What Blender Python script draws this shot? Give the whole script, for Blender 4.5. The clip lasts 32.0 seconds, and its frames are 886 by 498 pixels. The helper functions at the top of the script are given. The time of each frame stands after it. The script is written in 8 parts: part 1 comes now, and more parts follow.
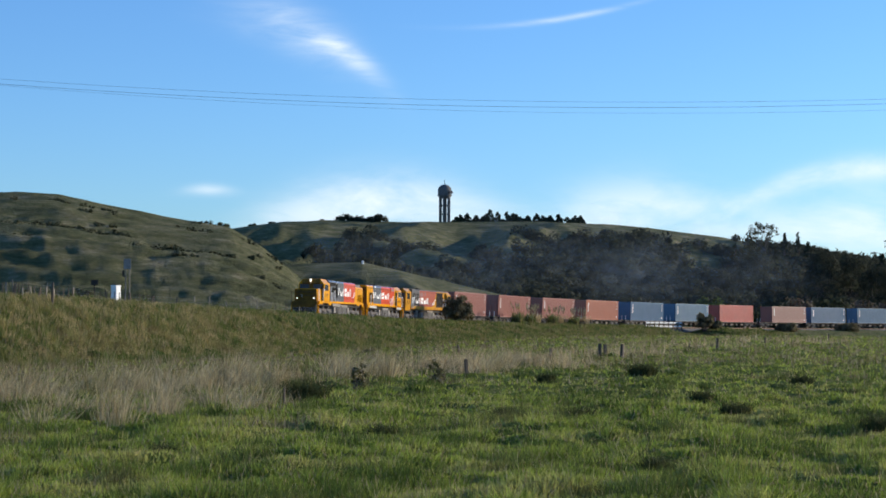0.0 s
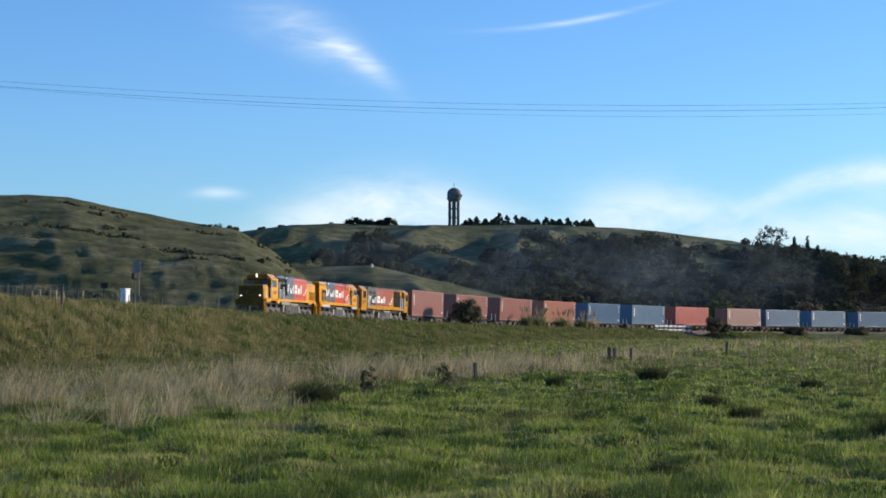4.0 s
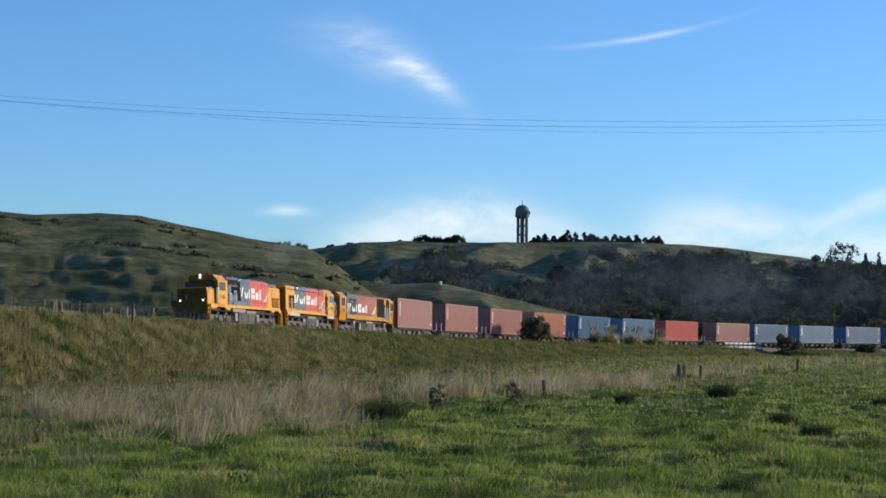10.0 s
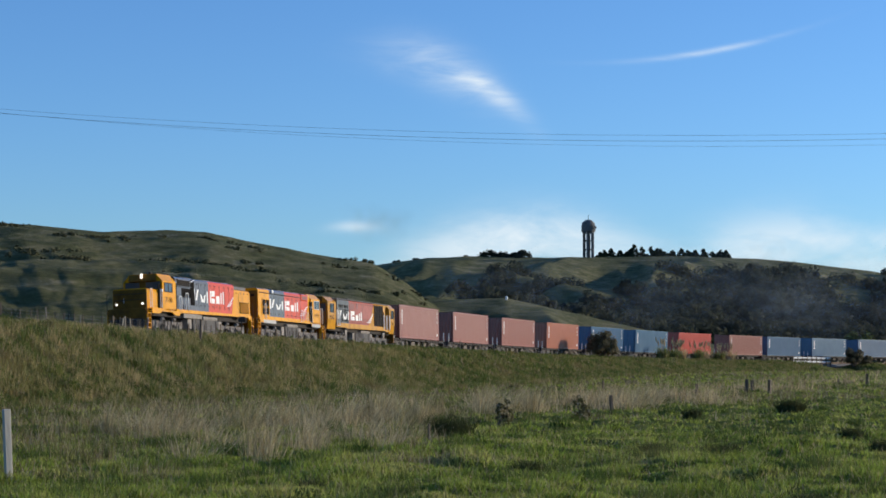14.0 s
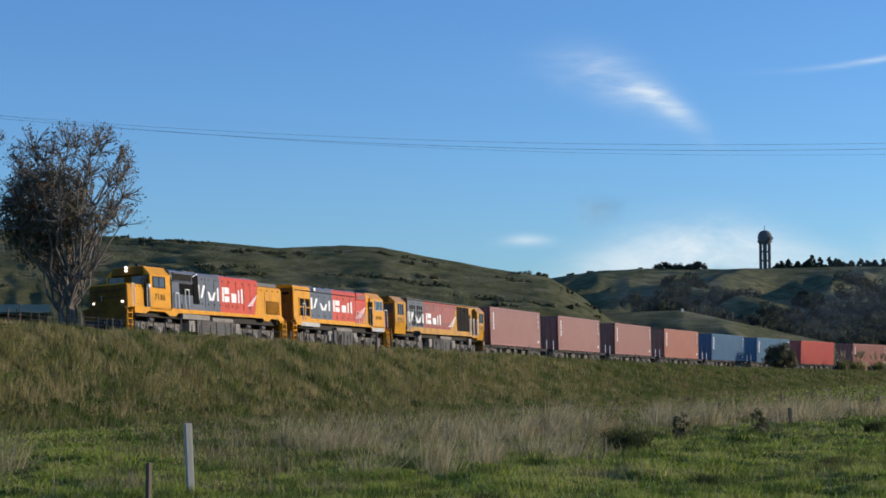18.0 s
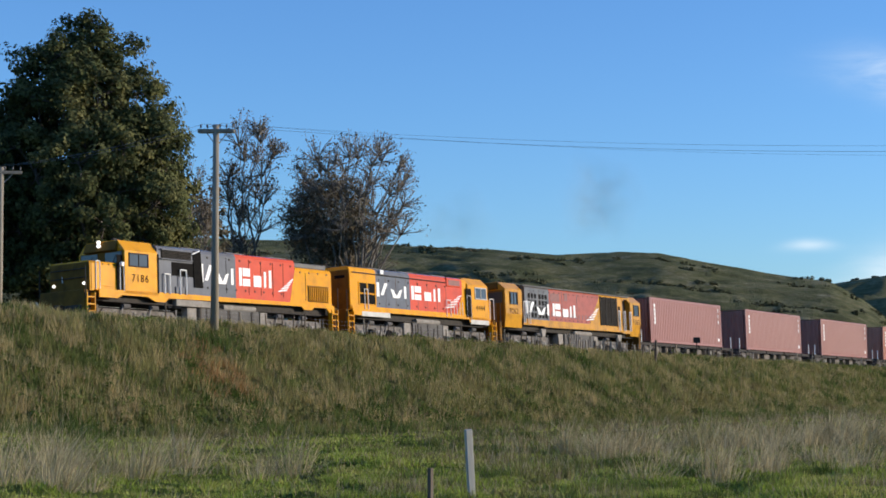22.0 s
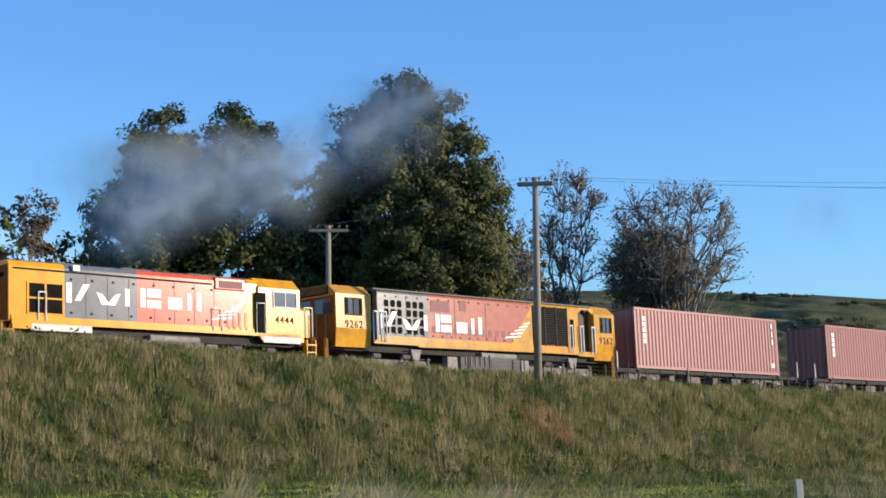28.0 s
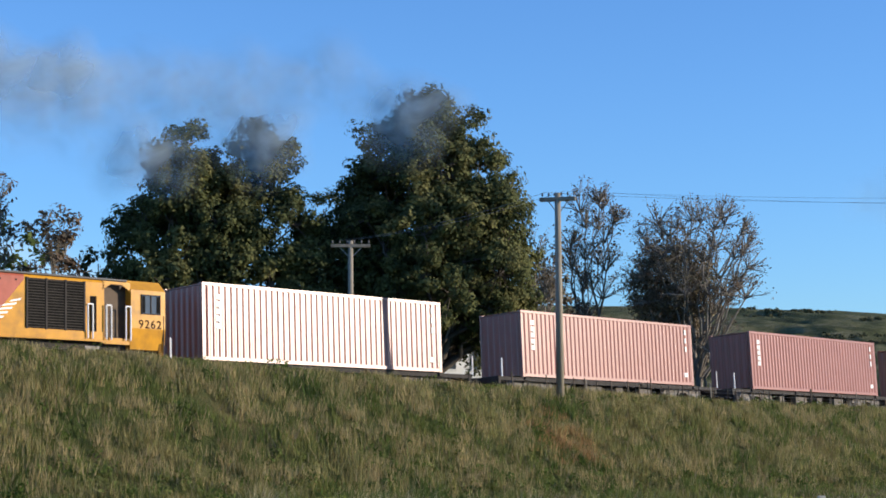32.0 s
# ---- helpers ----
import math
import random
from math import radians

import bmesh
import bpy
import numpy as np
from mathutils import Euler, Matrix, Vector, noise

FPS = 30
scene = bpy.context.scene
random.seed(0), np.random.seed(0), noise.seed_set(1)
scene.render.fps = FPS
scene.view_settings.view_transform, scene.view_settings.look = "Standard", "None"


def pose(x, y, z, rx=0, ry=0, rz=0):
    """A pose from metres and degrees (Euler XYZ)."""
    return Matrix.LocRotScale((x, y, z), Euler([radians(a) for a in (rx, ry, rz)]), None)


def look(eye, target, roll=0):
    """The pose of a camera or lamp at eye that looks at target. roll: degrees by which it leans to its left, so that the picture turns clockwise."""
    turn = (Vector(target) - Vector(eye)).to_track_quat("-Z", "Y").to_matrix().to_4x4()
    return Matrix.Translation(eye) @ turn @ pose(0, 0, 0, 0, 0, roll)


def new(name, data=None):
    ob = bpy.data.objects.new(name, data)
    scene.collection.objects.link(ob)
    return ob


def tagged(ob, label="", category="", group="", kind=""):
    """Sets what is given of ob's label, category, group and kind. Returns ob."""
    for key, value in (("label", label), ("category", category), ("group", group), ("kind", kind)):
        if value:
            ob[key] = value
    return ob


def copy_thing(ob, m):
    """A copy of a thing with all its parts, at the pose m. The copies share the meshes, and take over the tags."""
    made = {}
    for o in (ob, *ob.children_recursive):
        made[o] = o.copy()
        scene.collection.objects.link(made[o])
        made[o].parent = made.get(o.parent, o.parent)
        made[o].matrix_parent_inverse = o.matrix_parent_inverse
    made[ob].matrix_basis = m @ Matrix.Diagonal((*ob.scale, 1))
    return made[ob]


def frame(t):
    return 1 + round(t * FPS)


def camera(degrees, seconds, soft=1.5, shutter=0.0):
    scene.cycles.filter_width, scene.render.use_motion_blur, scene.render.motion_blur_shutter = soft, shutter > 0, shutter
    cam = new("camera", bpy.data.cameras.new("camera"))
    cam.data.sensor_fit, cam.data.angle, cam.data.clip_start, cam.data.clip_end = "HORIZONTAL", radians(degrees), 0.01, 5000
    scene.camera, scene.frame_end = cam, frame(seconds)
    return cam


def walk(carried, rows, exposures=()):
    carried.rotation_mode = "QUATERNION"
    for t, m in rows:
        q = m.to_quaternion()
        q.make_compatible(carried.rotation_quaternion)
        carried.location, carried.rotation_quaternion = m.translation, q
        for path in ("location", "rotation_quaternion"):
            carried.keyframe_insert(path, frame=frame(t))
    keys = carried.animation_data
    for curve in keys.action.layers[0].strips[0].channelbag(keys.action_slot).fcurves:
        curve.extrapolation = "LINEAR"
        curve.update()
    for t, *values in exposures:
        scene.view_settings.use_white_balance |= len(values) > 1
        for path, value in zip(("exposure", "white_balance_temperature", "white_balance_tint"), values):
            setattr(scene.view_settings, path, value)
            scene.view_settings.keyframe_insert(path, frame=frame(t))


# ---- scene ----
cam = camera(27.0, 32.0, soft=1.7)
EYE = 1.75
# seconds, pitch, roll, yaw of the tripod head
ROWS = [
    (0, 2.52, -0.16, -0.01),
    (0.5, 2.57, -0.12, 0.04),
    (1, 2.57, -0.17, 0.01),
    (1.5, 2.57, -0.16, -0.04),
    (2, 2.57, -0.17, -0.01),
    (2.5, 2.57, -0.16, 0.05),
    (4.5, 2.63, -0.23, 0.41),
    (5, 2.62, -0.22, 0.59),
    (5.5, 2.66, -0.27, 0.76),
    (6, 2.73, -0.26, 0.88),
    (6.5, 2.76, -0.22, 1.03),
    (7, 2.77, -0.28, 1.12),
    (7.5, 2.81, -0.25, 1.26),
    (8, 2.86, -0.12, 1.45),
    (8.5, 3.01, -0.03, 1.68),
    (9, 3.03, -0.10, 1.91),
    (9.5, 3.08, -0.21, 2.27),
    (10, 3.15, -0.21, 2.40),
    (10.5, 3.25, -0.16, 2.61),
    (11, 3.28, -0.30, 2.86),
    (11.5, 3.36, -0.21, 2.99),
    (12, 3.42, -0.14, 3.20),
    (12.5, 3.50, -0.36, 3.54),
    (13, 3.60, -0.07, 3.79),
    (13.5, 3.61, -0.06, 4.09),
    (15.5, 3.79, 0.08, 5.86),
    (16, 3.88, 0.08, 6.46),
    (16.5, 3.94, 0.18, 7.29),
    (17, 4.05, 0.22, 8.04),
    (17.5, 4.10, 0.27, 8.89),
    (18, 4.04, 0.16, 9.88),
    (18.5, 4.02, 0.07, 10.79),
    (19, 4.05, 0.04, 11.77),
    (19.5, 4.02, 0.03, 12.84),
    (20, 3.97, 0.19, 14.03),
    (20.5, 4.03, 0.18, 15.20),
    (21, 4.13, 0.02, 16.14),
    (21.5, 4.15, 0.02, 17.27),
    (22, 4.26, 0.00, 18.51),
    (22.5, 4.45, 0.19, 19.87),
    (23, 4.68, 0.34, 21.55),
    (23.5, 4.83, 0.33, 23.08),
    (24, 4.92, 0.44, 24.65),
    (24.5, 4.95, 0.48, 26.01),
    (25, 5.21, 0.47, 26.98),
    (25.5, 5.32, 0.39, 27.50),
    (27.5, 5.67, 0.47, 28.29),
    (28, 5.87, 0.52, 28.53),
    (28.5, 6.04, 0.54, 28.67),
    (29, 6.08, 0.57, 28.73),
    (29.5, 6.21, 0.57, 28.92),
    (30, 6.25, 0.46, 28.96),
    (30.5, 6.28, 0.35, 28.98),
    (31, 6.33, 0.45, 29.10),
    (31.5, 6.35, 0.44, 29.09),
    (32, 6.35, 0.40, 29.21),
]
walk(cam, [(t, pose(0, 0, EYE, 90 + p, r, y)) for t, p, r, y in ROWS], exposures=[(0, 0.18), (9, 0.09), (13, 0.0), (16, -0.09), (20, -0.09), (22, 0.15), (24, 0.3), (28, 0.38), (32, 0.36)])

# ---- sky, sun ----
SUN_AZ, SUN_EL = 66.2, 12.0


def sky():
    w = bpy.data.worlds.new("sky")
    scene.world = w
    w.use_nodes = True
    n, l = w.node_tree.nodes, w.node_tree.links
    n.clear()

    def math_node(op, a, b=None, clamp=False):
        m = n.new("ShaderNodeMath")
        m.operation, m.use_clamp = op, clamp
        for i, v in enumerate((a, b)):
            if v is None:
                continue
            if isinstance(v, (int, float)):
                m.inputs[i].default_value = v
            else:
                l.new(v, m.inputs[i])
        return m.outputs[0]

    tex = n.new("ShaderNodeTexSky")
    tex.sky_type, tex.sun_disc = "NISHITA", False
    tex.sun_elevation, tex.sun_rotation = radians(SUN_EL), radians(SUN_AZ)
    tex.air_density, tex.dust_density, tex.ozone_density, tex.altitude = 1.0, 0.2, 3.5, 50
    geo = n.new("ShaderNodeTexCoord")
    sep = n.new("ShaderNodeSeparateXYZ")
    l.new(geo.outputs["Generated"], sep.inputs[0])
    az = math_node("MULTIPLY", math_node("ARCTAN2", sep.outputs[0], sep.outputs[1]), 57.2958)
    el = math_node("MULTIPLY", math_node("ARCSINE", sep.outputs[2]), 57.2958)
    flat = n.new("ShaderNodeCombineXYZ")
    l.new(az, flat.inputs[0])
    l.new(el, flat.inputs[1])

    def noise_of(scale, detail, sx, sy, turn, dist=0.0):
        mp = n.new("ShaderNodeMapping")
        mp.inputs["Scale"].default_value = (sx, sy, 1)
        mp.inputs["Rotation"].default_value = (0, 0, radians(turn))
        l.new(flat.outputs[0], mp.inputs[0])
        t = n.new("ShaderNodeTexNoise")
        t.inputs["Scale"].default_value, t.inputs["Detail"].default_value = scale, detail
        t.inputs["Roughness"].default_value, t.inputs["Distortion"].default_value = 0.6, dist
        l.new(mp.outputs[0], t.inputs["Vector"])
        return t.outputs["Fac"]

    def streak(ca, ce, turn, la, lb, wisp, low, high, power, bend=0.06):
        """A cloud round (ca, ce) degrees, la by lb degrees, its long axis turned by turn degrees."""
        a, e = math_node("SUBTRACT", az, ca), math_node("SUBTRACT", el, ce)
        c, s = math.cos(radians(turn)), math.sin(radians(turn))
        u = math_node("ADD", math_node("MULTIPLY", a, c), math_node("MULTIPLY", e, s))
        v = math_node("SUBTRACT", math_node("MULTIPLY", e, c), math_node("MULTIPLY", a, s))
        # a slight bend
        v = math_node("ADD", v, math_node("MULTIPLY", math_node("MULTIPLY", u, u), bend))
        r = math_node("ADD", math_node("POWER", math_node("ABSOLUTE", math_node("DIVIDE", u, la)), 2.0),
                      math_node("POWER", math_node("ABSOLUTE", math_node("DIVIDE", v, lb)), 2.0))
        g = math_node("EXPONENT", math_node("MULTIPLY", r, -1.0))
        w_ = n.new("ShaderNodeMapRange")
        l.new(wisp, w_.inputs[0])
        w_.inputs[1].default_value, w_.inputs[2].default_value = low, high
        return math_node("MULTIPLY", math_node("MULTIPLY", g, w_.outputs[0]), power)

    fine = noise_of(1.0, 8, 0.35, 1.6, 28, 0.6)
    soft = noise_of(0.55, 6, 0.5, 1.3, 0, 0.3)
    parts = [streak(-4.6, 9.3, -22, 1.7, 0.62, fine, 0.2, 0.75, 0.62), streak(-3.1, 8.6, -32, 1.3, 0.30, fine, 0.2, 0.7, 0.8),
             streak(3.55, 9.6, 8, 2.4, 0.085, fine, 0.2, 0.7, 0.5, -0.02),
             streak(-2.0, 3.9, 2, 5.0, 0.85, soft, 0.27, 0.58, 0.85), streak(6.0, 3.7, 2, 4.0, 0.9, soft, 0.3, 0.6, 0.7),
             streak(12.5, 4.9, 5, 4.5, 0.35, soft, 0.2, 0.6, 0.7), streak(13.0, 3.2, 0, 4.5, 1.0, soft, 0.3, 0.6, 0.7),
             streak(-7.3, 4.3, 0, 0.7, 0.16, soft, 0.2, 0.6, 0.55), streak(-42.0, 5.5, -10, 3.0, 0.8, soft, 0.3, 0.6, 0.6),
             streak(60, 8, 5, 20, 2, soft, 0.3, 0.6, 0.5), streak(-120, 14, 5, 25, 3, soft, 0.3, 0.6, 0.5)]
    total = parts[0]
    for q in parts[1:]:
        total = math_node("ADD", total, q)
    total = math_node("MINIMUM", total, 0.9)
    mix = n.new("ShaderNodeMix")
    mix.data_type = "RGBA"
    l.new(total, mix.inputs[0])
    tint = n.new("ShaderNodeMix")
    tint.data_type, tint.blend_type = "RGBA", "MULTIPLY"
    tint.inputs[0].default_value = 1.0
    l.new(tex.outputs[0], tint.inputs[6])
    tint.inputs[7].default_value = SKY_TINT
    l.new(tint.outputs[2], mix.inputs[6])
    mix.inputs[7].default_value = CLOUD
    bg = n.new("ShaderNodeBackground")
    bg.inputs[1].default_value = SKY
    l.new(mix.outputs[2], bg.inputs[0])
    out = n.new("ShaderNodeOutputWorld")
    l.new(bg.outputs[0], out.inputs[0])


SKY, SKY_TINT, CLOUD = 0.148, (0.72, 0.98, 1.345, 1), (5.8, 6.4, 6.8, 1)
sky()
sun = new("sun", bpy.data.lights.new("sun", "SUN"))
sun.data.energy, sun.data.angle, sun.data.color = 4.4, radians(0.6), (1.0, 0.87, 0.70)
sun.matrix_world = look((math.sin(radians(SUN_AZ)) * 300, math.cos(radians(SUN_AZ)) * 300, math.tan(radians(SUN_EL)) * 300), (0, 0, 0))


# ---- materials ----
def material(name, colors, scale=3.0, rough=0.7, metal=0.0, bump=0.0, detail=6, stains=0.0, stain=(0.05, 0.04, 0.03), stain_scale=0.6, spread=0.25, bump_scale=None, coat=0.0, per="", stretch=(1, 1, 1), spec=0.5, vary=(0.62, 1.35)):
    """A surface of two or three colours mixed by noise at two scales, with relief and stains."""
    m = bpy.data.materials.new(name)
    m.use_nodes = True
    n, l = m.node_tree.nodes, m.node_tree.links
    b = n["Principled BSDF"]
    tc = n.new("ShaderNodeTexCoord")
    mp = n.new("ShaderNodeMapping")
    mp.inputs["Scale"].default_value = stretch
    l.new(tc.outputs["Object"], mp.inputs[0])
    t = n.new("ShaderNodeTexNoise")
    t.inputs["Scale"].default_value, t.inputs["Detail"].default_value, t.inputs["Roughness"].default_value = scale, detail, 0.62
    l.new(mp.outputs[0], t.inputs["Vector"])
    ramp = n.new("ShaderNodeValToRGB")
    ramp.color_ramp.elements[0].position, ramp.color_ramp.elements[1].position = 0.5 - spread, 0.5 + spread
    ramp.color_ramp.elements[0].color, ramp.color_ramp.elements[1].color = (*colors[0], 1), (*colors[-1], 1)
    if len(colors) > 2:
        ramp.color_ramp.elements.new(0.5).color = (*colors[1], 1)
    l.new(t.outputs["Fac"], ramp.inputs[0])
    col = ramp.outputs[0]
    if stains:
        t2 = n.new("ShaderNodeTexNoise")
        t2.inputs["Scale"].default_value, t2.inputs["Detail"].default_value = stain_scale, 8
        l.new(mp.outputs[0], t2.inputs["Vector"])
        r2 = n.new("ShaderNodeMapRange")
        r2.inputs[1].default_value, r2.inputs[2].default_value, r2.inputs[4].default_value = 0.48, 0.72, stains
        l.new(t2.outputs["Fac"], r2.inputs[0])
        mx = n.new("ShaderNodeMix")
        mx.data_type = "RGBA"
        mx.inputs[7].default_value = (*stain, 1)
        l.new(r2.outputs[0], mx.inputs[0])
        l.new(col, mx.inputs[6])
        col = mx.outputs[2]
    if per:
        src = n.new("ShaderNodeObjectInfo") if per == "object" else n.new("ShaderNodeNewGeometry")
        rnd = src.outputs["Random"] if per == "object" else src.outputs["Random Per Island"]
        hs = n.new("ShaderNodeHueSaturation")
        r3 = n.new("ShaderNodeMapRange")
        r3.inputs[3].default_value, r3.inputs[4].default_value = vary
        l.new(rnd, r3.inputs[0])
        l.new(r3.outputs[0], hs.inputs["Value"])
        l.new(col, hs.inputs["Color"])
        col = hs.outputs[0]
    l.new(col, b.inputs["Base Color"])
    b.inputs["Roughness"].default_value, b.inputs["Metallic"].default_value = rough, metal
    b.inputs["Specular IOR Level"].default_value = spec
    if coat:
        b.inputs["Coat Weight"].default_value, b.inputs["Coat Roughness"].default_value = coat, 0.2
    if bump:
        bn = n.new("ShaderNodeBump")
        bn.inputs["Strength"].default_value, bn.inputs["Distance"].default_value = bump, 0.05
        t4 = n.new("ShaderNodeTexNoise")
        t4.inputs["Scale"].default_value, t4.inputs["Detail"].default_value = bump_scale or scale * 3, 5
        l.new(mp.outputs[0], t4.inputs["Vector"])
        l.new(t4.outputs["Fac"], bn.inputs["Height"])
        l.new(bn.outputs[0], b.inputs["Normal"])
    return m


def leaf_material(name, colors, rough=0.75, through_=0.25, vary=(0.62, 1.35), dead=None, share=0.25):
    """Leaves and grass: colour by clump and by leaf, with some light let through."""
    m = material(name, colors, scale=0.4, rough=rough, per="island", spread=0.13, vary=vary)
    n, l = m.node_tree.nodes, m.node_tree.links
    b = n["Principled BSDF"]
    b.inputs["Specular IOR Level"].default_value = 0.12
    if dead:
        # some blades are dead and straw-coloured
        geo = n.new("ShaderNodeNewGeometry")
        sw = n.new("ShaderNodeMapRange")
        sw.inputs[1].default_value, sw.inputs[2].default_value = 1 - share - 0.02, 1 - share + 0.02
        scr = n.new("ShaderNodeMath")
        scr.operation = "FRACT"
        mul = n.new("ShaderNodeMath")
        mul.operation, mul.inputs[1].default_value = "MULTIPLY", 37.7
        l.new(geo.outputs["Random Per Island"], mul.inputs[0])
        l.new(mul.outputs[0], scr.inputs[0])
        l.new(scr.outputs[0], sw.inputs[0])
        dm = n.new("ShaderNodeMix")
        dm.data_type = "RGBA"
        dm.inputs[7].default_value = (*dead, 1)
        l.new(sw.outputs[0], dm.inputs[0])
        l.new(b.inputs["Base Color"].links[0].from_socket, dm.inputs[6])
        l.new(dm.outputs[2], b.inputs["Base Color"])
    tr = n.new("ShaderNodeBsdfTranslucent")
    l.new(b.inputs["Base Color"].links[0].from_socket, tr.inputs[0])
    mx = n.new("ShaderNodeMixShader")
    mx.inputs[0].default_value = through_
    l.new(b.outputs[0], mx.inputs[1])
    l.new(tr.outputs[0], mx.inputs[2])
    l.new(mx.outputs[0], n["Material Output"].inputs[0])
    return m


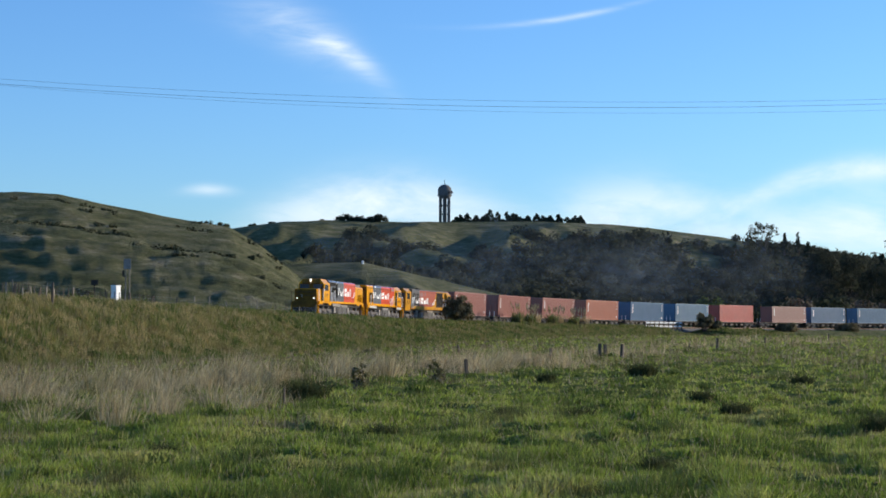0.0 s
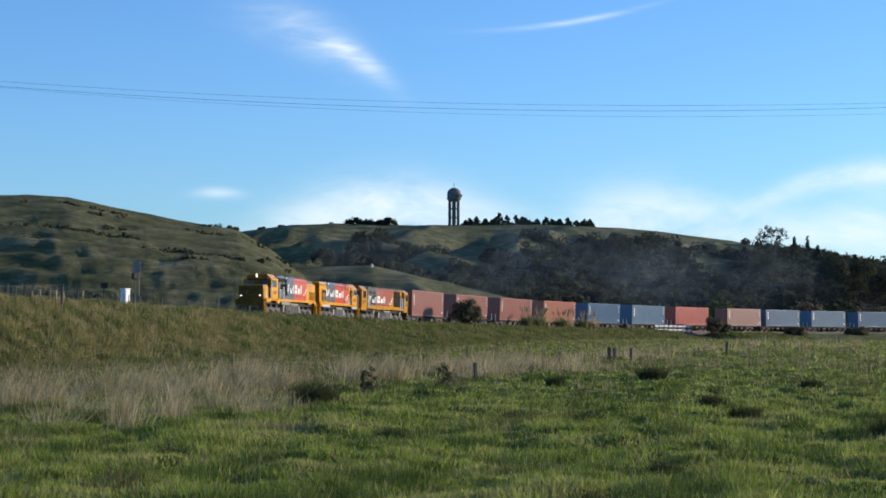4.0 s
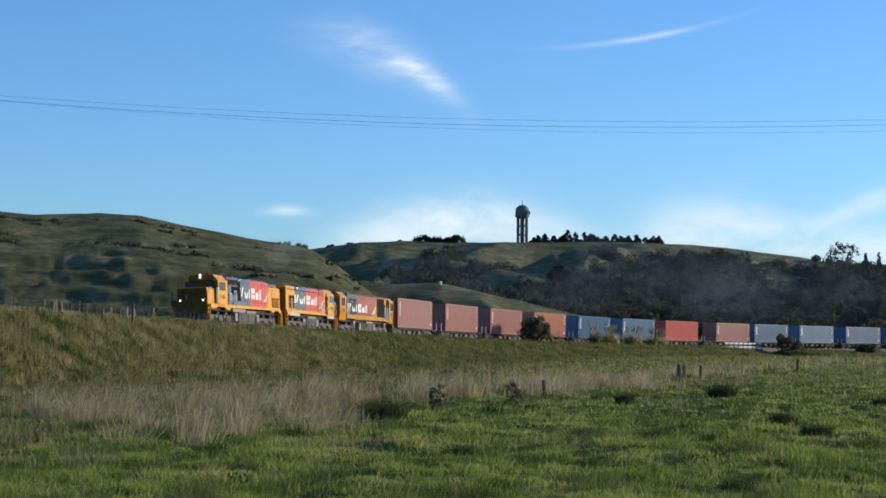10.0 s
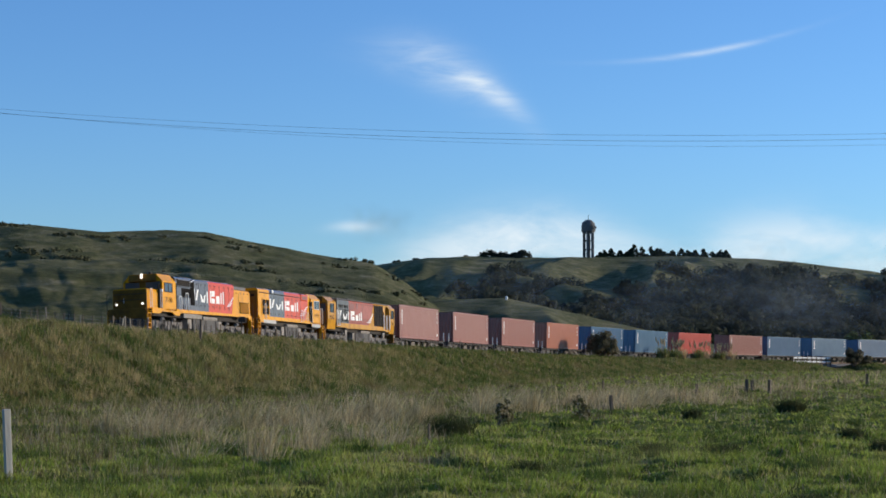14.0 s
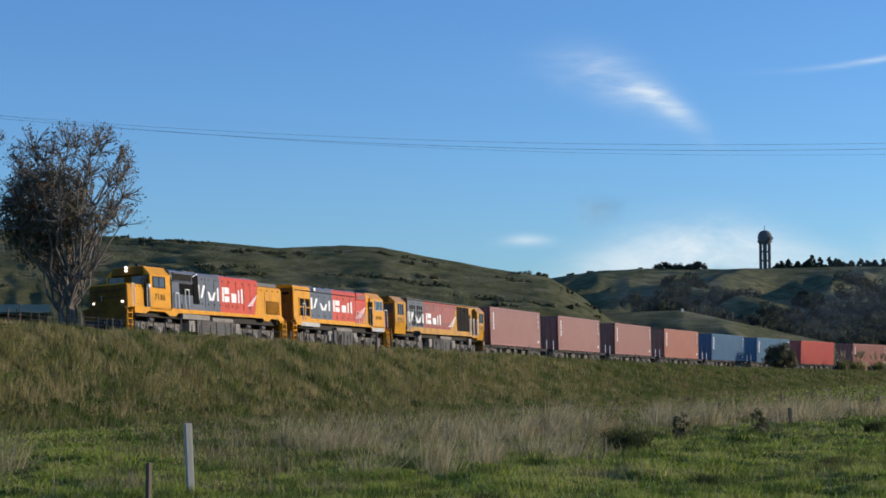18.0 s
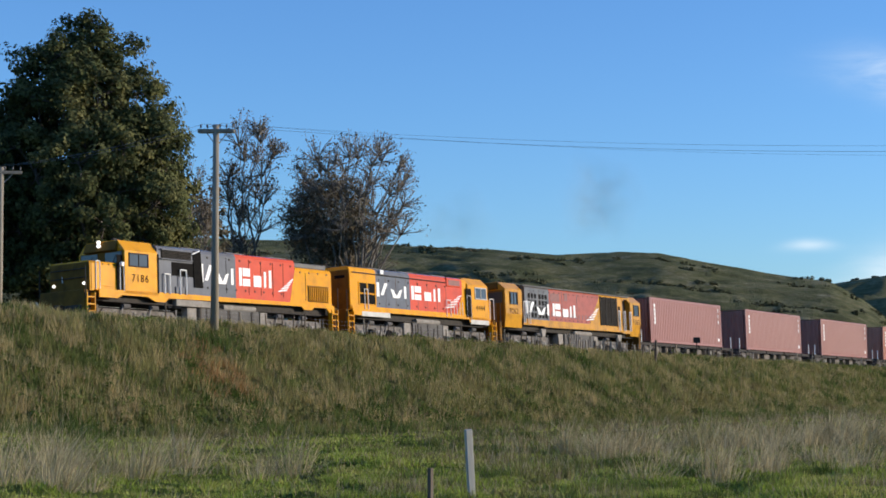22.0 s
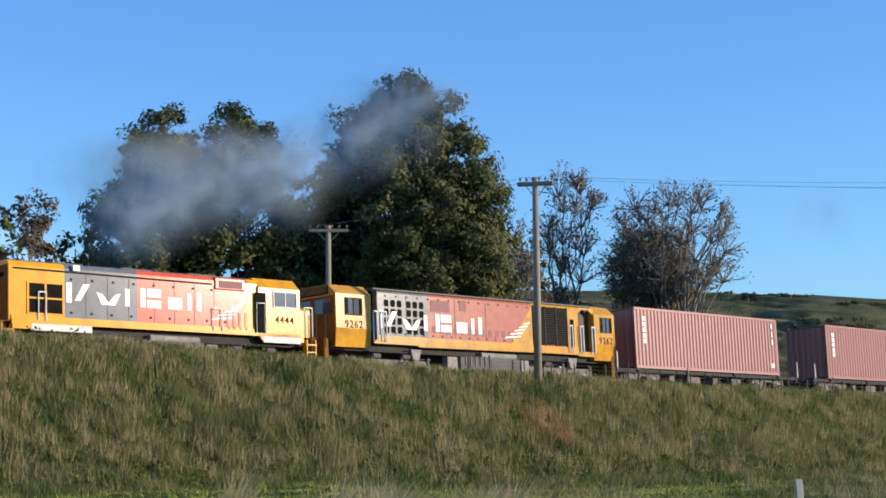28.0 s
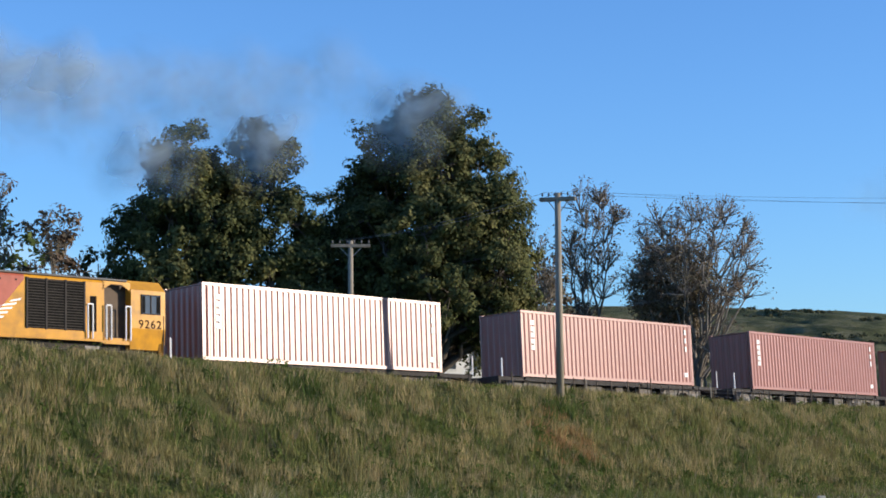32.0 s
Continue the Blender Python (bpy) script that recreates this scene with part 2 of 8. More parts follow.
PAINT = dict(rough=0.15, bump=0.02, spec=0.17)
M = {
    "yellow": material("yellow_paint", [(0.74, 0.31, 0.008), (0.80, 0.36, 0.012)], 2, stains=0.35, stain=(0.25, 0.12, 0.03), stain_scale=1.6, **PAINT),
    "grey": material("grey_paint", [(0.13, 0.13, 0.14), (0.18, 0.18, 0.19)], 2, stains=0.3, stain=(0.09, 0.08, 0.07), stain_scale=1.4, **PAINT),
    "red": material("red_paint", [(0.62, 0.085, 0.04), (0.70, 0.11, 0.05)], 2, stains=0.3, stain=(0.30, 0.08, 0.05), stain_scale=1.4, **PAINT),
    "white": material("white_paint", [(0.78, 0.77, 0.74), (0.85, 0.84, 0.81)], 2, rough=0.5, stains=0.25, stain=(0.45, 0.42, 0.38)),
    "dullyellow": material("weathered_yellow_paint", [(0.52, 0.24, 0.03), (0.66, 0.32, 0.03)], 3, rough=0.18, spec=0.17, stains=0.5, stain=(0.20, 0.11, 0.04), stain_scale=1.8, bump=0.03),
    "dullgrey": material("weathered_grey_paint", [(0.14, 0.13, 0.125), (0.20, 0.19, 0.18)], 3, rough=0.18, spec=0.17, stains=0.45, stain=(0.08, 0.065, 0.055), stain_scale=1.6, bump=0.03),
    "dullred": material("weathered_red_paint", [(0.36, 0.10, 0.065), (0.46, 0.13, 0.085)], 3, rough=0.18, spec=0.17, stains=0.45, stain=(0.22, 0.09, 0.06), stain_scale=1.6, bump=0.03),
    "bogie": material("dusty_bogie_steel", [(0.09, 0.08, 0.07), (0.27, 0.235, 0.20)], 5, spec=0.1, rough=0.8, bump=0.2),
    # yellow of the end faces, their shade painted into a darker colour
    "shadedyellow": material("yellow_paint_with_shade", [(0.14, 0.07, 0.012), (0.24, 0.115, 0.018)], 2.5, rough=0.7, spec=0.1, stains=0.7, stain=(0.04, 0.026, 0.014), stain_scale=1.2, bump=0.03),
    "axle": material("dust_covered_castings", [(0.20, 0.18, 0.155), (0.42, 0.38, 0.33)], 6, spec=0.1, rough=0.8, bump=0.2, stains=0.5, stain=(0.07, 0.06, 0.05), stain_scale=3.0),
    "bare": material("scuffed_bare_metal", [(0.42, 0.40, 0.36), (0.60, 0.57, 0.52)], 3, rough=0.4, spec=0.3, stains=0.5, stain=(0.22, 0.16, 0.09), stain_scale=2.5),
    "number": material("brown_number_paint", [(0.03, 0.016, 0.008), (0.06, 0.03, 0.014)], 3, rough=0.8, spec=0.05),
    "joint": material("panel_joint", [(0.10, 0.06, 0.05), (0.14, 0.09, 0.07)], 4, rough=0.7),
    "darkred": material("dark_red_mesh", [(0.14, 0.035, 0.03), (0.24, 0.06, 0.045)], 6, rough=0.6),
    # dark brown that stands for the shade inside a doorway
    "darkbrown": material("brown_recess_shade", [(0.06, 0.035, 0.02), (0.10, 0.06, 0.03)], 4, rough=0.7),
    "dark": material("dark_grille_and_shade", [(0.006, 0.006, 0.006), (0.018, 0.016, 0.014)], 6, rough=0.85, spec=0.05),
    "frame": material("sooty_underframe", [(0.035, 0.032, 0.03), (0.075, 0.065, 0.055)], 4, spec=0.1, rough=0.75, bump=0.2),
    "tank": material("grey_tank", [(0.085, 0.08, 0.074), (0.14, 0.13, 0.12)], 2, spec=0.08, rough=0.55, stains=0.5, stain=(0.06, 0.05, 0.045)),
    "roof": material("sooty_roof", [(0.045, 0.043, 0.042), (0.10, 0.095, 0.09)], 1.5, rough=0.6),
    "steel": material("worn_steel", [(0.28, 0.27, 0.26), (0.42, 0.40, 0.38)], 5, rough=0.35, metal=0.9),
    "rail": material("rusty_rail", [(0.12, 0.06, 0.035), (0.2, 0.11, 0.07)], 6, rough=0.7, metal=0.3),
    "glass": material("dark_window_glass", [(0.05, 0.06, 0.07), (0.08, 0.09, 0.10)], 1, rough=0.06),
    "lamp": None,
    "maroon": material("red_brown_container_paint", [(0.29, 0.10, 0.072), (0.36, 0.13, 0.094)], 0.8, rough=0.31, stains=0.25, stain=(0.24, 0.09, 0.06), stain_scale=0.9, bump=0.04),
    "orange": material("faded_red_container_paint", [(0.42, 0.145, 0.085), (0.47, 0.18, 0.115)], 0.8, rough=0.27, stains=0.25, stain=(0.35, 0.13, 0.08), bump=0.04),
    "bright": material("bright_red_container_paint", [(0.52, 0.08, 0.055), (0.58, 0.11, 0.08)], 0.8, rough=0.27, stains=0.3, stain=(0.32, 0.08, 0.06), bump=0.04),
    "blue": material("blue_container_paint", [(0.052, 0.115, 0.20), (0.075, 0.15, 0.25)], 0.8, rough=0.27, stains=0.25, stain=(0.07, 0.13, 0.24), bump=0.04),
    "paleblue": material("pale_blue_container_paint", [(0.075, 0.15, 0.23), (0.11, 0.20, 0.29)], 0.8, rough=0.27, stains=0.3, stain=(0.10, 0.16, 0.24), bump=0.04),
    "wood": material("weathered_wood", [(0.07, 0.052, 0.036), (0.17, 0.13, 0.09)], 5, rough=0.85, bump=0.3, stretch=(1, 1, 0.12)),
    "paleWood": material("pale_weathered_wood", [(0.20, 0.17, 0.125), (0.34, 0.29, 0.22)], 5, rough=0.85, bump=0.3, stretch=(1, 1, 0.12)),
    "bark": material("bark", [(0.07, 0.055, 0.042), (0.15, 0.125, 0.10)], 3, rough=0.9, bump=0.5, stretch=(1, 1, 0.25)),
    "palebark": material("pale_bark", [(0.14, 0.12, 0.098), (0.27, 0.235, 0.19)], 3, rough=0.9, bump=0.4, stretch=(1, 1, 0.25)),
    "palePost": material("sun_bleached_wood", [(0.38, 0.35, 0.29), (0.58, 0.53, 0.44)], 5, rough=0.85, bump=0.3, stretch=(1, 1, 0.12)),
    "wire": material("wire", [(0.16, 0.17, 0.19), (0.22, 0.23, 0.26)], 3, rough=0.6),
    "ballast": material("ballast_stone", [(0.09, 0.085, 0.08), (0.2, 0.19, 0.175)], 9, rough=0.95, bump=0.6),
    "concrete": material("weathered_concrete", [(0.10, 0.095, 0.09), (0.20, 0.19, 0.18)], 1.2, rough=0.9, stains=0.5, stain=(0.05, 0.045, 0.04), bump=0.2),
    "wall": material("white_weatherboard", [(0.70, 0.70, 0.67), (0.80, 0.80, 0.77)], 2, rough=0.7, stains=0.2, stain=(0.35, 0.34, 0.31)),
    "ironroof": material("blue_grey_roof", [(0.07, 0.09, 0.13), (0.10, 0.13, 0.18)], 2, rough=0.35, metal=0.2),
    "greenroof": material("green_roof", [(0.04, 0.09, 0.06), (0.07, 0.13, 0.09)], 2, rough=0.5),
    "oakleaf": leaf_material("dark_green_leaves", [(0.058, 0.07, 0.03), (0.10, 0.11, 0.04), (0.18, 0.17, 0.065)], through_=0.25),
    "autumnleaf": leaf_material("brown_autumn_leaves", [(0.12, 0.08, 0.05), (0.17, 0.12, 0.08), (0.12, 0.11, 0.06)]),
    "ivy": leaf_material("grey_green_leaves", [(0.15, 0.13, 0.08), (0.22, 0.18, 0.115), (0.30, 0.23, 0.15)], through_=0.25),
    "greyleaf": leaf_material("pale_grey_green_leaves", [(0.13, 0.112, 0.065), (0.19, 0.155, 0.095), (0.26, 0.195, 0.13)]),
    "dullbush": leaf_material("dull_brown_green_leaves", [(0.10, 0.092, 0.05), (0.15, 0.13, 0.07), (0.20, 0.165, 0.09)], through_=0.4),
    "bushleaf": leaf_material("bush_leaves", [(0.036, 0.046, 0.020), (0.058, 0.066, 0.030), (0.085, 0.086, 0.042)]),
    "pineleaf": leaf_material("conifer_needles", [(0.022, 0.034, 0.016), (0.040, 0.052, 0.024)], through_=0.1),
    "willow": leaf_material("light_green_leaves", [(0.07, 0.10, 0.025), (0.12, 0.14, 0.04)]),
    "grass": leaf_material("pasture_grass", [(0.13, 0.18, 0.03), (0.23, 0.285, 0.046), (0.35, 0.345, 0.10)], through_=0.4, vary=(0.45, 1.8), dead=(0.38, 0.32, 0.17), share=0.11),
    "bankgrass": leaf_material("rank_grass", [(0.085, 0.125, 0.03), (0.155, 0.18, 0.05), (0.26, 0.215, 0.09)], through_=0.4, vary=(0.6, 1.4), dead=(0.38, 0.30, 0.17), share=0.09),
    "weed": leaf_material("brown_weeds", [(0.12, 0.118, 0.04), (0.18, 0.155, 0.065), (0.27, 0.205, 0.11)], through_=0.35, dead=(0.42, 0.35, 0.22), share=0.25),
    "straw": leaf_material("pale_straw_blades", [(0.36, 0.29, 0.15), (0.58, 0.48, 0.28), (0.26, 0.24, 0.10)], through_=0.35, vary=(0.5, 1.35)),
    "tangrass": leaf_material("tan_bank_grass", [(0.34, 0.285, 0.13), (0.48, 0.375, 0.19), (0.28, 0.275, 0.10)], through_=0.42, vary=(0.6, 1.35)),
    "bracken": leaf_material("dead_bracken", [(0.30, 0.17, 0.07), (0.46, 0.27, 0.12), (0.36, 0.24, 0.10)], through_=0.35),
    "drygrass": leaf_material("dry_seeding_grass", [(0.33, 0.245, 0.125), (0.60, 0.475, 0.27), (0.40, 0.31, 0.175)], through_=0.35, vary=(0.45, 1.4)),
    "rush": leaf_material("dark_rushes", [(0.055, 0.07, 0.022), (0.10, 0.105, 0.04)], through_=0.3),
    "coarse": leaf_material("coarse_grass", [(0.065, 0.105, 0.02), (0.105, 0.145, 0.032), (0.15, 0.15, 0.05)], through_=0.35),
    "farbush": leaf_material("far_bush_leaves", [(0.034, 0.041, 0.027), (0.046, 0.053, 0.034), (0.06, 0.064, 0.042)], through_=0.5, vary=(0.9, 1.1)),
    "hillscrub": leaf_material("hill_shrub_leaves", [(0.07, 0.074, 0.036), (0.11, 0.105, 0.052)], through_=0.15),
}


def glowing(name, color, power):
    m = bpy.data.materials.new(name)
    m.use_nodes = True
    b = m.node_tree.nodes["Principled BSDF"]
    b.inputs["Base Color"].default_value = (*color, 1)
    b.inputs["Emission Color"].default_value, b.inputs["Emission Strength"].default_value = (*color, 1), power
    return m


M["lamp"] = glowing("headlamp_glow", (1.0, 0.93, 0.8), 1.6)


# ---- building helpers ----
def mesh_object(name, bm, mat, smooth=False):
    me = bpy.data.meshes.new(name)
    bm.to_mesh(me)
    bm.free()
    for m in mat if isinstance(mat, (list, tuple)) else [mat]:
        me.materials.append(m)
    if smooth:
        me.polygons.foreach_set("use_smooth", [True] * len(me.polygons))
    return new(name, me)


def part(name, bm, mat, parent, label="", smooth=False):
    ob = mesh_object(name, bm, mat, smooth)
    ob.parent = parent
    if label:
        tagged(ob, label)
    return ob


def empty(name, m, label, category, group="", kind=""):
    ob = new(name)
    ob.matrix_basis = m
    return tagged(ob, label, category, group, kind)


def box(bm, x0, x1, y0, y1, z0, z1, bevel=0.0, mat=0):
    """A box between two corners, with rounded edges."""
    r = bmesh.ops.create_cube(bm, size=1.0, matrix=Matrix.Translation(((x0 + x1) / 2, (y0 + y1) / 2, (z0 + z1) / 2)) @ Matrix.Diagonal((abs(x1 - x0), abs(y1 - y0), abs(z1 - z0), 1)))
    fs = list({f for v in r["verts"] for f in v.link_faces})
    for f in fs:
        f.material_index = mat
    if bevel:
        es = list({e for f in fs for e in f.edges})
        bmesh.ops.bevel(bm, geom=es, offset=bevel, segments=2, affect="EDGES", profile=0.5)
    return bm


def rod(bm, a, b, r0, r1=None, n=8, caps=True):
    """A round bar from a to b."""
    a, b = Vector(a), Vector(b)
    d = b - a
    m = Matrix.Translation((a + b) / 2) @ d.to_track_quat("Z", "Y").to_matrix().to_4x4()
    bmesh.ops.create_cone(bm, cap_ends=caps, segments=n, radius1=r0, radius2=r0 if r1 is None else r1, depth=d.length, matrix=m)
    return bm


def prism(bm, outline, y0, y1, mat=0):
    """An outline in x and z, extruded from y0 to y1."""
    a = [bm.verts.new((x, y0, z)) for x, z in outline]
    b = [bm.verts.new((x, y1, z)) for x, z in outline]
    k = len(outline)
    fs = [bm.faces.new(a), bm.faces.new(b[::-1])] + [bm.faces.new((a[(i + 1) % k], a[i], b[i], b[(i + 1) % k])) for i in range(k)]
    for f in fs:
        f.material_index = mat
    bmesh.ops.recalc_face_normals(bm, faces=fs)
    return bm


def profile(bm, outline, x0, x1, mat=0):
    """An outline in y and z, extruded from x0 to x1."""
    a = [bm.verts.new((x0, y, z)) for y, z in outline]
    b = [bm.verts.new((x1, y, z)) for y, z in outline]
    k = len(outline)
    fs = [bm.faces.new(a), bm.faces.new(b[::-1])] + [bm.faces.new((a[(i + 1) % k], a[i], b[i], b[(i + 1) % k])) for i in range(k)]
    for f in fs:
        f.material_index = mat
    bmesh.ops.recalc_face_normals(bm, faces=fs)
    return bm


def soup(name, verts, faces, mat):
    """An object from arrays of triangles."""
    me = bpy.data.meshes.new(name)
    v, f = np.asarray(verts, np.float32), np.asarray(faces, np.int32)
    k = f.shape[1]
    me.vertices.add(len(v))
    me.vertices.foreach_set("co", v.ravel())
    me.loops.add(f.size)
    me.loops.foreach_set("vertex_index", f.ravel())
    me.polygons.add(len(f))
    me.polygons.foreach_set("loop_start", np.arange(0, f.size, k, dtype=np.int32))
    me.polygons.foreach_set("loop_total", np.full(len(f), k, np.int32))
    me.update(calc_edges=True)
    for m in mat if isinstance(mat, (list, tuple)) else [mat]:
        me.materials.append(m)
    return new(name, me)


# ---- the line of the railway ----
# s runs from the place where the first container stands at the end, away along the line
H_S = [-40, 0, 40, 80, 120, 160, 200, 240, 280, 330, 400]
H_DEG = [20.65, 17.13, 13.6, 10.76, 11.67, 15.89, 22.37, 29.0, 35.93, 44.28, 52.68]
CANT = [2.38, 2.76, 3.41, 2.11, 0.82, -0.82, -2.65, -1.73, 0.03, 0.75, 0.65]
S_ALL = np.arange(-140.0, 640.0, 1.0)
h_all = np.radians(np.where(S_ALL < -40, 20.65 - (S_ALL + 40) * 0.09, np.where(S_ALL > 400, 52.68, np.interp(S_ALL, H_S, H_DEG))))
X_ALL = np.concatenate([[0], np.cumsum((np.sin(h_all)[1:] + np.sin(h_all)[:-1]) / 2)])
Y_ALL = np.concatenate([[0], np.cumsum((np.cos(h_all)[1:] + np.cos(h_all)[:-1]) / 2)])
X_ALL += -41.611 - X_ALL[140]
Y_ALL += 54.835 - Y_ALL[140]
DECK = 1.0


def rail_z(s):
    """The height of the rails."""
    s = np.minimum(s, 330.0)
    return EYE + 3.413 - 0.01158 * s + 0.0000179 * s * s - DECK


Z_ALL = rail_z(S_ALL)


def on_line(s, z=0.0):
    return Vector((np.interp(s, S_ALL, X_ALL), np.interp(s, S_ALL, Y_ALL), np.interp(s, S_ALL, Z_ALL) + z))


def on_rails(s, half):
    """The pose of a vehicle on the line: x to its front (towards lower s), y to its left, z up. half: half its wheelbase."""
    a, b = on_line(s - half), on_line(s + half)
    x = (a - b).normalized()
    y = Vector((0, 0, 1)).cross(x).normalized()
    m = Matrix((x, y, x.cross(y))).transposed().to_4x4()
    m.translation = (a + b) / 2
    return m @ pose(0, 0, 0, float(np.interp(s, H_S, CANT)))


def beside(s, e, z=0.0):
    """A place e metres to the east of the line, z above the rails."""
    h = np.interp(s, S_ALL, h_all)
    p = on_line(s, z)
    return Vector((p.x + math.cos(h) * e, p.y - math.sin(h) * e, p.z))


def nearest(x, y):
    """For arrays of places: s and the distance to the east of the line."""
    best = np.full(x.shape, 1e18)
    k = np.zeros(x.shape, int)
    for i in range(0, len(S_ALL), 4):
        d = (x - X_ALL[i]) ** 2 + (y - Y_ALL[i]) ** 2
        m = d < best
        best[m] = d[m]
        k[m] = i
    dx, dy = x - X_ALL[k], y - Y_ALL[k]
    h = h_all[k]
    s = S_ALL[k] + dx * np.sin(h) + dy * np.cos(h)
    k2 = np.clip(np.round(s + 140).astype(int), 0, len(S_ALL) - 1)
    dx, dy, h = x - X_ALL[k2], y - Y_ALL[k2], h_all[k2]
    e = dx * np.cos(h) - dy * np.sin(h)
    return S_ALL[k2], e, np.sqrt(dx * dx + dy * dy)


# ---- the ground ----
def ease(x, a, b):
    t = np.clip((x - a) / (b - a), 0, 1)
    return t * t * (3 - 2 * t)


def waves(x, y, size, seed):
    """Smooth noise of about -1 to 1, for arrays."""
    g = np.random.default_rng(seed)
    out = np.zeros_like(x)
    for i in range(9):
        a, p = g.uniform(0, math.tau), g.uniform(0, math.tau)
        k = math.tau / size * g.uniform(0.6, 1.7)
        out += np.sin((x * math.cos(a) + y * math.sin(a)) * k + p + 0.8 * np.sin((x * math.sin(a) - y * math.cos(a)) * k * 0.7 + p * 2))
    return out / 4.5


# hills as ridges round the valley: bearing in degrees, height in degrees above the eye, distance of ridge and of foot
RIDGES = [
    dict(az=[-75, -50, -30, -20.2, -16.7, -15, -13.2, -11.8, -9.9, -8.0, -6.6, -5.6, -4.6, -3.6], el=[3.2, 4.4, 4.5, 4.3, 4.13, 4.0, 4.03, 3.97, 3.60, 3.29, 3.08, 2.5, 1.7, 0.6], r=430.0, f=215.0, power=0.8),
    dict(az=[-9, -7.0, -6.4, -5.0, -3.0, -1.1, 2.0, 3.8, 5.2, 6.4, 8.6, 11, 13.4, 20, 40, 70], el=[2.6, 3.02, 3.15, 3.36, 3.42, 3.37, 3.40, 3.35, 3.29, 3.18, 2.90, 2.4, 2.05, 1.6, 1.4, 1.2], r=800.0, f=440.0, power=0.9),
    dict(az=[-7, -5, -2.5, 0, 1.7, 3.5, 6], el=[1.6, 2.05, 2.12, 1.55, 1.15, 0.75, 0.3], r=430.0, f=300.0, power=1.0),
    dict(az=[-180, -120, -75, -60], el=[1.5, 2.0, 2.6, 1.0], r=900.0, f=500.0, power=1.0),
    dict(az=[60, 90, 140, 180], el=[0.6, 1.6, 1.4, 1.5], r=1400.0, f=800.0, power=1.0),
]


def ground_z(x, y):
    """Heights for arrays of places."""
    r, az = np.hypot(x, y), np.degrees(np.arctan2(x, y))
    s, e, d = nearest(x, y)
    rz = np.interp(s, S_ALL, Z_ALL)
    crest = rz + np.interp(s, [-60, -10, 10, 30, 60, 240, 280], [1.1, 0.95, 0.35, 0.1, 0.0, 0.0, -0.35])
    field = 0.9 * ease(r, 110, 240) + 0.35 * ease(-az, 24, 34) * ease(r, 20, 55) + 0.08 * waves(x, y, 9, 3) + 0.075 * waves(x, y, 3.2, 4) + 0.06 * waves(x, y, 1.5, 24)
    field = field + 0.5 * ease(r, 300, 600)
    bump = 0.10 * waves(x, y, 5, 5) + 0.05 * waves(x, y, 1.7, 6)
    east = np.where(e < 4.2, rz - 0.45 + (crest - rz + 0.45) * ease(e, 2.2, 4.2), crest + (field - crest) * (ease(e, 4.6, 13.5) * 0.65 + 0.35 * np.clip((e - 5.2) / 7.8, 0, 1)) + bump * ease(e, 3.5, 5) * (1 - ease(e, 11, 14)))
    plain = np.minimum(rz, 4.6) - 0.5
    west = rz - 0.45 + (plain - 0.2 - rz + 0.45) * ease(-e, 3, 9) + 0.15 * waves(x, y, 30, 7) * ease(-e, 5, 20)
    z = np.where(e > 0, east, west)
    far = ease(d, 60, 160) * (e > 0)
    z = z * (1 - far) + field * far
    gap = np.exp(-((s - 256.5) / 9.0) ** 4) * (1 - ease(np.abs(e), 14, 40))
    z = z - (z - 0.1) * gap * (z > 0.1)
    rough = waves(x, y, 60, 8) * 0.5 + 0.35 * waves(x, y, 24, 9) + 0.2 * waves(x, y, 10, 10)
    for i, q in enumerate(RIDGES):
        top = q["r"] * np.tan(np.radians(np.interp(az, q["az"], q["el"], left=-1, right=-1))) + EYE
        inside = np.interp(az, [q["az"][0] - 4, q["az"][0], q["az"][-1], q["az"][-1] + 3], [0, 1, 1, 0])
        t = np.clip((r - q["f"]) / (q["r"] - q["f"]), 0, 1)
        # slope with terraces and gullies
        if i == 0:
            prof = np.interp(t, [0, 0.10, 0.30, 0.36, 0.55, 0.62, 0.8, 1], [0, 0.06, 0.46, 0.50, 0.72, 0.76, 0.93, 1])
            u = az * 7.0
            # ledges that come and go along the face
            lev = (prof + 0.03 * waves(u, r * 0.1, 70, 18)) * 11.0
            fr = lev - np.floor(lev)
            ledge = (np.floor(lev) + ease(fr, 0.6, 1.0)) / 11.0 - 0.03 * waves(u, r * 0.1, 70, 18)
            much = np.clip(0.7 + 0.6 * waves(u, r * 0.6, 45, 19), 0, 0.75) * ease(t, 0.08, 0.2) * (1 - ease(t, 0.72, 0.9))
            prof = prof + (ledge - prof) * much
            mid = np.sin(np.pi * np.clip(t * 1.15, 0, 1))
            gully = np.abs(waves(u, r * 0.25, 40, 11)) * 1.0 * np.sin(np.pi * np.clip(t * 1.5, 0, 1)) + (np.abs(waves(u, r * 0.25, 15, 12)) * 0.9 + np.abs(waves(u, r * 0.3, 6, 20)) * 0.45) * mid
            gully += (np.abs(waves(u * 0.25, r, 20, 14)) * 0.6 + 0.3 * waves(x, y, 5, 15) + 0.5 * waves(u * 0.5, r, 8, 16)) * mid
            # slumps below the top
            gully += 3.4 * np.maximum(waves(u, r * 0.3, 55, 17) - 0.35, 0) * np.exp(-((t - 0.78) / 0.1) ** 2)
        else:
            prof = ease(t, -0.15, 1.0) * 0.6 + 0.4 * t ** q["power"]
            gully = (np.abs(waves(x, y * 0.4, 95, 13 + i)) * 13 + np.abs(waves(x, y * 0.5, 35, 23 + i)) * 4) * np.sin(np.pi * np.clip(t, 0, 1)) * (0.4 if i == 2 else 1)
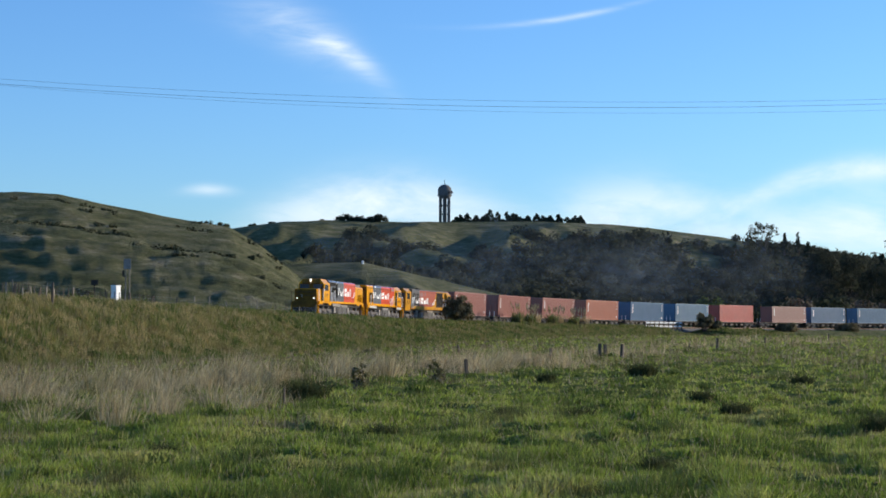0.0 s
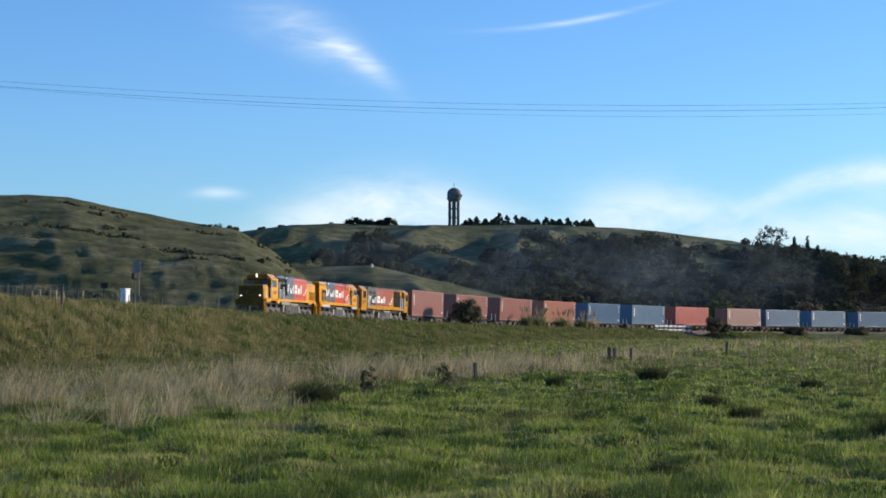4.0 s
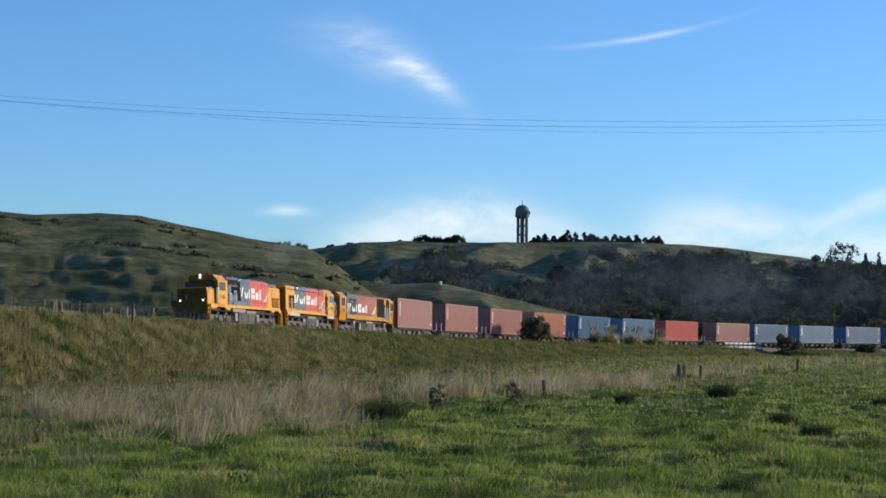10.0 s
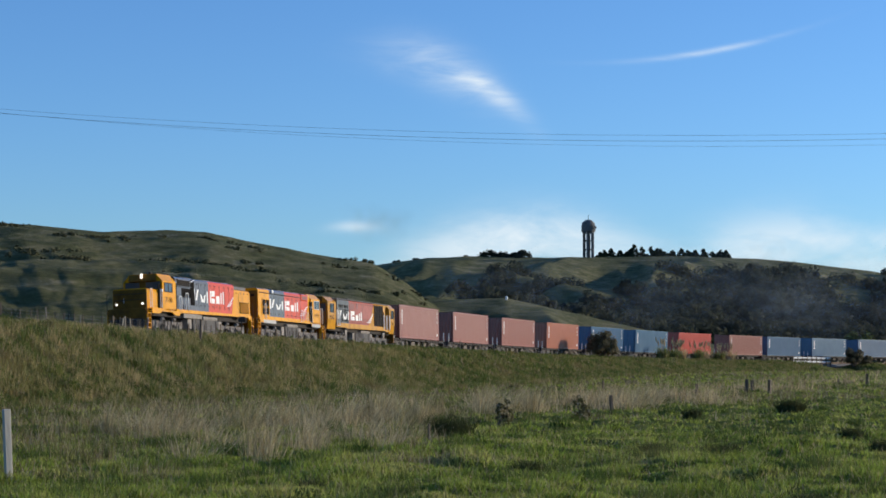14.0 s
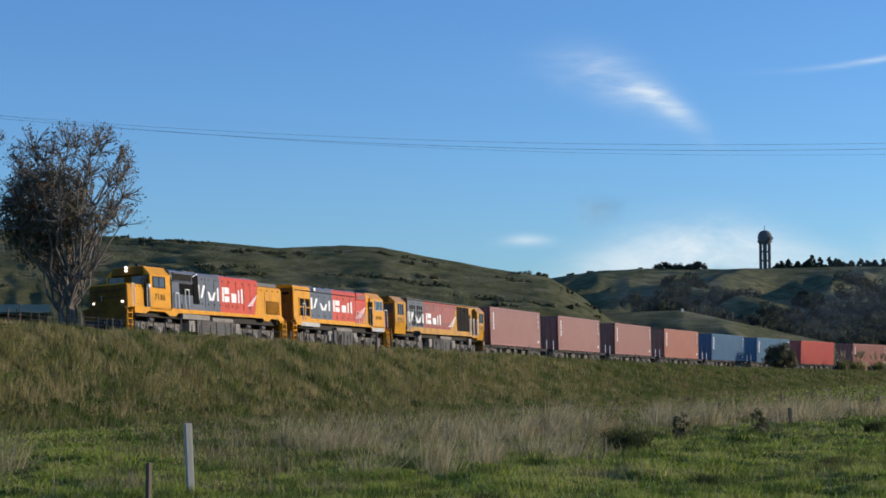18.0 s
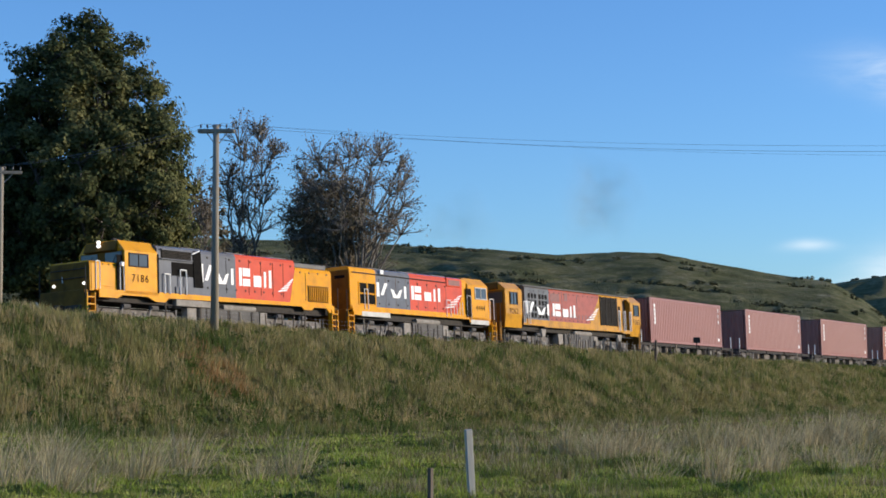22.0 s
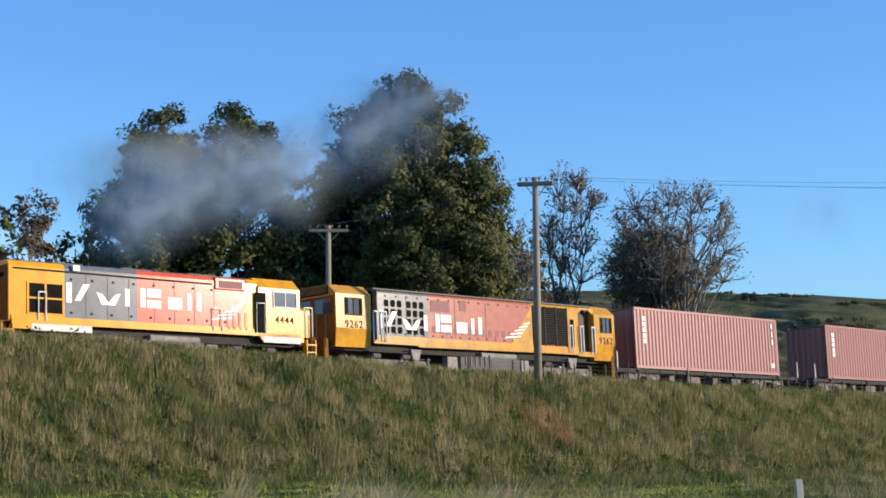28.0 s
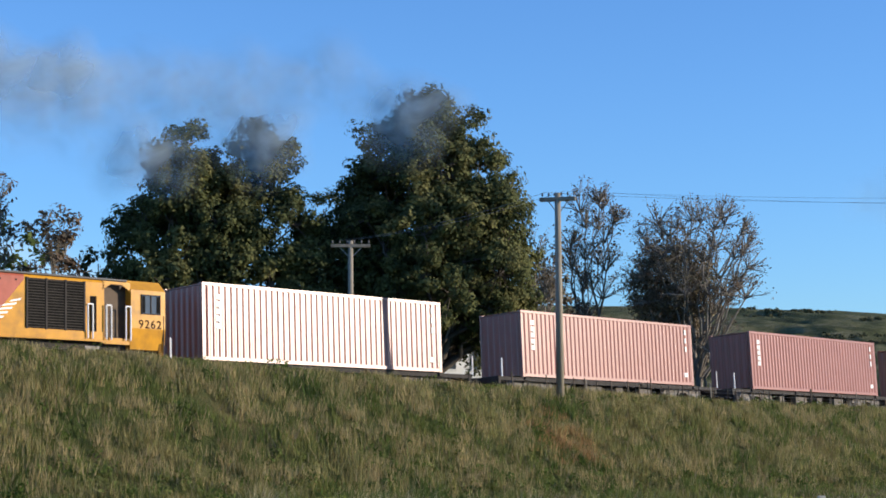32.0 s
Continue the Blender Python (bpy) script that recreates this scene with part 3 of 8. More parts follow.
        if i == 0:
            # crags and runnels in the steep lower half
            low = ease(t, 0.05, 0.16) * (1 - ease(t, 0.42, 0.56))
            crag = 1.0 - np.abs(waves(u + 3 * waves(x, y, 18, 70), r * 0.12, 13, 71))
            fine = 1.0 - np.abs(waves(u + 2 * waves(x, y, 9, 72), r * 0.2, 5.5, 73))
            gully = gully * 0.12 - low * (0.36 * crag + 0.22 * fine + 0.08 * waves(x, y, 6, 74) + 0.05 * waves(x, y, 3, 75) - 0.25)
            gully = gully - (1 - low) * (0.2 * waves(x, y, 14, 76) + 0.10 * waves(x, y, 5, 77) + 0.06 * waves(x, y, 2.6, 78)) * mid
        base = np.where(e > 0, field, plain)
        hill = base + (top - base) * prof - gully + rough * (0.45 if i == 0 else 1.2) * np.sin(np.pi * np.clip(t * 1.02, 0, 1))
        back = np.maximum(r - q["r"], 0)
        hill = np.where(r > q["r"], top - back * 0.012 - back ** 2 * 0.00002, hill)
        z = np.where((t > 0) & (inside > 0), np.maximum(z, base + (hill - base) * inside), z)
    z = np.where(r > 1500, np.maximum(z - (r - 1500) * 0.02, 0.5), z)
    return z


def height(x, y):
    return float(ground_z(np.array([float(x)]), np.array([float(y)]))[0])


def zone(x, y):
    """How much of each place is bank, hill, bare track bed."""
    r, az = np.hypot(x, y), np.degrees(np.arctan2(x, y))
    s, e, d = nearest(x, y)
    bank = ease(e, 1, 4) * (1 - ease(e + 1.5 * waves(x, y, 7, 40), 10.5, 14.0))
    hill = ease(r, 190, 260) * (e < 0)
    bed = 1 - ease(np.abs(e), 1.9, 3.2)
    rank = ease(e, 9, 12) * (1 - ease(e + 4 * waves(x, y, 18, 41), 17, 26)) * ease(-az, -7, -2) * (1 - 0.8 * ease(-az, 13, 20))
    return bank, hill, bed, rank


def bush_cover(x, y):
    """Where bush grows on the far hillside, 0 to 1."""
    r, a = np.hypot(x, y), np.degrees(np.arctan2(x, y))
    t = (r - 440) / 360
    m = waves(x, y, 90, 60) + 0.7 * waves(x, y, 38, 61)
    k = m + np.interp(a, [-5.5, -3.5, -1, 1, 3, 6, 9, 14], [-0.7, -0.2, -0.1, 0.2, 0.7, 1.1, 1.5, 1.8]) - np.interp(t, [0.5, 0.7, 0.85, 1.0], [0, 0.5, 2.0, 3.0]) * np.interp(a, [8, 11], [1, 0.4])
    return ease(k, 0.0, 0.35) * (r > 450) * (r < 800) * (a > -6) * (a < 30)


def ground():
    az = np.concatenate([np.arange(-180, -48, 3.0), np.arange(-48, 17, 0.12), np.arange(17, 180, 3.0)])
    r = np.concatenate([[0.002, 1, 2, 4, 7, 10, 13], np.arange(16, 52, 0.45), np.geomspace(52, 215, 150), np.linspace(216, 424, 170), np.geomspace(428, 1000, 75), np.geomspace(1040, 4500, 24)])
    A, R = np.meshgrid(np.radians(az), r, indexing="ij")
    x, y = np.sin(A) * R + 0.3, np.cos(A) * R + 0.2
    z = ground_z(x.ravel(), y.ravel()).reshape(x.shape)
    na, nr = x.shape
    verts = np.stack([x, y, z], -1).reshape(-1, 3)
    i, j = np.meshgrid(np.arange(na), np.arange(nr - 1), indexing="ij")
    i2 = (i + 1) % na
    quads = np.stack([i * nr + j, i * nr + j + 1, i2 * nr + j + 1, i2 * nr + j], -1).reshape(-1, 4)[:, ::-1]
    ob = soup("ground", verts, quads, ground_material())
    me = ob.data
    me.polygons.foreach_set("use_smooth", [True] * len(me.polygons))
    bank, hill, bed, rank = zone(verts[:, 0], verts[:, 1])
    col = me.color_attributes.new("zone", "FLOAT_COLOR", "POINT")
    col.data.foreach_set("color", np.stack([bank, hill, bed, rank], 1).astype(np.float32).ravel())
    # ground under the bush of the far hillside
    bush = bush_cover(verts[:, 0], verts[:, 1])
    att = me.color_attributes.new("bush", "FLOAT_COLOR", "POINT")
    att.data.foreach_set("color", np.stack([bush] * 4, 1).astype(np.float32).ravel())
    return tagged(ob, "rolling green pasture, grassy bank and hills", "ground", kind="structure")


def ground_material():
    m = bpy.data.materials.new("pasture")
    m.use_nodes = True
    n, l = m.node_tree.nodes, m.node_tree.links
    b = n["Principled BSDF"]
    tc = n.new("ShaderNodeTexCoord")

    def tex(scale, detail=7, rough=0.65, tall=1.0):
        t = n.new("ShaderNodeTexNoise")
        mp = n.new("ShaderNodeMapping")
        mp.inputs["Scale"].default_value = (1, 1, tall)
        l.new(tc.outputs["Object"], mp.inputs[0])
        t.inputs["Scale"].default_value, t.inputs["Detail"].default_value, t.inputs["Roughness"].default_value = scale, detail, rough
        l.new(mp.outputs[0], t.inputs["Vector"])
        return t.outputs["Fac"]

    def ramp(src, stops):
        rr = n.new("ShaderNodeValToRGB")
        e = rr.color_ramp.elements
        e[0].position, e[0].color = stops[0][0], (*stops[0][1], 1)
        e[1].position, e[1].color = stops[-1][0], (*stops[-1][1], 1)
        for p, c in stops[1:-1]:
            e.new(p).color = (*c, 1)
        l.new(src, rr.inputs[0])
        return rr.outputs[0]

    def mix(f, a, c):
        mx = n.new("ShaderNodeMix")
        mx.data_type = "RGBA"
        l.new(f, mx.inputs[0])
        l.new(a, mx.inputs[6])
        l.new(c, mx.inputs[7])
        return mx.outputs[2]

    att = n.new("ShaderNodeAttribute")
    att.attribute_name = "zone"
    sp = n.new("ShaderNodeSeparateColor")
    l.new(att.outputs["Color"], sp.inputs[0])
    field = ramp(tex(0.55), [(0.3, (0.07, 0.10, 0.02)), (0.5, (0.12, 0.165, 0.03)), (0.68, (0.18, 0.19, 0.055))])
    bank = ramp(tex(0.45), [(0.3, (0.08, 0.105, 0.03)), (0.5, (0.14, 0.15, 0.05)), (0.7, (0.24, 0.18, 0.085))])
    hill = ramp(tex(0.11, 13, 0.8, 4.0), [(0.35, (0.05, 0.056, 0.026)), (0.46, (0.105, 0.112, 0.047)), (0.55, (0.17, 0.162, 0.076)), (0.67, (0.34, 0.295, 0.19))])
    bed = ramp(tex(6.0), [(0.3, (0.08, 0.075, 0.07)), (0.7, (0.2, 0.185, 0.165))])
    rank = ramp(tex(0.8), [(0.35, (0.07, 0.075, 0.025)), (0.65, (0.17, 0.135, 0.06))])
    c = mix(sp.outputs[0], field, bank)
    c = mix(att.outputs["Alpha"], c, rank)
    c = mix(sp.outputs[1], c, hill)
    c = mix(sp.outputs[2], c, bed)
    under = n.new("ShaderNodeAttribute")
    under.attribute_name = "bush"
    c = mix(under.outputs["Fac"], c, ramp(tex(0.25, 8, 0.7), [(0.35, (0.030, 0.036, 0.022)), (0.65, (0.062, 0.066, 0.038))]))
    l.new(c, b.inputs["Base Color"])
    b.inputs["Roughness"].default_value = 0.95
    b.inputs["Specular IOR Level"].default_value = 0.1
    bn = n.new("ShaderNodeBump")
    bn.inputs["Strength"].default_value, bn.inputs["Distance"].default_value = 0.8, 0.25
    l.new(tex(1.3, 10, 0.75), bn.inputs["Height"])
    bn2 = n.new("ShaderNodeBump")
    bn2.inputs["Strength"].default_value, bn2.inputs["Distance"].default_value = 0.8, 2.0
    l.new(tex(0.16, 10, 0.8, 3.0), bn2.inputs["Height"])
    l.new(bn.outputs[0], bn2.inputs["Normal"])
    l.new(bn2.outputs[0], b.inputs["Normal"])
    return m


ground()


# ---- the train ----
def wheelset(parent, x, r=0.46, gauge=1.067):
    """Two wheels on an axle; its own origin is at the axle, so that it can turn."""
    bm = bmesh.new()
    for side in (-1, 1):
        y = side * gauge / 2
        rod(bm, (0, y - 0.06 * side, 0), (0, y + 0.07 * side, 0), r, n=24)
        rod(bm, (0, y - 0.09 * side, 0), (0, y - 0.06 * side, 0), r + 0.03, n=24)
        rod(bm, (0, y + 0.07 * side, 0), (0, y + 0.13 * side, 0), 0.13, n=12)
        for k in range(6):
            a = k * math.tau / 6
            rod(bm, (math.cos(a) * 0.27, y + 0.06 * side, math.sin(a) * 0.27), (math.cos(a) * 0.27, y + 0.085 * side, math.sin(a) * 0.27), 0.06, n=8)
    rod(bm, (0, -gauge / 2, 0), (0, gauge / 2, 0), 0.08, n=8)
    ob = part("wheelset", bm, M["bogie"], parent, "steel wheels on an axle")
    ob.matrix_basis = pose(x, 0, r)
    return ob


def coupler(parent, x):
    s = 1 if x > 0 else -1
    bm = bmesh.new()
    rod(bm, (x - 0.5 * s, 0, 0.82), (x + 0.25 * s, 0, 0.82), 0.09, n=8)
    box(bm, x + 0.2 * s, x + 0.42 * s, -0.16, 0.16, 0.68, 0.98, 0.04)
    return part("coupler", bm, M["frame"], parent)


def plate(parent, name, outline, y, mat, label="", depth=0.012, back=0.02):
    """A flat piece with an outline in x and z on the side at y."""
    return part(name, prism(bmesh.new(), outline, y - back, y + depth), mat, parent, label)


def quad(parent, name, x0, x1, z0, z1, y, mat, label="", depth=0.012):
    return plate(parent, name, [(x0, z0), (x1, z0), (x1, z1), (x0, z1)], y, mat, label, depth)


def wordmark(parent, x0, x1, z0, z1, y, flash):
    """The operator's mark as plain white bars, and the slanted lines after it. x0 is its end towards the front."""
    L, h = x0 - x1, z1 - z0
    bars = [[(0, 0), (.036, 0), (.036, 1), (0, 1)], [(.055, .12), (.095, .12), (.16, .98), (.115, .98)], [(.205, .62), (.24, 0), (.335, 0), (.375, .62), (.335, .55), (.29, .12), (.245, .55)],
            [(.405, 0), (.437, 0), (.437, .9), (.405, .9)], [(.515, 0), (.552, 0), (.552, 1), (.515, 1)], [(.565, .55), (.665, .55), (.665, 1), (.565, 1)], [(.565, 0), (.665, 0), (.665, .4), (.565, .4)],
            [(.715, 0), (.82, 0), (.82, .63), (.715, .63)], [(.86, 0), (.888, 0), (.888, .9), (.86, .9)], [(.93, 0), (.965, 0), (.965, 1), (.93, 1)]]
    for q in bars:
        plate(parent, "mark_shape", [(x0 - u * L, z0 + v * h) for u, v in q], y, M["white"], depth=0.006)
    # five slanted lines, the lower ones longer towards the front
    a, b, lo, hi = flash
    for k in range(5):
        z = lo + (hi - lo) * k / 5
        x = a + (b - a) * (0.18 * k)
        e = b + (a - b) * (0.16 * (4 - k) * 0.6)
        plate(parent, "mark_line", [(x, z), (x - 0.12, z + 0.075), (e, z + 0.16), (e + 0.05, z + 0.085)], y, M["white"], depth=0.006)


def digits(parent, text, x, y, z, size, mat):
    """A painted number on the left side, read from outside, a piece for each digit."""
    for i, ch in enumerate(text):
        cu = bpy.data.curves.new("digit", "FONT")
        cu.body, cu.size, cu.extrude, cu.align_x, cu.offset = ch, size, 0.003, "CENTER", 0.004
        ob = new("digit_text", cu)
        me = bpy.data.meshes.new_from_object(ob.evaluated_get(bpy.context.evaluated_depsgraph_get()))
        bpy.data.objects.remove(ob)
        me.materials.append(mat)
        out = new("digit", me)
        out.parent = parent
        out.matrix_basis = pose(x - (i - (len(text) - 1) / 2) * 0.6 * size, y, z, 90, 0, 180)
        tagged(out, "dark painted digit of the fleet number")


def hood(bm, x0, x1, w, z0, z1, round_=0.22):
    """A long body with rounded roof edges."""
    o = [(-w, z0), (w, z0), (w, z1 - round_), (w - round_ * 0.35, z1 - round_ * 0.3), (w - round_ * 1.2, z1), (-w + round_ * 1.2, z1), (-w + round_ * 0.35, z1 - round_ * 0.3), (-w, z1 - round_)]
    return profile(bm, o, x0, x1)


def cab_shell(bm, x0, x1, w, z0, eave, top, tuck=0.0):
    """A cab body with a roof that slopes in from the eaves; tuck draws its foot in."""
    return profile(bm, [(-w + tuck, z0), (w - tuck, z0), (w, z0 + 0.75), (w, eave), (w - 0.42, top), (-w + 0.42, top), (-w, eave), (-w, z0 + 0.75)], x0, x1)


def rail_loop(parent, x, y, z0, z1, w=0.3, r=0.022):
    bm = bmesh.new()
    for a, b in (((x, y, z0), (x, y, z1)), ((x, y, z1), (x - w, y, z1)), ((x - w, y, z1), (x - w, y, z0))):
        rod(bm, a, b, r, n=6)
    return part("handrail", bm, M["white"], parent, "white-painted handrail")


def panel(parent, name, x0, x1, z0, z1, y, mat, label="", depth=0.03, bevel=0.01):
    return part(name, box(bmesh.new(), x0, x1, y - 0.02, y + depth, z0, z1, bevel), mat, parent, label)


def grille(parent, x0, x1, z0, z1, y, n=10, slat="frame", back="dark", upright=False, label="black louvred grille"):
    g = panel(parent, "grille", x0, x1, z0, z1, y, M[back], label, 0.01, 0.004)
    a, b = min(x0, x1) + 0.03, max(x0, x1) - 0.03
    for k in range(n):
        bm = bmesh.new()
        if upright:
            x = a + (k + 0.5) * (b - a) / n
            box(bm, x - 0.022, x + 0.022, y + 0.005, y + 0.05, z0 + 0.03, z1 - 0.03)
        else:
            z = z0 + (k + 0.5) * (z1 - z0) / n
            prism(bm, [(a, z - 0.014), (b, z - 0.014), (b, z + 0.014), (a, z + 0.014)], y + 0.005, y + 0.04)
        part("louvre", bm, M[slat], g)
    return g


def window(parent, x0, x1, z0, z1, y, split=True, rim=0.05, mat="frame"):
    f = bmesh.new()
    a, b = min(x0, x1), max(x0, x1)
    for q in ((a - rim, b + rim, z1, z1 + rim), (a - rim, b + rim, z0 - rim, z0), (a - rim, a, z0, z1), (b, b + rim, z0, z1)) + (((a + b) / 2 - 0.02, (a + b) / 2 + 0.02, z0, z1),) * split:
        box(f, q[0], q[1], y - 0.01, y + 0.035, q[2], q[3])
    w = part("window", f, M[mat], parent, "cab side window in a metal frame")
    part("pane", box(bmesh.new(), a, b, y - 0.01, y + 0.012, z0, z1), M["glass"], w)
    return w


def bolts(parent, x0, x1, z, y, n, r=0.035):
    for i in range(n):
        x = x0 + (x1 - x0) * i / max(n - 1, 1)
        part("door_latch", box(bmesh.new(), x - r, x + r, y, y + 0.03, z - r, z + r), M["frame"], parent)


def lamp(parent, x, y, z, r=0.1):
    s = 1 if x > 0 else -1
    return part("headlamp", rod(bmesh.new(), (x - 0.06 * s, y, z), (x + 0.04 * s, y, z), r, n=16), M["lamp"], parent, "lit headlamp")


def steps(parent, x, y, top=1.45, n=4):
    """Open cab steps between two side plates."""
    s = 1 if y > 0 else -1
    bm = bmesh.new()
    for dx in (-0.24, 0.2):
        box(bm, x + dx, x + dx + 0.04, y - 0.24 * s, y, 0.32, top)
    t = part("steps", bm, M["yellow"], parent, "yellow cab steps")
    for k in range(n):
        part("tread", box(bmesh.new(), x - 0.2, x + 0.2, y - 0.22 * s, y + 0.01 * s, 0.36 + 0.29 * k, 0.41 + 0.29 * k), M["yellow"], t)
    return t


def bogie_side(bm, xs, y, z=0.50):
    """The cast side frame of a bogie over axles at xs, arched between them."""
    s = 1 if y > 0 else -1
    a, b = min(xs) - 0.6, max(xs) + 0.6
    top = [(a, z + 0.12), (a + 0.2, z + 0.36), (b - 0.2, z + 0.36), (b, z + 0.12)]
    low = []
    for p, q in zip(sorted(xs, reverse=True), sorted(xs, reverse=True)[1:]):
        low += [(p - 0.3, z + 0.05), ((p + q) / 2 + 0.25, z + 0.18), ((p + q) / 2 - 0.25, z + 0.18), (q + 0.3, z + 0.05)]
    prism(bm, top + [(b - 0.2, z + 0.05)] + low + [(a + 0.2, z + 0.05)], y, y + 0.13 * s)
    return bm


def bogie(parent, xs, r=0.46, y0=0.80):
    for y in (y0, -y0):
        s = 1 if y > 0 else -1
        part("bogie_frame", bogie_side(bmesh.new(), xs, y), M["bogie"], parent, "dusty grey-brown cast bogie side frame")
        for x in xs:
            bm = box(bmesh.new(), x - 0.17, x + 0.17, y - 0.04 * s, y + 0.2 * s, 0.31, 0.64, 0.03)
            rod(bm, (x, y + 0.19 * s, 0.46), (x, y + 0.26 * s, 0.46), 0.12, 0.10, n=12)
            part("axle_box", bm, M["axle"], parent, "pale dusty axle box")
            for dx in (-0.29, 0.29):
                bm = bmesh.new()
                for k in range(4):
                    rod(bm, (x + dx, y + 0.12 * s, 0.44 + 0.085 * k), (x + dx, y + 0.12 * s, 0.495 + 0.085 * k), 0.085, n=10)
                part("bogie_spring", bm, M["axle"], parent)
        for a, b in zip(xs, xs[1:]):
            m = (a + b) / 2
            part("brake_cylinder", rod(bmesh.new(), (m - 0.22, y + 0.17 * s, 0.98), (m + 0.18, y + 0.17 * s, 0.98), 0.115, n=12), M["tank"], parent, "grey brake cylinder")
            part("brake_lever", rod(bmesh.new(), (m + 0.15, y + 0.2 * s, 1.02), (m + 0.42, y + 0.2 * s, 0.42), 0.035, n=6), M["axle"], parent)
            part("brake_block", box(bmesh.new(), m - 0.42, m - 0.3, y - 0.1 * s, y + 0.02 * s, 0.25, 0.7, 0.02), M["frame"], parent)
        for x in (min(xs) - 0.66, max(xs) + 0.66):
            part("sand_pipe", rod(bmesh.new(), (x, y + 0.05 * s, 0.15), (x, y + 0.05 * s, 1.0), 0.035, n=6), M["axle"], parent)
    return [wheelset(parent, x, r) for x in xs]


def underframe(parent, length, axles, tank, skirt, paint="yellow", deck=1.62, y=1.30, low=1.18, stairs=True):
    """Frame, skirts, tanks, bogies, couplers and steps. skirt: x and z along the lower edge of the side skirt, front first."""
    h = length / 2
    part("frame", box(bmesh.new(), -h + 0.35, h - 0.35, -0.95, 0.95, low, deck - 0.05, 0.03), M["frame"], parent, "sooty main frame")
    for s in (-1, 1):
        out = [(skirt[0][0], deck)] + skirt + [(skirt[-1][0], deck)]
        part("skirt", prism(bmesh.new(), out, s * y - 0.05 * s, s * y), M[paint], parent, "painted side skirt with cut-outs over the bogies")
        part("pipe", rod(bmesh.new(), (h - 1.2, s * 1.1, low - 0.02), (-h + 1.2, s * 1.1, low - 0.02), 0.035, n=6), M["frame"], parent)
    a, b = tank
    part("fuel_tank", prism(bmesh.new(), [(a, 0.42), (a, 1.12), (b, 1.12), (b, 0.42), (b + 0.2, 0.28), (a - 0.2, 0.28)], -1.18, 1.18), M["tank"], parent, "dusty pale grey fuel tank under the frame")
    for k in range(3):
        x = b + 0.45 + k * (a - b - 0.9) / 2
        part("tank_strap", box(bmesh.new(), x - 0.04, x + 0.04, 1.18, 1.2, 0.44, 1.1), M["frame"], parent)
    for x, w, z0, z1 in ((a + 0.45, 0.3, 0.5, 1.1), (b - 0.4, 0.25, 0.55, 1.1)):
        part("equipment_box", box(bmesh.new(), x - w, x + w, 0.8, 1.14, z0, z1, 0.02), M["axle"], parent, "pale equipment box under the frame")
    part("air_tank", rod(bmesh.new(), (b + 0.2, 1.08, 1.22), (b + 2.4, 1.08, 1.22), 0.13, n=12), M["axle"], parent, "pale air reservoir under the skirt")
    for x in (h - 0.15, -h + 0.15):
        part("end_beam", box(bmesh.new(), x - 0.12, x + 0.12, -1.25, 1.25, 0.5, deck - 0.05, 0.04), M["shadedyellow"], parent, "yellow end beam, shade in its colour")
        coupler(parent, x)
        f = 1 if x > 0 else -1
        for yy in (-0.55, 0.5):
            part("brake_hose", rod(bmesh.new(), (x + 0.1 * f, yy, 0.8), (x + 0.22 * f, yy * 0.8, 0.4), 0.03, n=6), M["frame"], parent)
        for s in (-1, 1):
            if stairs:
                steps(parent, x - 0.2 * f, s * 1.34)
            part("grab_rail", rod(bmesh.new(), (x + 0.08 * f, s * 1.3, 1.2), (x + 0.08 * f, s * 1.3, 2.5), 0.022, n=6), M["frame"], parent)
    ws = []
    for g in axles:
        ws += bogie(parent, g, y0=0.92)
    return ws


def roof_gear(parent, x0, x1, z, mat="roof"):
    """Roof hatches, joints and lifting eyes along a hood."""
    n = max(int((x0 - x1) / 1.3), 1)
    for k in range(n):
        a, b = x0 - (x0 - x1) * k / n - 0.05, x0 - (x0 - x1) * (k + 1) / n + 0.05
        part("roof_hatch", box(bmesh.new(), b, a, -0.9, 0.9, z - 0.04, z + 0.05 + 0.03 * (k % 2), 0.02), M[mat], parent, "sooty roof hatch")
        part("lifting_eye", box(bmesh.new(), a - 0.05, a + 0.02, 0.93, 0.99, z - 0.08, z + 0.04), M["frame"], parent)


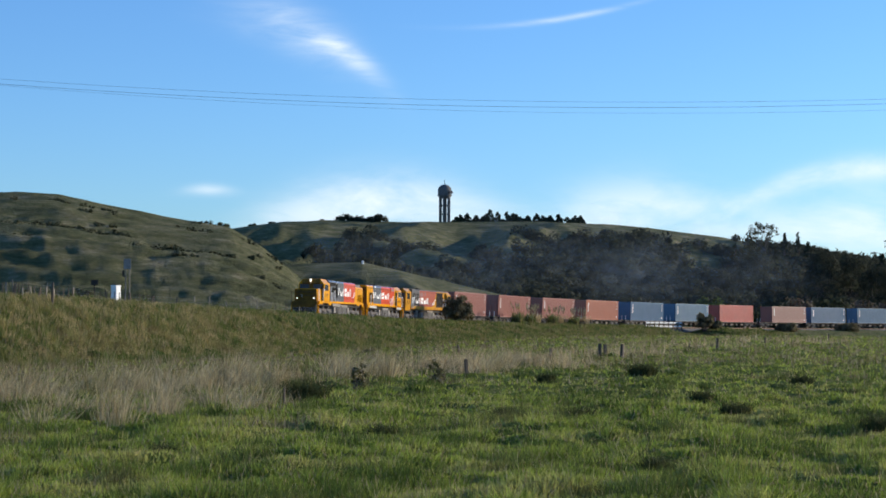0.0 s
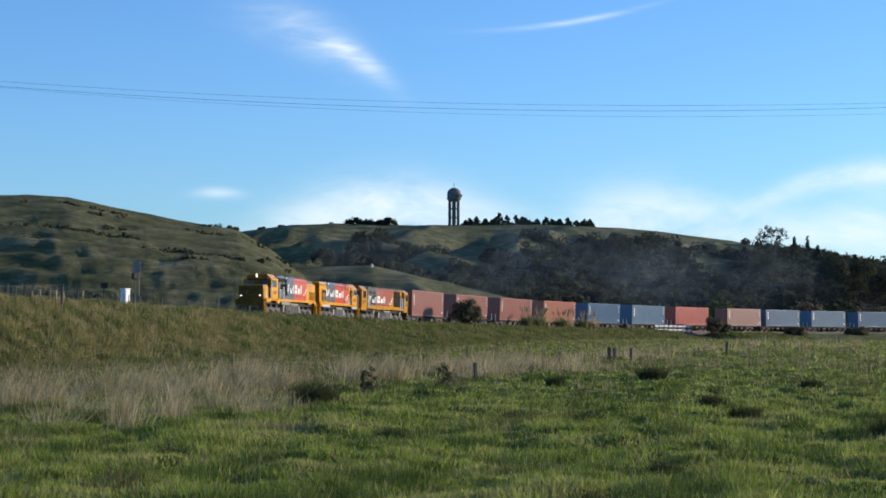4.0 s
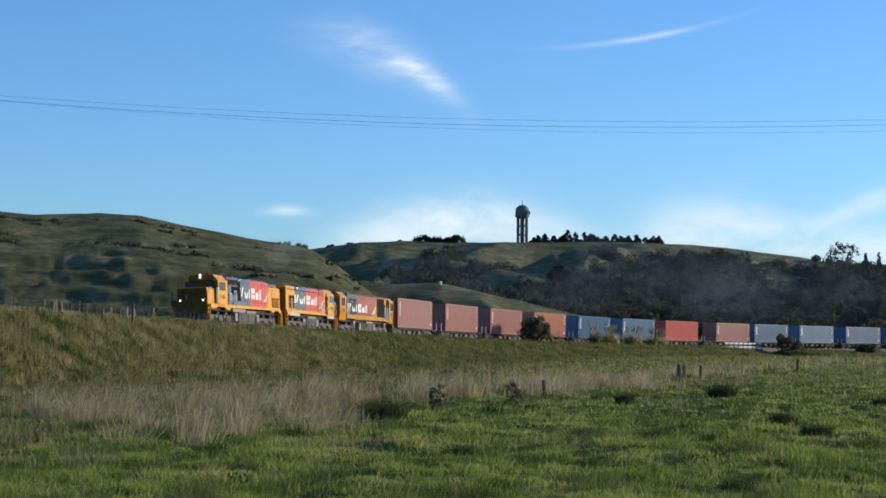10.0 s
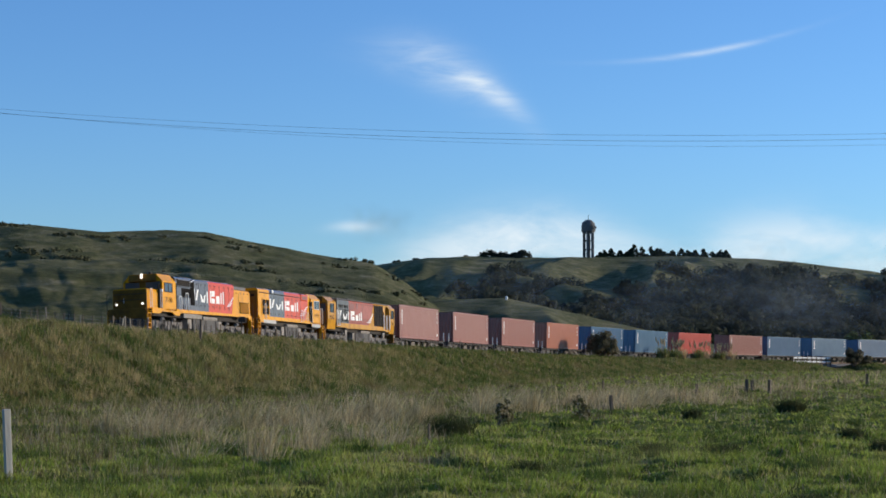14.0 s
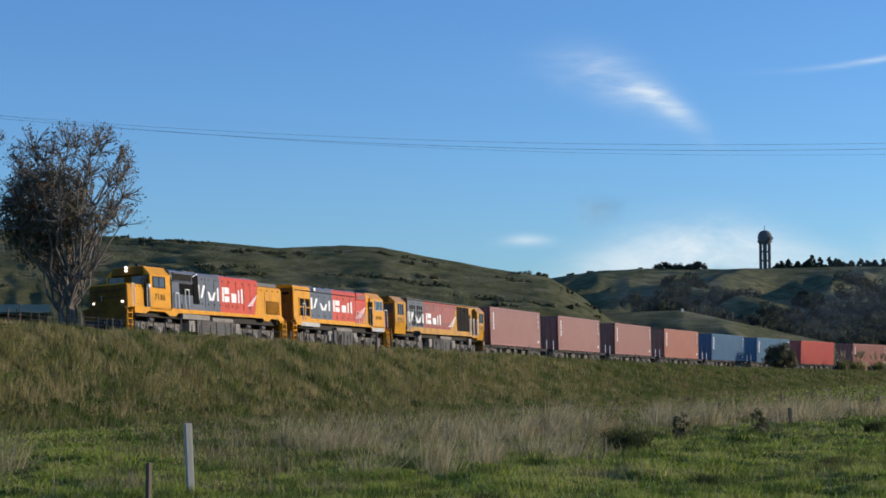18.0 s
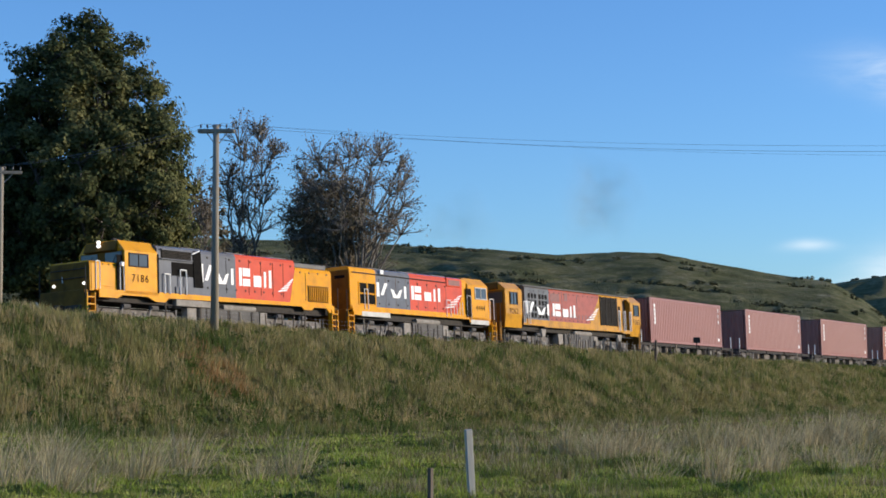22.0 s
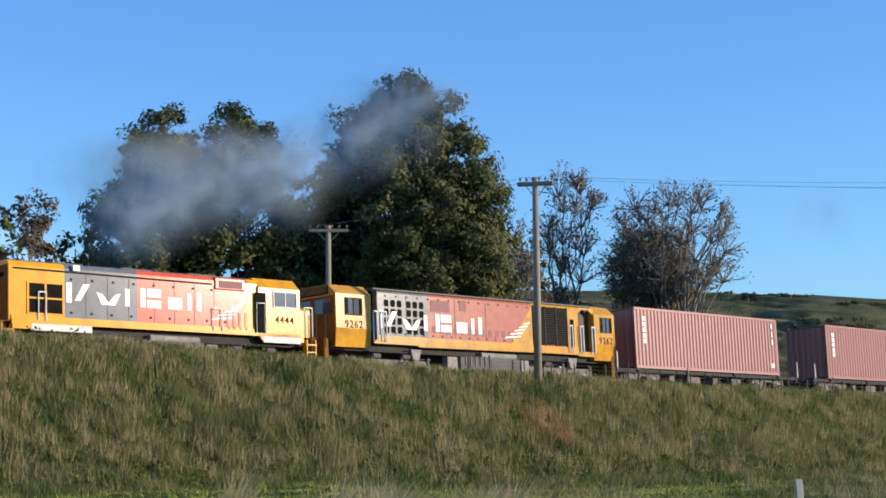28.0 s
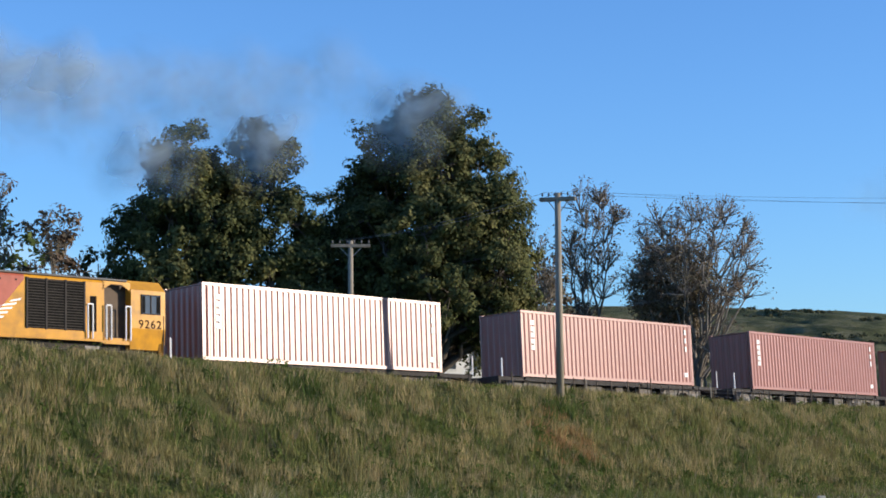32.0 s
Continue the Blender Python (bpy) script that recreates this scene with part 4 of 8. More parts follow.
def loco_lead(label):
    """The leading locomotive: short nose, cab, long grey, red and yellow hood."""
    t = empty("locomotive", Matrix(), label, "locomotive", "locomotives of the train")
    ws = underframe(t, 16.9, ([6.75, 5.05, 3.35], [-3.3, -5.0, -6.7]), (1.4, -2.6),
                    [(7.6, 1.28), (6.55, 1.28), (6.25, 1.42), (4.75, 1.42), (4.3, 1.24), (3.7, 1.24), (3.45, 1.42), (-4.5, 1.5), (-5.6, 1.5), (-5.8, 1.36), (-6.35, 1.36), (-6.55, 1.5), (-7.5, 1.5), (-7.7, 1.3), (-8.1, 1.3)])
    nose = part("nose", hood(bmesh.new(), 6.1, 7.95, 1.12, 1.55, 2.78, 0.12), M["yellow"], t, "short yellow nose")
    # nose and cab fronts take the yellow that has shade painted in
    part("nose_front", box(bmesh.new(), 7.95, 7.975, -1.1, 1.1, 1.57, 2.72, 0.01), M["shadedyellow"], t, "yellow front of the nose, shade in its colour")
    d = part("nose_door", box(bmesh.new(), 7.975, 7.995, -0.95, -0.3, 1.62, 2.6, 0.006), M["shadedyellow"], t, "yellow door in the nose, shade in its colour")
    part("handle", rod(bmesh.new(), (8.01, -0.38, 1.95), (8.01, -0.38, 2.2), 0.015, n=6), M["white"], d)
    for z in (2.1, 2.45):
        part("nose_rail", rod(bmesh.new(), (8.04, -1.0, z), (8.04, 1.0, z), 0.018, n=6), M["frame"], t)
    part("nose_hatch", box(bmesh.new(), 6.7, 7.35, 1.12, 1.135, 1.75, 2.6, 0.01), M["yellow"], nose, "hinged hatch in the side of the nose")
    bolts(t, 7.6, 6.5, 2.66, 1.12, 4, 0.025)
    part("cowcatcher", prism(bmesh.new(), [(8.35, 0.3), (8.5, 0.35), (8.42, 0.95), (8.3, 0.95)], -1.1, 1.1), M["frame"], t, "dark plate below the end beam")
    part("cab", cab_shell(bmesh.new(), 4.12, 6.1, 1.30, 1.5, 3.3, 3.76), M["yellow"], t, "yellow driving cab with a sloping roof edge")
    part("cab_front", box(bmesh.new(), 6.1, 6.115, -1.22, 1.22, 2.7, 3.3, 0.004), M["shadedyellow"], t, "yellow front of the cab, shade in its colour")
    part("cab_brow", prism(bmesh.new(), [(6.1, 3.3), (6.28, 3.34), (6.1, 3.74)], -0.9, 0.9), M["shadedyellow"], t, "yellow brow over the windscreens, shade in its colour")
    for y in (-0.68, 0.68):
        w = part("windscreen", box(bmesh.new(), 6.112, 6.14, y - 0.46, y + 0.46, 2.82, 3.26, 0.01), M["glass"], t, "dark windscreen")
        part("wiper", rod(bmesh.new(), (6.15, y, 2.82), (6.15, y + 0.18, 3.14), 0.012, n=5), M["frame"], w)
    window(t, 4.75, 5.82, 2.68, 3.16, 1.30)
    # flat dark plate in place of the doorway's shade
    quad(t, "door_recess", 6.08, 6.42, 1.62, 3.1, 1.16, M["dark"], "dark doorway at the cab's front corner")
    part("mirror", box(bmesh.new(), 6.25, 6.4, 1.3, 1.42, 2.6, 2.78, 0.02), M["white"], t, "white mirror beside the cab")
    quad(t, "cab_joint", 4.06, 4.16, 1.6, 3.25, 1.302, M["dark"])
    for name, a, b, m, top in (("hood", 4.1, -1.0, "grey", 3.68), ("hood", -1.0, -5.2, "red", 3.68), ("hood", -5.2, -7.98, "yellow", 3.36)):
        part(name, hood(bmesh.new(), a, b, 1.24, 1.6, top, 0.2), M[m], t, f"{m} painted engine hood")
    plate(t, "hood_wedge", [(-5.24, 1.62), (-4.8, 1.62), (-5.24, 3.3)], 1.242, M["yellow"], "yellow slanted end of the painted side", 0.004)
    roof_gear(t, 3.9, -5.1, 3.66)
    roof_gear(t, -5.35, -7.8, 3.44)
    part("radiator_roof", box(bmesh.new(), -5.3, -7.9, -1.0, 1.0, 3.34, 3.58, 0.05), M["roof"], t, "dark radiator on the roof")
    for x in (1.0, 0.0):
        part("exhaust", rod(bmesh.new(), (x, 0, 3.6), (x, 0, 3.92), 0.2, n=12), M["frame"], t)
    # air intake under a raised lid, the dark opening and its hinged side
    grille(t, 3.86, 1.95, 3.14, 3.46, 1.24, 5)
    part("intake_lip", box(bmesh.new(), 1.9, 3.92, 1.22, 1.36, 3.46, 3.52, 0.015), M["grey"], t, "grey lip over the air intake")
    part("intake_sill", box(bmesh.new(), 1.9, 3.92, 1.22, 1.34, 3.07, 3.12, 0.012), M["grey"], t)
    quad(t, "side_opening", 3.2, 1.8, 2.42, 3.0, 1.242, M["dark"], "dark opening in the grey hood")
    plate(t, "open_door", [(1.85, 3.55), (1.38, 3.6), (1.22, 1.98), (1.8, 1.98)], 1.25, M["dark"], "black side of an open door", 0.03)
    part("door_stay", rod(bmesh.new(), (1.95, 1.3, 3.4), (1.5, 1.34, 3.58), 0.03, n=6), M["white"], t)
    rail_loop(t, 3.72, 1.33, 1.62, 2.45, 0.32, 0.03)
    rail_loop(t, 2.75, 1.33, 1.62, 2.68, 0.38, 0.03)
    part("side_locker", box(bmesh.new(), 2.2, 3.0, 1.24, 1.30, 1.66, 1.95, 0.02), M["grey"], t, "grey locker on the walkway")
    # hood doors
    for k, x in enumerate((0.55, -0.35, -1.9, -2.75, -3.6, -4.35)):
        quad(t, "door_joint", x - 0.014, x + 0.014, 1.85, 3.42, 1.243, M["dark"], depth=0.004)
    bolts(t, 0.9, -4.9, 3.34, 1.24, 9)
    bolts(t, 0.9, -4.2, 2.02, 1.24, 9)
    quad(t, "stripe", 4.06, -8.0, 1.60, 1.66, 1.26, M["yellow"], "yellow stripe along the foot of the hood", 0.02)
    grille(t, -6.15, -7.75, 1.76, 2.52, 1.24, 11, "yellow", "dark", True, "radiator grille of upright yellow slats")
    bolts(t, -5.6, -7.6, 3.1, 1.24, 4)
    quad(t, "door_joint", -5.99, -6.02, 1.8, 3.1, 1.243, M["dark"], depth=0.004)
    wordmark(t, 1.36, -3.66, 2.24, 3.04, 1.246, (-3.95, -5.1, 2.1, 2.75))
    digits(t, "7186", 5.2, 1.304, 2.02, 0.44, M["number"])
    for x in (7.75, 6.35):
        rail_loop(t, x, 1.27, 1.6, 2.75, 0.22)
    part("battery_box", box(bmesh.new(), 2.95, 0.2, 1.0, 1.26, 1.14, 1.42, 0.02), M["axle"], t, "pale battery box below the walkway")
    for z in (3.56, 3.72):
        lamp(t, 6.28, 0.0, z, 0.07)
    for y in (-0.85, 0.85):
        lamp(t, 8.0, y, 1.85, 0.065)
    part("horn", rod(bmesh.new(), (5.3, 0.3, 3.86), (5.75, 0.3, 3.86), 0.03, 0.08, n=10), M["frame"], t)
    return t, ws


def loco_second(label):
    """The middle locomotive, its long hood leading and its cab behind."""
    t = empty("locomotive", Matrix(), label, "locomotive", "locomotives of the train")
    ws = underframe(t, 14.1, ([5.6, 4.0, 2.4], [-2.4, -4.0, -5.6]), (1.1, -1.65),
                    [(6.5, 1.3), (5.75, 1.3), (5.6, 1.5), (-4.2, 1.5), (-4.3, 1.34), (-6.35, 1.32)])
    for s in (-1, 1):
        part("skirt_panel", box(bmesh.new(), 5.75, 3.3, s * 1.28 - 0.03, s * 1.28 + 0.03, 1.26, 1.5, 0.01), M["bare"], t, "bare scuffed metal panel below the stripe")
        part("skirt_panel", box(bmesh.new(), -4.35, -6.2, s * 1.28 - 0.03, s * 1.28 + 0.03, 1.26, 1.5, 0.01), M["bare"], t)
    for a, b, m in ((6.58, 4.37, "yellow"), (4.37, 1.32, "grey"), (1.32, -3.7, "red"), (-3.7, -4.15, "yellow")):
        part("hood", hood(bmesh.new(), a, b, 1.22, 1.55, 3.68, 0.2), M[m], t, f"{m} painted engine hood")
    part("end_face", box(bmesh.new(), 6.58, 6.6, -1.15, 1.15, 1.6, 3.5, 0.006), M["shadedyellow"], t, "yellow end of the long hood, shade in its colour")
    part("end_vent", box(bmesh.new(), 6.6, 6.62, 0.35, 0.95, 3.1, 3.25, 0.006), M["dark"], t)
    plate(t, "hood_wedge", [(-3.72, 1.6), (-3.1, 1.6), (-3.72, 2.9)], 1.222, M["yellow"], "yellow slanted end of the painted side", 0.004)
    part("cab", cab_shell(bmesh.new(), -4.15, -6.18, 1.30, 1.5, 3.36, 3.76), M["yellow"], t, "yellow driving cab with a sloping roof edge")
    part("cab_front", box(bmesh.new(), -6.18, -6.2, -1.2, 1.2, 2.75, 3.34, 0.004), M["shadedyellow"], t, "yellow end of the cab, shade in its colour")
    for y in (-0.68, 0.68):
        part("windscreen", box(bmesh.new(), -6.2, -6.22, y - 0.44, y + 0.44, 2.85, 3.26, 0.006), M["glass"], t, "dark windscreen")
    part("nose", hood(bmesh.new(), -6.18, -6.85, 1.08, 1.55, 2.72, 0.12), M["yellow"], t, "short yellow nose")
    roof_gear(t, 6.3, -4.0, 3.66)
    for x in (1.0, -0.2):
        part("exhaust", rod(bmesh.new(), (x, 0, 3.6), (x, 0, 3.92), 0.2, n=12), M["frame"], t)
    window(t, -4.9, -5.98, 2.66, 3.2, 1.30, mat="bare")
    # doorway drawn as a flat plate, its shade given by the dark colour
    quad(t, "door_recess", -3.98, -4.5, 1.62, 3.15, 1.302, M["dark"], "dark doorway at the front of the cab", 0.004)
    # four-paned radiator opening with yellow bars
    quad(t, "radiator", 5.82, 4.45, 1.88, 2.9, 1.222, M["dark"], "dark radiator opening", 0.004)
    for x0, x1, z0, z1 in ((5.88, 5.8, 1.82, 2.96), (5.18, 5.1, 1.88, 2.9), (4.47, 4.39, 1.82, 2.96), (5.82, 4.45, 2.36, 2.42), (5.82, 4.45, 1.82, 1.88), (5.82, 4.45, 2.9, 2.96)):
        quad(t, "radiator_bar", x0, x1, z0, z1, 1.228, M["yellow"], depth=0.02)
    part("intake", box(bmesh.new(), -2.12, -3.55, 1.0, 1.27, 3.15, 3.62, 0.05), M["red"], t, "red air intake box")
    quad(t, "intake_mesh", -2.3, -3.4, 3.22, 3.5, 1.272, M["darkred"], "dark mesh in the intake box", 0.006)
    quad(t, "stripe", 6.5, -4.15, 1.56, 1.76, 1.24, M["yellow"], "yellow stripe along the foot of the hood", 0.02)
    part("pipe", rod(bmesh.new(), (6.4, 1.27, 3.38), (-2.0, 1.27, 3.34), 0.025, n=6), M["frame"], t, "dark conduit along the hood")
    part("valve", box(bmesh.new(), 3.8, 4.1, 1.24, 1.34, 3.4, 3.62, 0.03), M["white"], t, "white valve on the hood")
    for k, x in enumerate((3.5, 2.6, 1.7, 0.6, -0.3, -1.2, -2.1)):
        quad(t, "door_joint", x - 0.012, x + 0.012, 1.8, 3.3, 1.223, M["joint"], depth=0.003)
    bolts(t, 4.1, -2.0, 3.12, 1.22, 8)
    bolts(t, 4.1, -2.6, 1.95, 1.22, 9)
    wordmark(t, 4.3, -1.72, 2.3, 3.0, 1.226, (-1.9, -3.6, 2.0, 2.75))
    digits(t, "4444", -5.4, 1.304, 2.02, 0.4, M["number"])
    for x, z1 in ((5.45, 2.6), (-2.02, 2.42), (-4.05, 2.75), (-6.4, 2.7)):
        rail_loop(t, x, 1.29, 1.58, z1, 0.4 if x < 0 else 0.3)
    for k in range(4):
        part("handrail", rod(bmesh.new(), (-2.75 - 0.28 * k, 1.29, 1.7), (-2.75 - 0.28 * k, 1.29, 2.35), 0.018, n=6), M["white"], t)
    return t, ws


def loco_third(label):
    """The rear locomotive, with a cab at both ends."""
    t = empty("locomotive", Matrix(), label, "locomotive", "locomotives of the train")
    ws = underframe(t, 18.0, ([6.9, 5.25, 3.6], [-3.6, -5.25, -6.9]), (1.2, -2.5),
                    [(6.3, 1.46), (3.9, 1.46), (3.7, 1.4), (-4.4, 1.46), (-6.3, 1.46), (-6.5, 1.4), (-7.5, 1.4)], "dullyellow", 1.62, 1.29, stairs=False)
    for f, inn, out in ((1, 6.45, 8.35), (-1, -7.55, -9.0)):
        bm = cab_shell(bmesh.new(), inn, out, 1.31, 1.26, 3.38, 3.76, 0.09)
        part("cab", bm, M["dullyellow"], t, "weathered yellow driving cab tapering to its foot")
        part("cab_front", box(bmesh.new(), out, out + 0.02 * f, -1.2, 1.2, 1.3, 3.3, 0.006), M["shadedyellow"], t, "yellow end of the cab, shade in its colour")
        part("cab_brow", prism(bmesh.new(), [(out, 3.36), (out + 0.16 * f, 3.4), (out, 3.74)], -0.88, 0.88), M["shadedyellow"], t)
        for y in (-0.62, 0.62):
            part("windscreen", box(bmesh.new(), out + 0.02 * f, out + 0.04 * f, y - 0.5, y + 0.5, 2.6, 3.2, 0.01), M["glass"], t, "dark windscreen")
        a, b = (6.98, 7.84) if f > 0 else (-8.75, -8.0)
        w = window(t, a, b, 2.56, 3.2, 1.31, True, 0.03)
        for x in (a + 0.06, b - 0.06):
            part("rubber_seal", box(bmesh.new(), x - 0.07, x + 0.07, 1.3, 1.335, 2.58, 3.18), M["dark"], w)
        digits(t, "9262", 7.4 if f > 0 else -8.35, 1.314, 2.03, 0.42, M["number"])
    for a, b, m in ((6.05, 3.15, "grey"), (3.15, -3.3, "red"), (-3.3, -6.4, "yellow")):
        part("body", hood(bmesh.new(), a, b, 1.27, 1.58, 3.66, 0.12), M["dull" + m], t, f"weathered {m} painted body side")
    plate(t, "body_wedge", [(-3.34, 1.62), (-1.75, 1.62), (-3.34, 3.5)], 1.272, M["dullyellow"], "yellow slanted end of the painted side", 0.004)
    # recessed doorways at both ends, the shade inside put into their rear walls' colour
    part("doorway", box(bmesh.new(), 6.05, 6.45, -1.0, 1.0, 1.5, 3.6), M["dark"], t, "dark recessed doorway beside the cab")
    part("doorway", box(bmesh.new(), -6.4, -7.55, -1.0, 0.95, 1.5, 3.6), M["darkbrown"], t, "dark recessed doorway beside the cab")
    part("door_post", box(bmesh.new(), -6.4, -6.47, 1.0, 1.27, 1.5, 3.6), M["dullyellow"], t)
    part("door_arch", prism(bmesh.new(), [(-6.4, 3.62), (-6.4, 3.3), (-6.75, 3.52), (-7.2, 3.52), (-7.55, 3.3), (-7.55, 3.62)], 1.22, 1.27), M["dullyellow"], t, "yellow arch over the doorway")
    part("roof_edge", box(bmesh.new(), 6.3, -7.4, 1.12, 1.3, 3.64, 3.71, 0.015), M["roof"], t, "sooty gutter along the roof")
    roof_gear(t, 6.2, -7.3, 3.7)
    part("exhaust", rod(bmesh.new(), (0.4, 0, 3.6), (0.4, 0, 3.95), 0.25, n=12), M["frame"], t)
    # rounded filter openings in two blocks of three, four rows
    for i in range(6):
        for k in range(4):
            x, z = 5.55 - i * 0.37 - (0.16 if i > 2 else 0), 2.05 + k * 0.36
            o = [(x - 0.13, z - 0.08), (x - 0.09, z - 0.14), (x + 0.09, z - 0.14), (x + 0.13, z - 0.08), (x + 0.13, z + 0.08), (x + 0.09, z + 0.14), (x - 0.09, z + 0.14), (x - 0.13, z + 0.08)]
            plate(t, "filter_opening", o, 1.272, M["dark"], depth=0.006)
    quad(t, "intake_panel", 3.0, 1.88, 2.92, 3.4, 1.272, M["darkred"], "dark red intake panel", 0.01)
    quad(t, "intake_panel", 1.27, 0.85, 3.04, 3.48, 1.272, M["darkred"], "dark red intake panel", 0.01)
    # a lower row of small openings along the red side
    for k in range(13):
        x = 2.85 - k * 0.43
        if x < -2.6:
            break
        plate(t, "filter_opening", [(x - 0.1, 2.02), (x + 0.1, 2.02), (x + 0.1, 2.26), (x + 0.05, 2.32), (x - 0.05, 2.32), (x - 0.1, 2.26)], 1.272, M["darkred"], depth=0.006)
    for x in (4.42, 1.55, -0.35):
        quad(t, "door_joint", x - 0.02, x + 0.02, 1.85, 3.5, 1.272, M["joint"], depth=0.004)
    g = grille(t, -3.4, -5.65, 1.8, 3.52, 1.276, 18, "frame", "dark")
    for x in (-3.4, -4.15, -4.9, -5.65):
        part("grille_bar", box(bmesh.new(), x - 0.03, x + 0.03, 1.27, 1.33, 1.78, 3.54), M["frame"], g)
    quad(t, "door_slot", -5.9, -6.15, 1.8, 3.05, 1.272, M["dark"], "dark slot beside the doorway")
    quad(t, "stripe", 6.05, -6.4, 1.5, 1.8, 1.28, M["dullyellow"], "yellow stripe along the foot of the body", 0.02)
    bolts(t, 5.6, -3.0, 3.42, 1.27, 15, 0.028)
    bolts(t, 5.6, -2.0, 1.9, 1.27, 15, 0.028)
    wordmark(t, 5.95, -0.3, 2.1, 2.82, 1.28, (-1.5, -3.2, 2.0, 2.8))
    for x in (6.38, 5.85, -5.75, -6.5, -7.3):
        rail_loop(t, x, 1.37, 1.55, 2.75, 0.2, 0.028)
    for k in range(6):
        part("brake_lever", rod(bmesh.new(), (0.9 - 0.3 * k, 1.2, 0.75), (0.9 - 0.3 * k, 1.2, 1.16), 0.03, n=6), M["axle"], t)
    for x in (3.9, -6.0):
        part("jacking_pad", prism(bmesh.new(), [(x - 0.3, 1.3), (x + 0.3, 1.3), (x + 0.16, 0.85), (x - 0.16, 0.85)], 1.1, 1.25), M["axle"], t, "pale jacking pad on the frame")
    return t, ws


def flat_wagon(label):
    t = empty("flat_wagon", Matrix(), label, "railway wagon", "container wagons of the train")
    for s in (-1, 1):
        bm = bmesh.new()
        prism(bm, [(-7.7, 0.82), (-7.7, 0.98), (7.7, 0.98), (7.7, 0.82)], s * 1.1, s * 1.18)
        part("side_sill", bm, M["frame"], t, "rusty dark side sill")
    bm = bmesh.new()
    for k in range(11):
        x = -7.4 + k * 1.48
        box(bm, x - 0.08, x + 0.08, -1.1, 1.1, 0.78, 0.95)
    box(bm, -7.7, 7.7, -0.2, 0.2, 0.6, 0.9)
    part("deck_frame", bm, M["frame"], t)
    for s in (-1, 1):
        for x, w in ((-2.6, 0.9), (-0.7, 0.5), (1.1, 1.1), (2.9, 0.4)):
            part("brake_box", box(bmesh.new(), x - w / 2, x + w / 2, s * 0.75 - 0.14, s * 0.75 + 0.14, 0.42, 0.78, 0.03), M["bogie"], t)
    for x in (-6.0, -2.0, 2.0, 6.0):
        for s in (-1, 1):
            part("container_pin", box(bmesh.new(), x - 0.12, x + 0.12, s * 1.2 - 0.06, s * 1.2 + 0.06, 0.86, 1.0, 0.01), M["frame"], t)
    for x in (7.7, -7.7):
        part("headstock", box(bmesh.new(), x - 0.08, x + 0.08, -1.2, 1.2, 0.66, 1.0, 0.02), M["frame"], t)
        coupler(t, x)
        rail_loop(t, x - 0.2, 1.15, 0.98, 1.75, 0.02, 0.03)
    ws = bogie(t, [6.2, 4.5], 0.42) + bogie(t, [-4.5, -6.2], 0.42)
    return t, ws


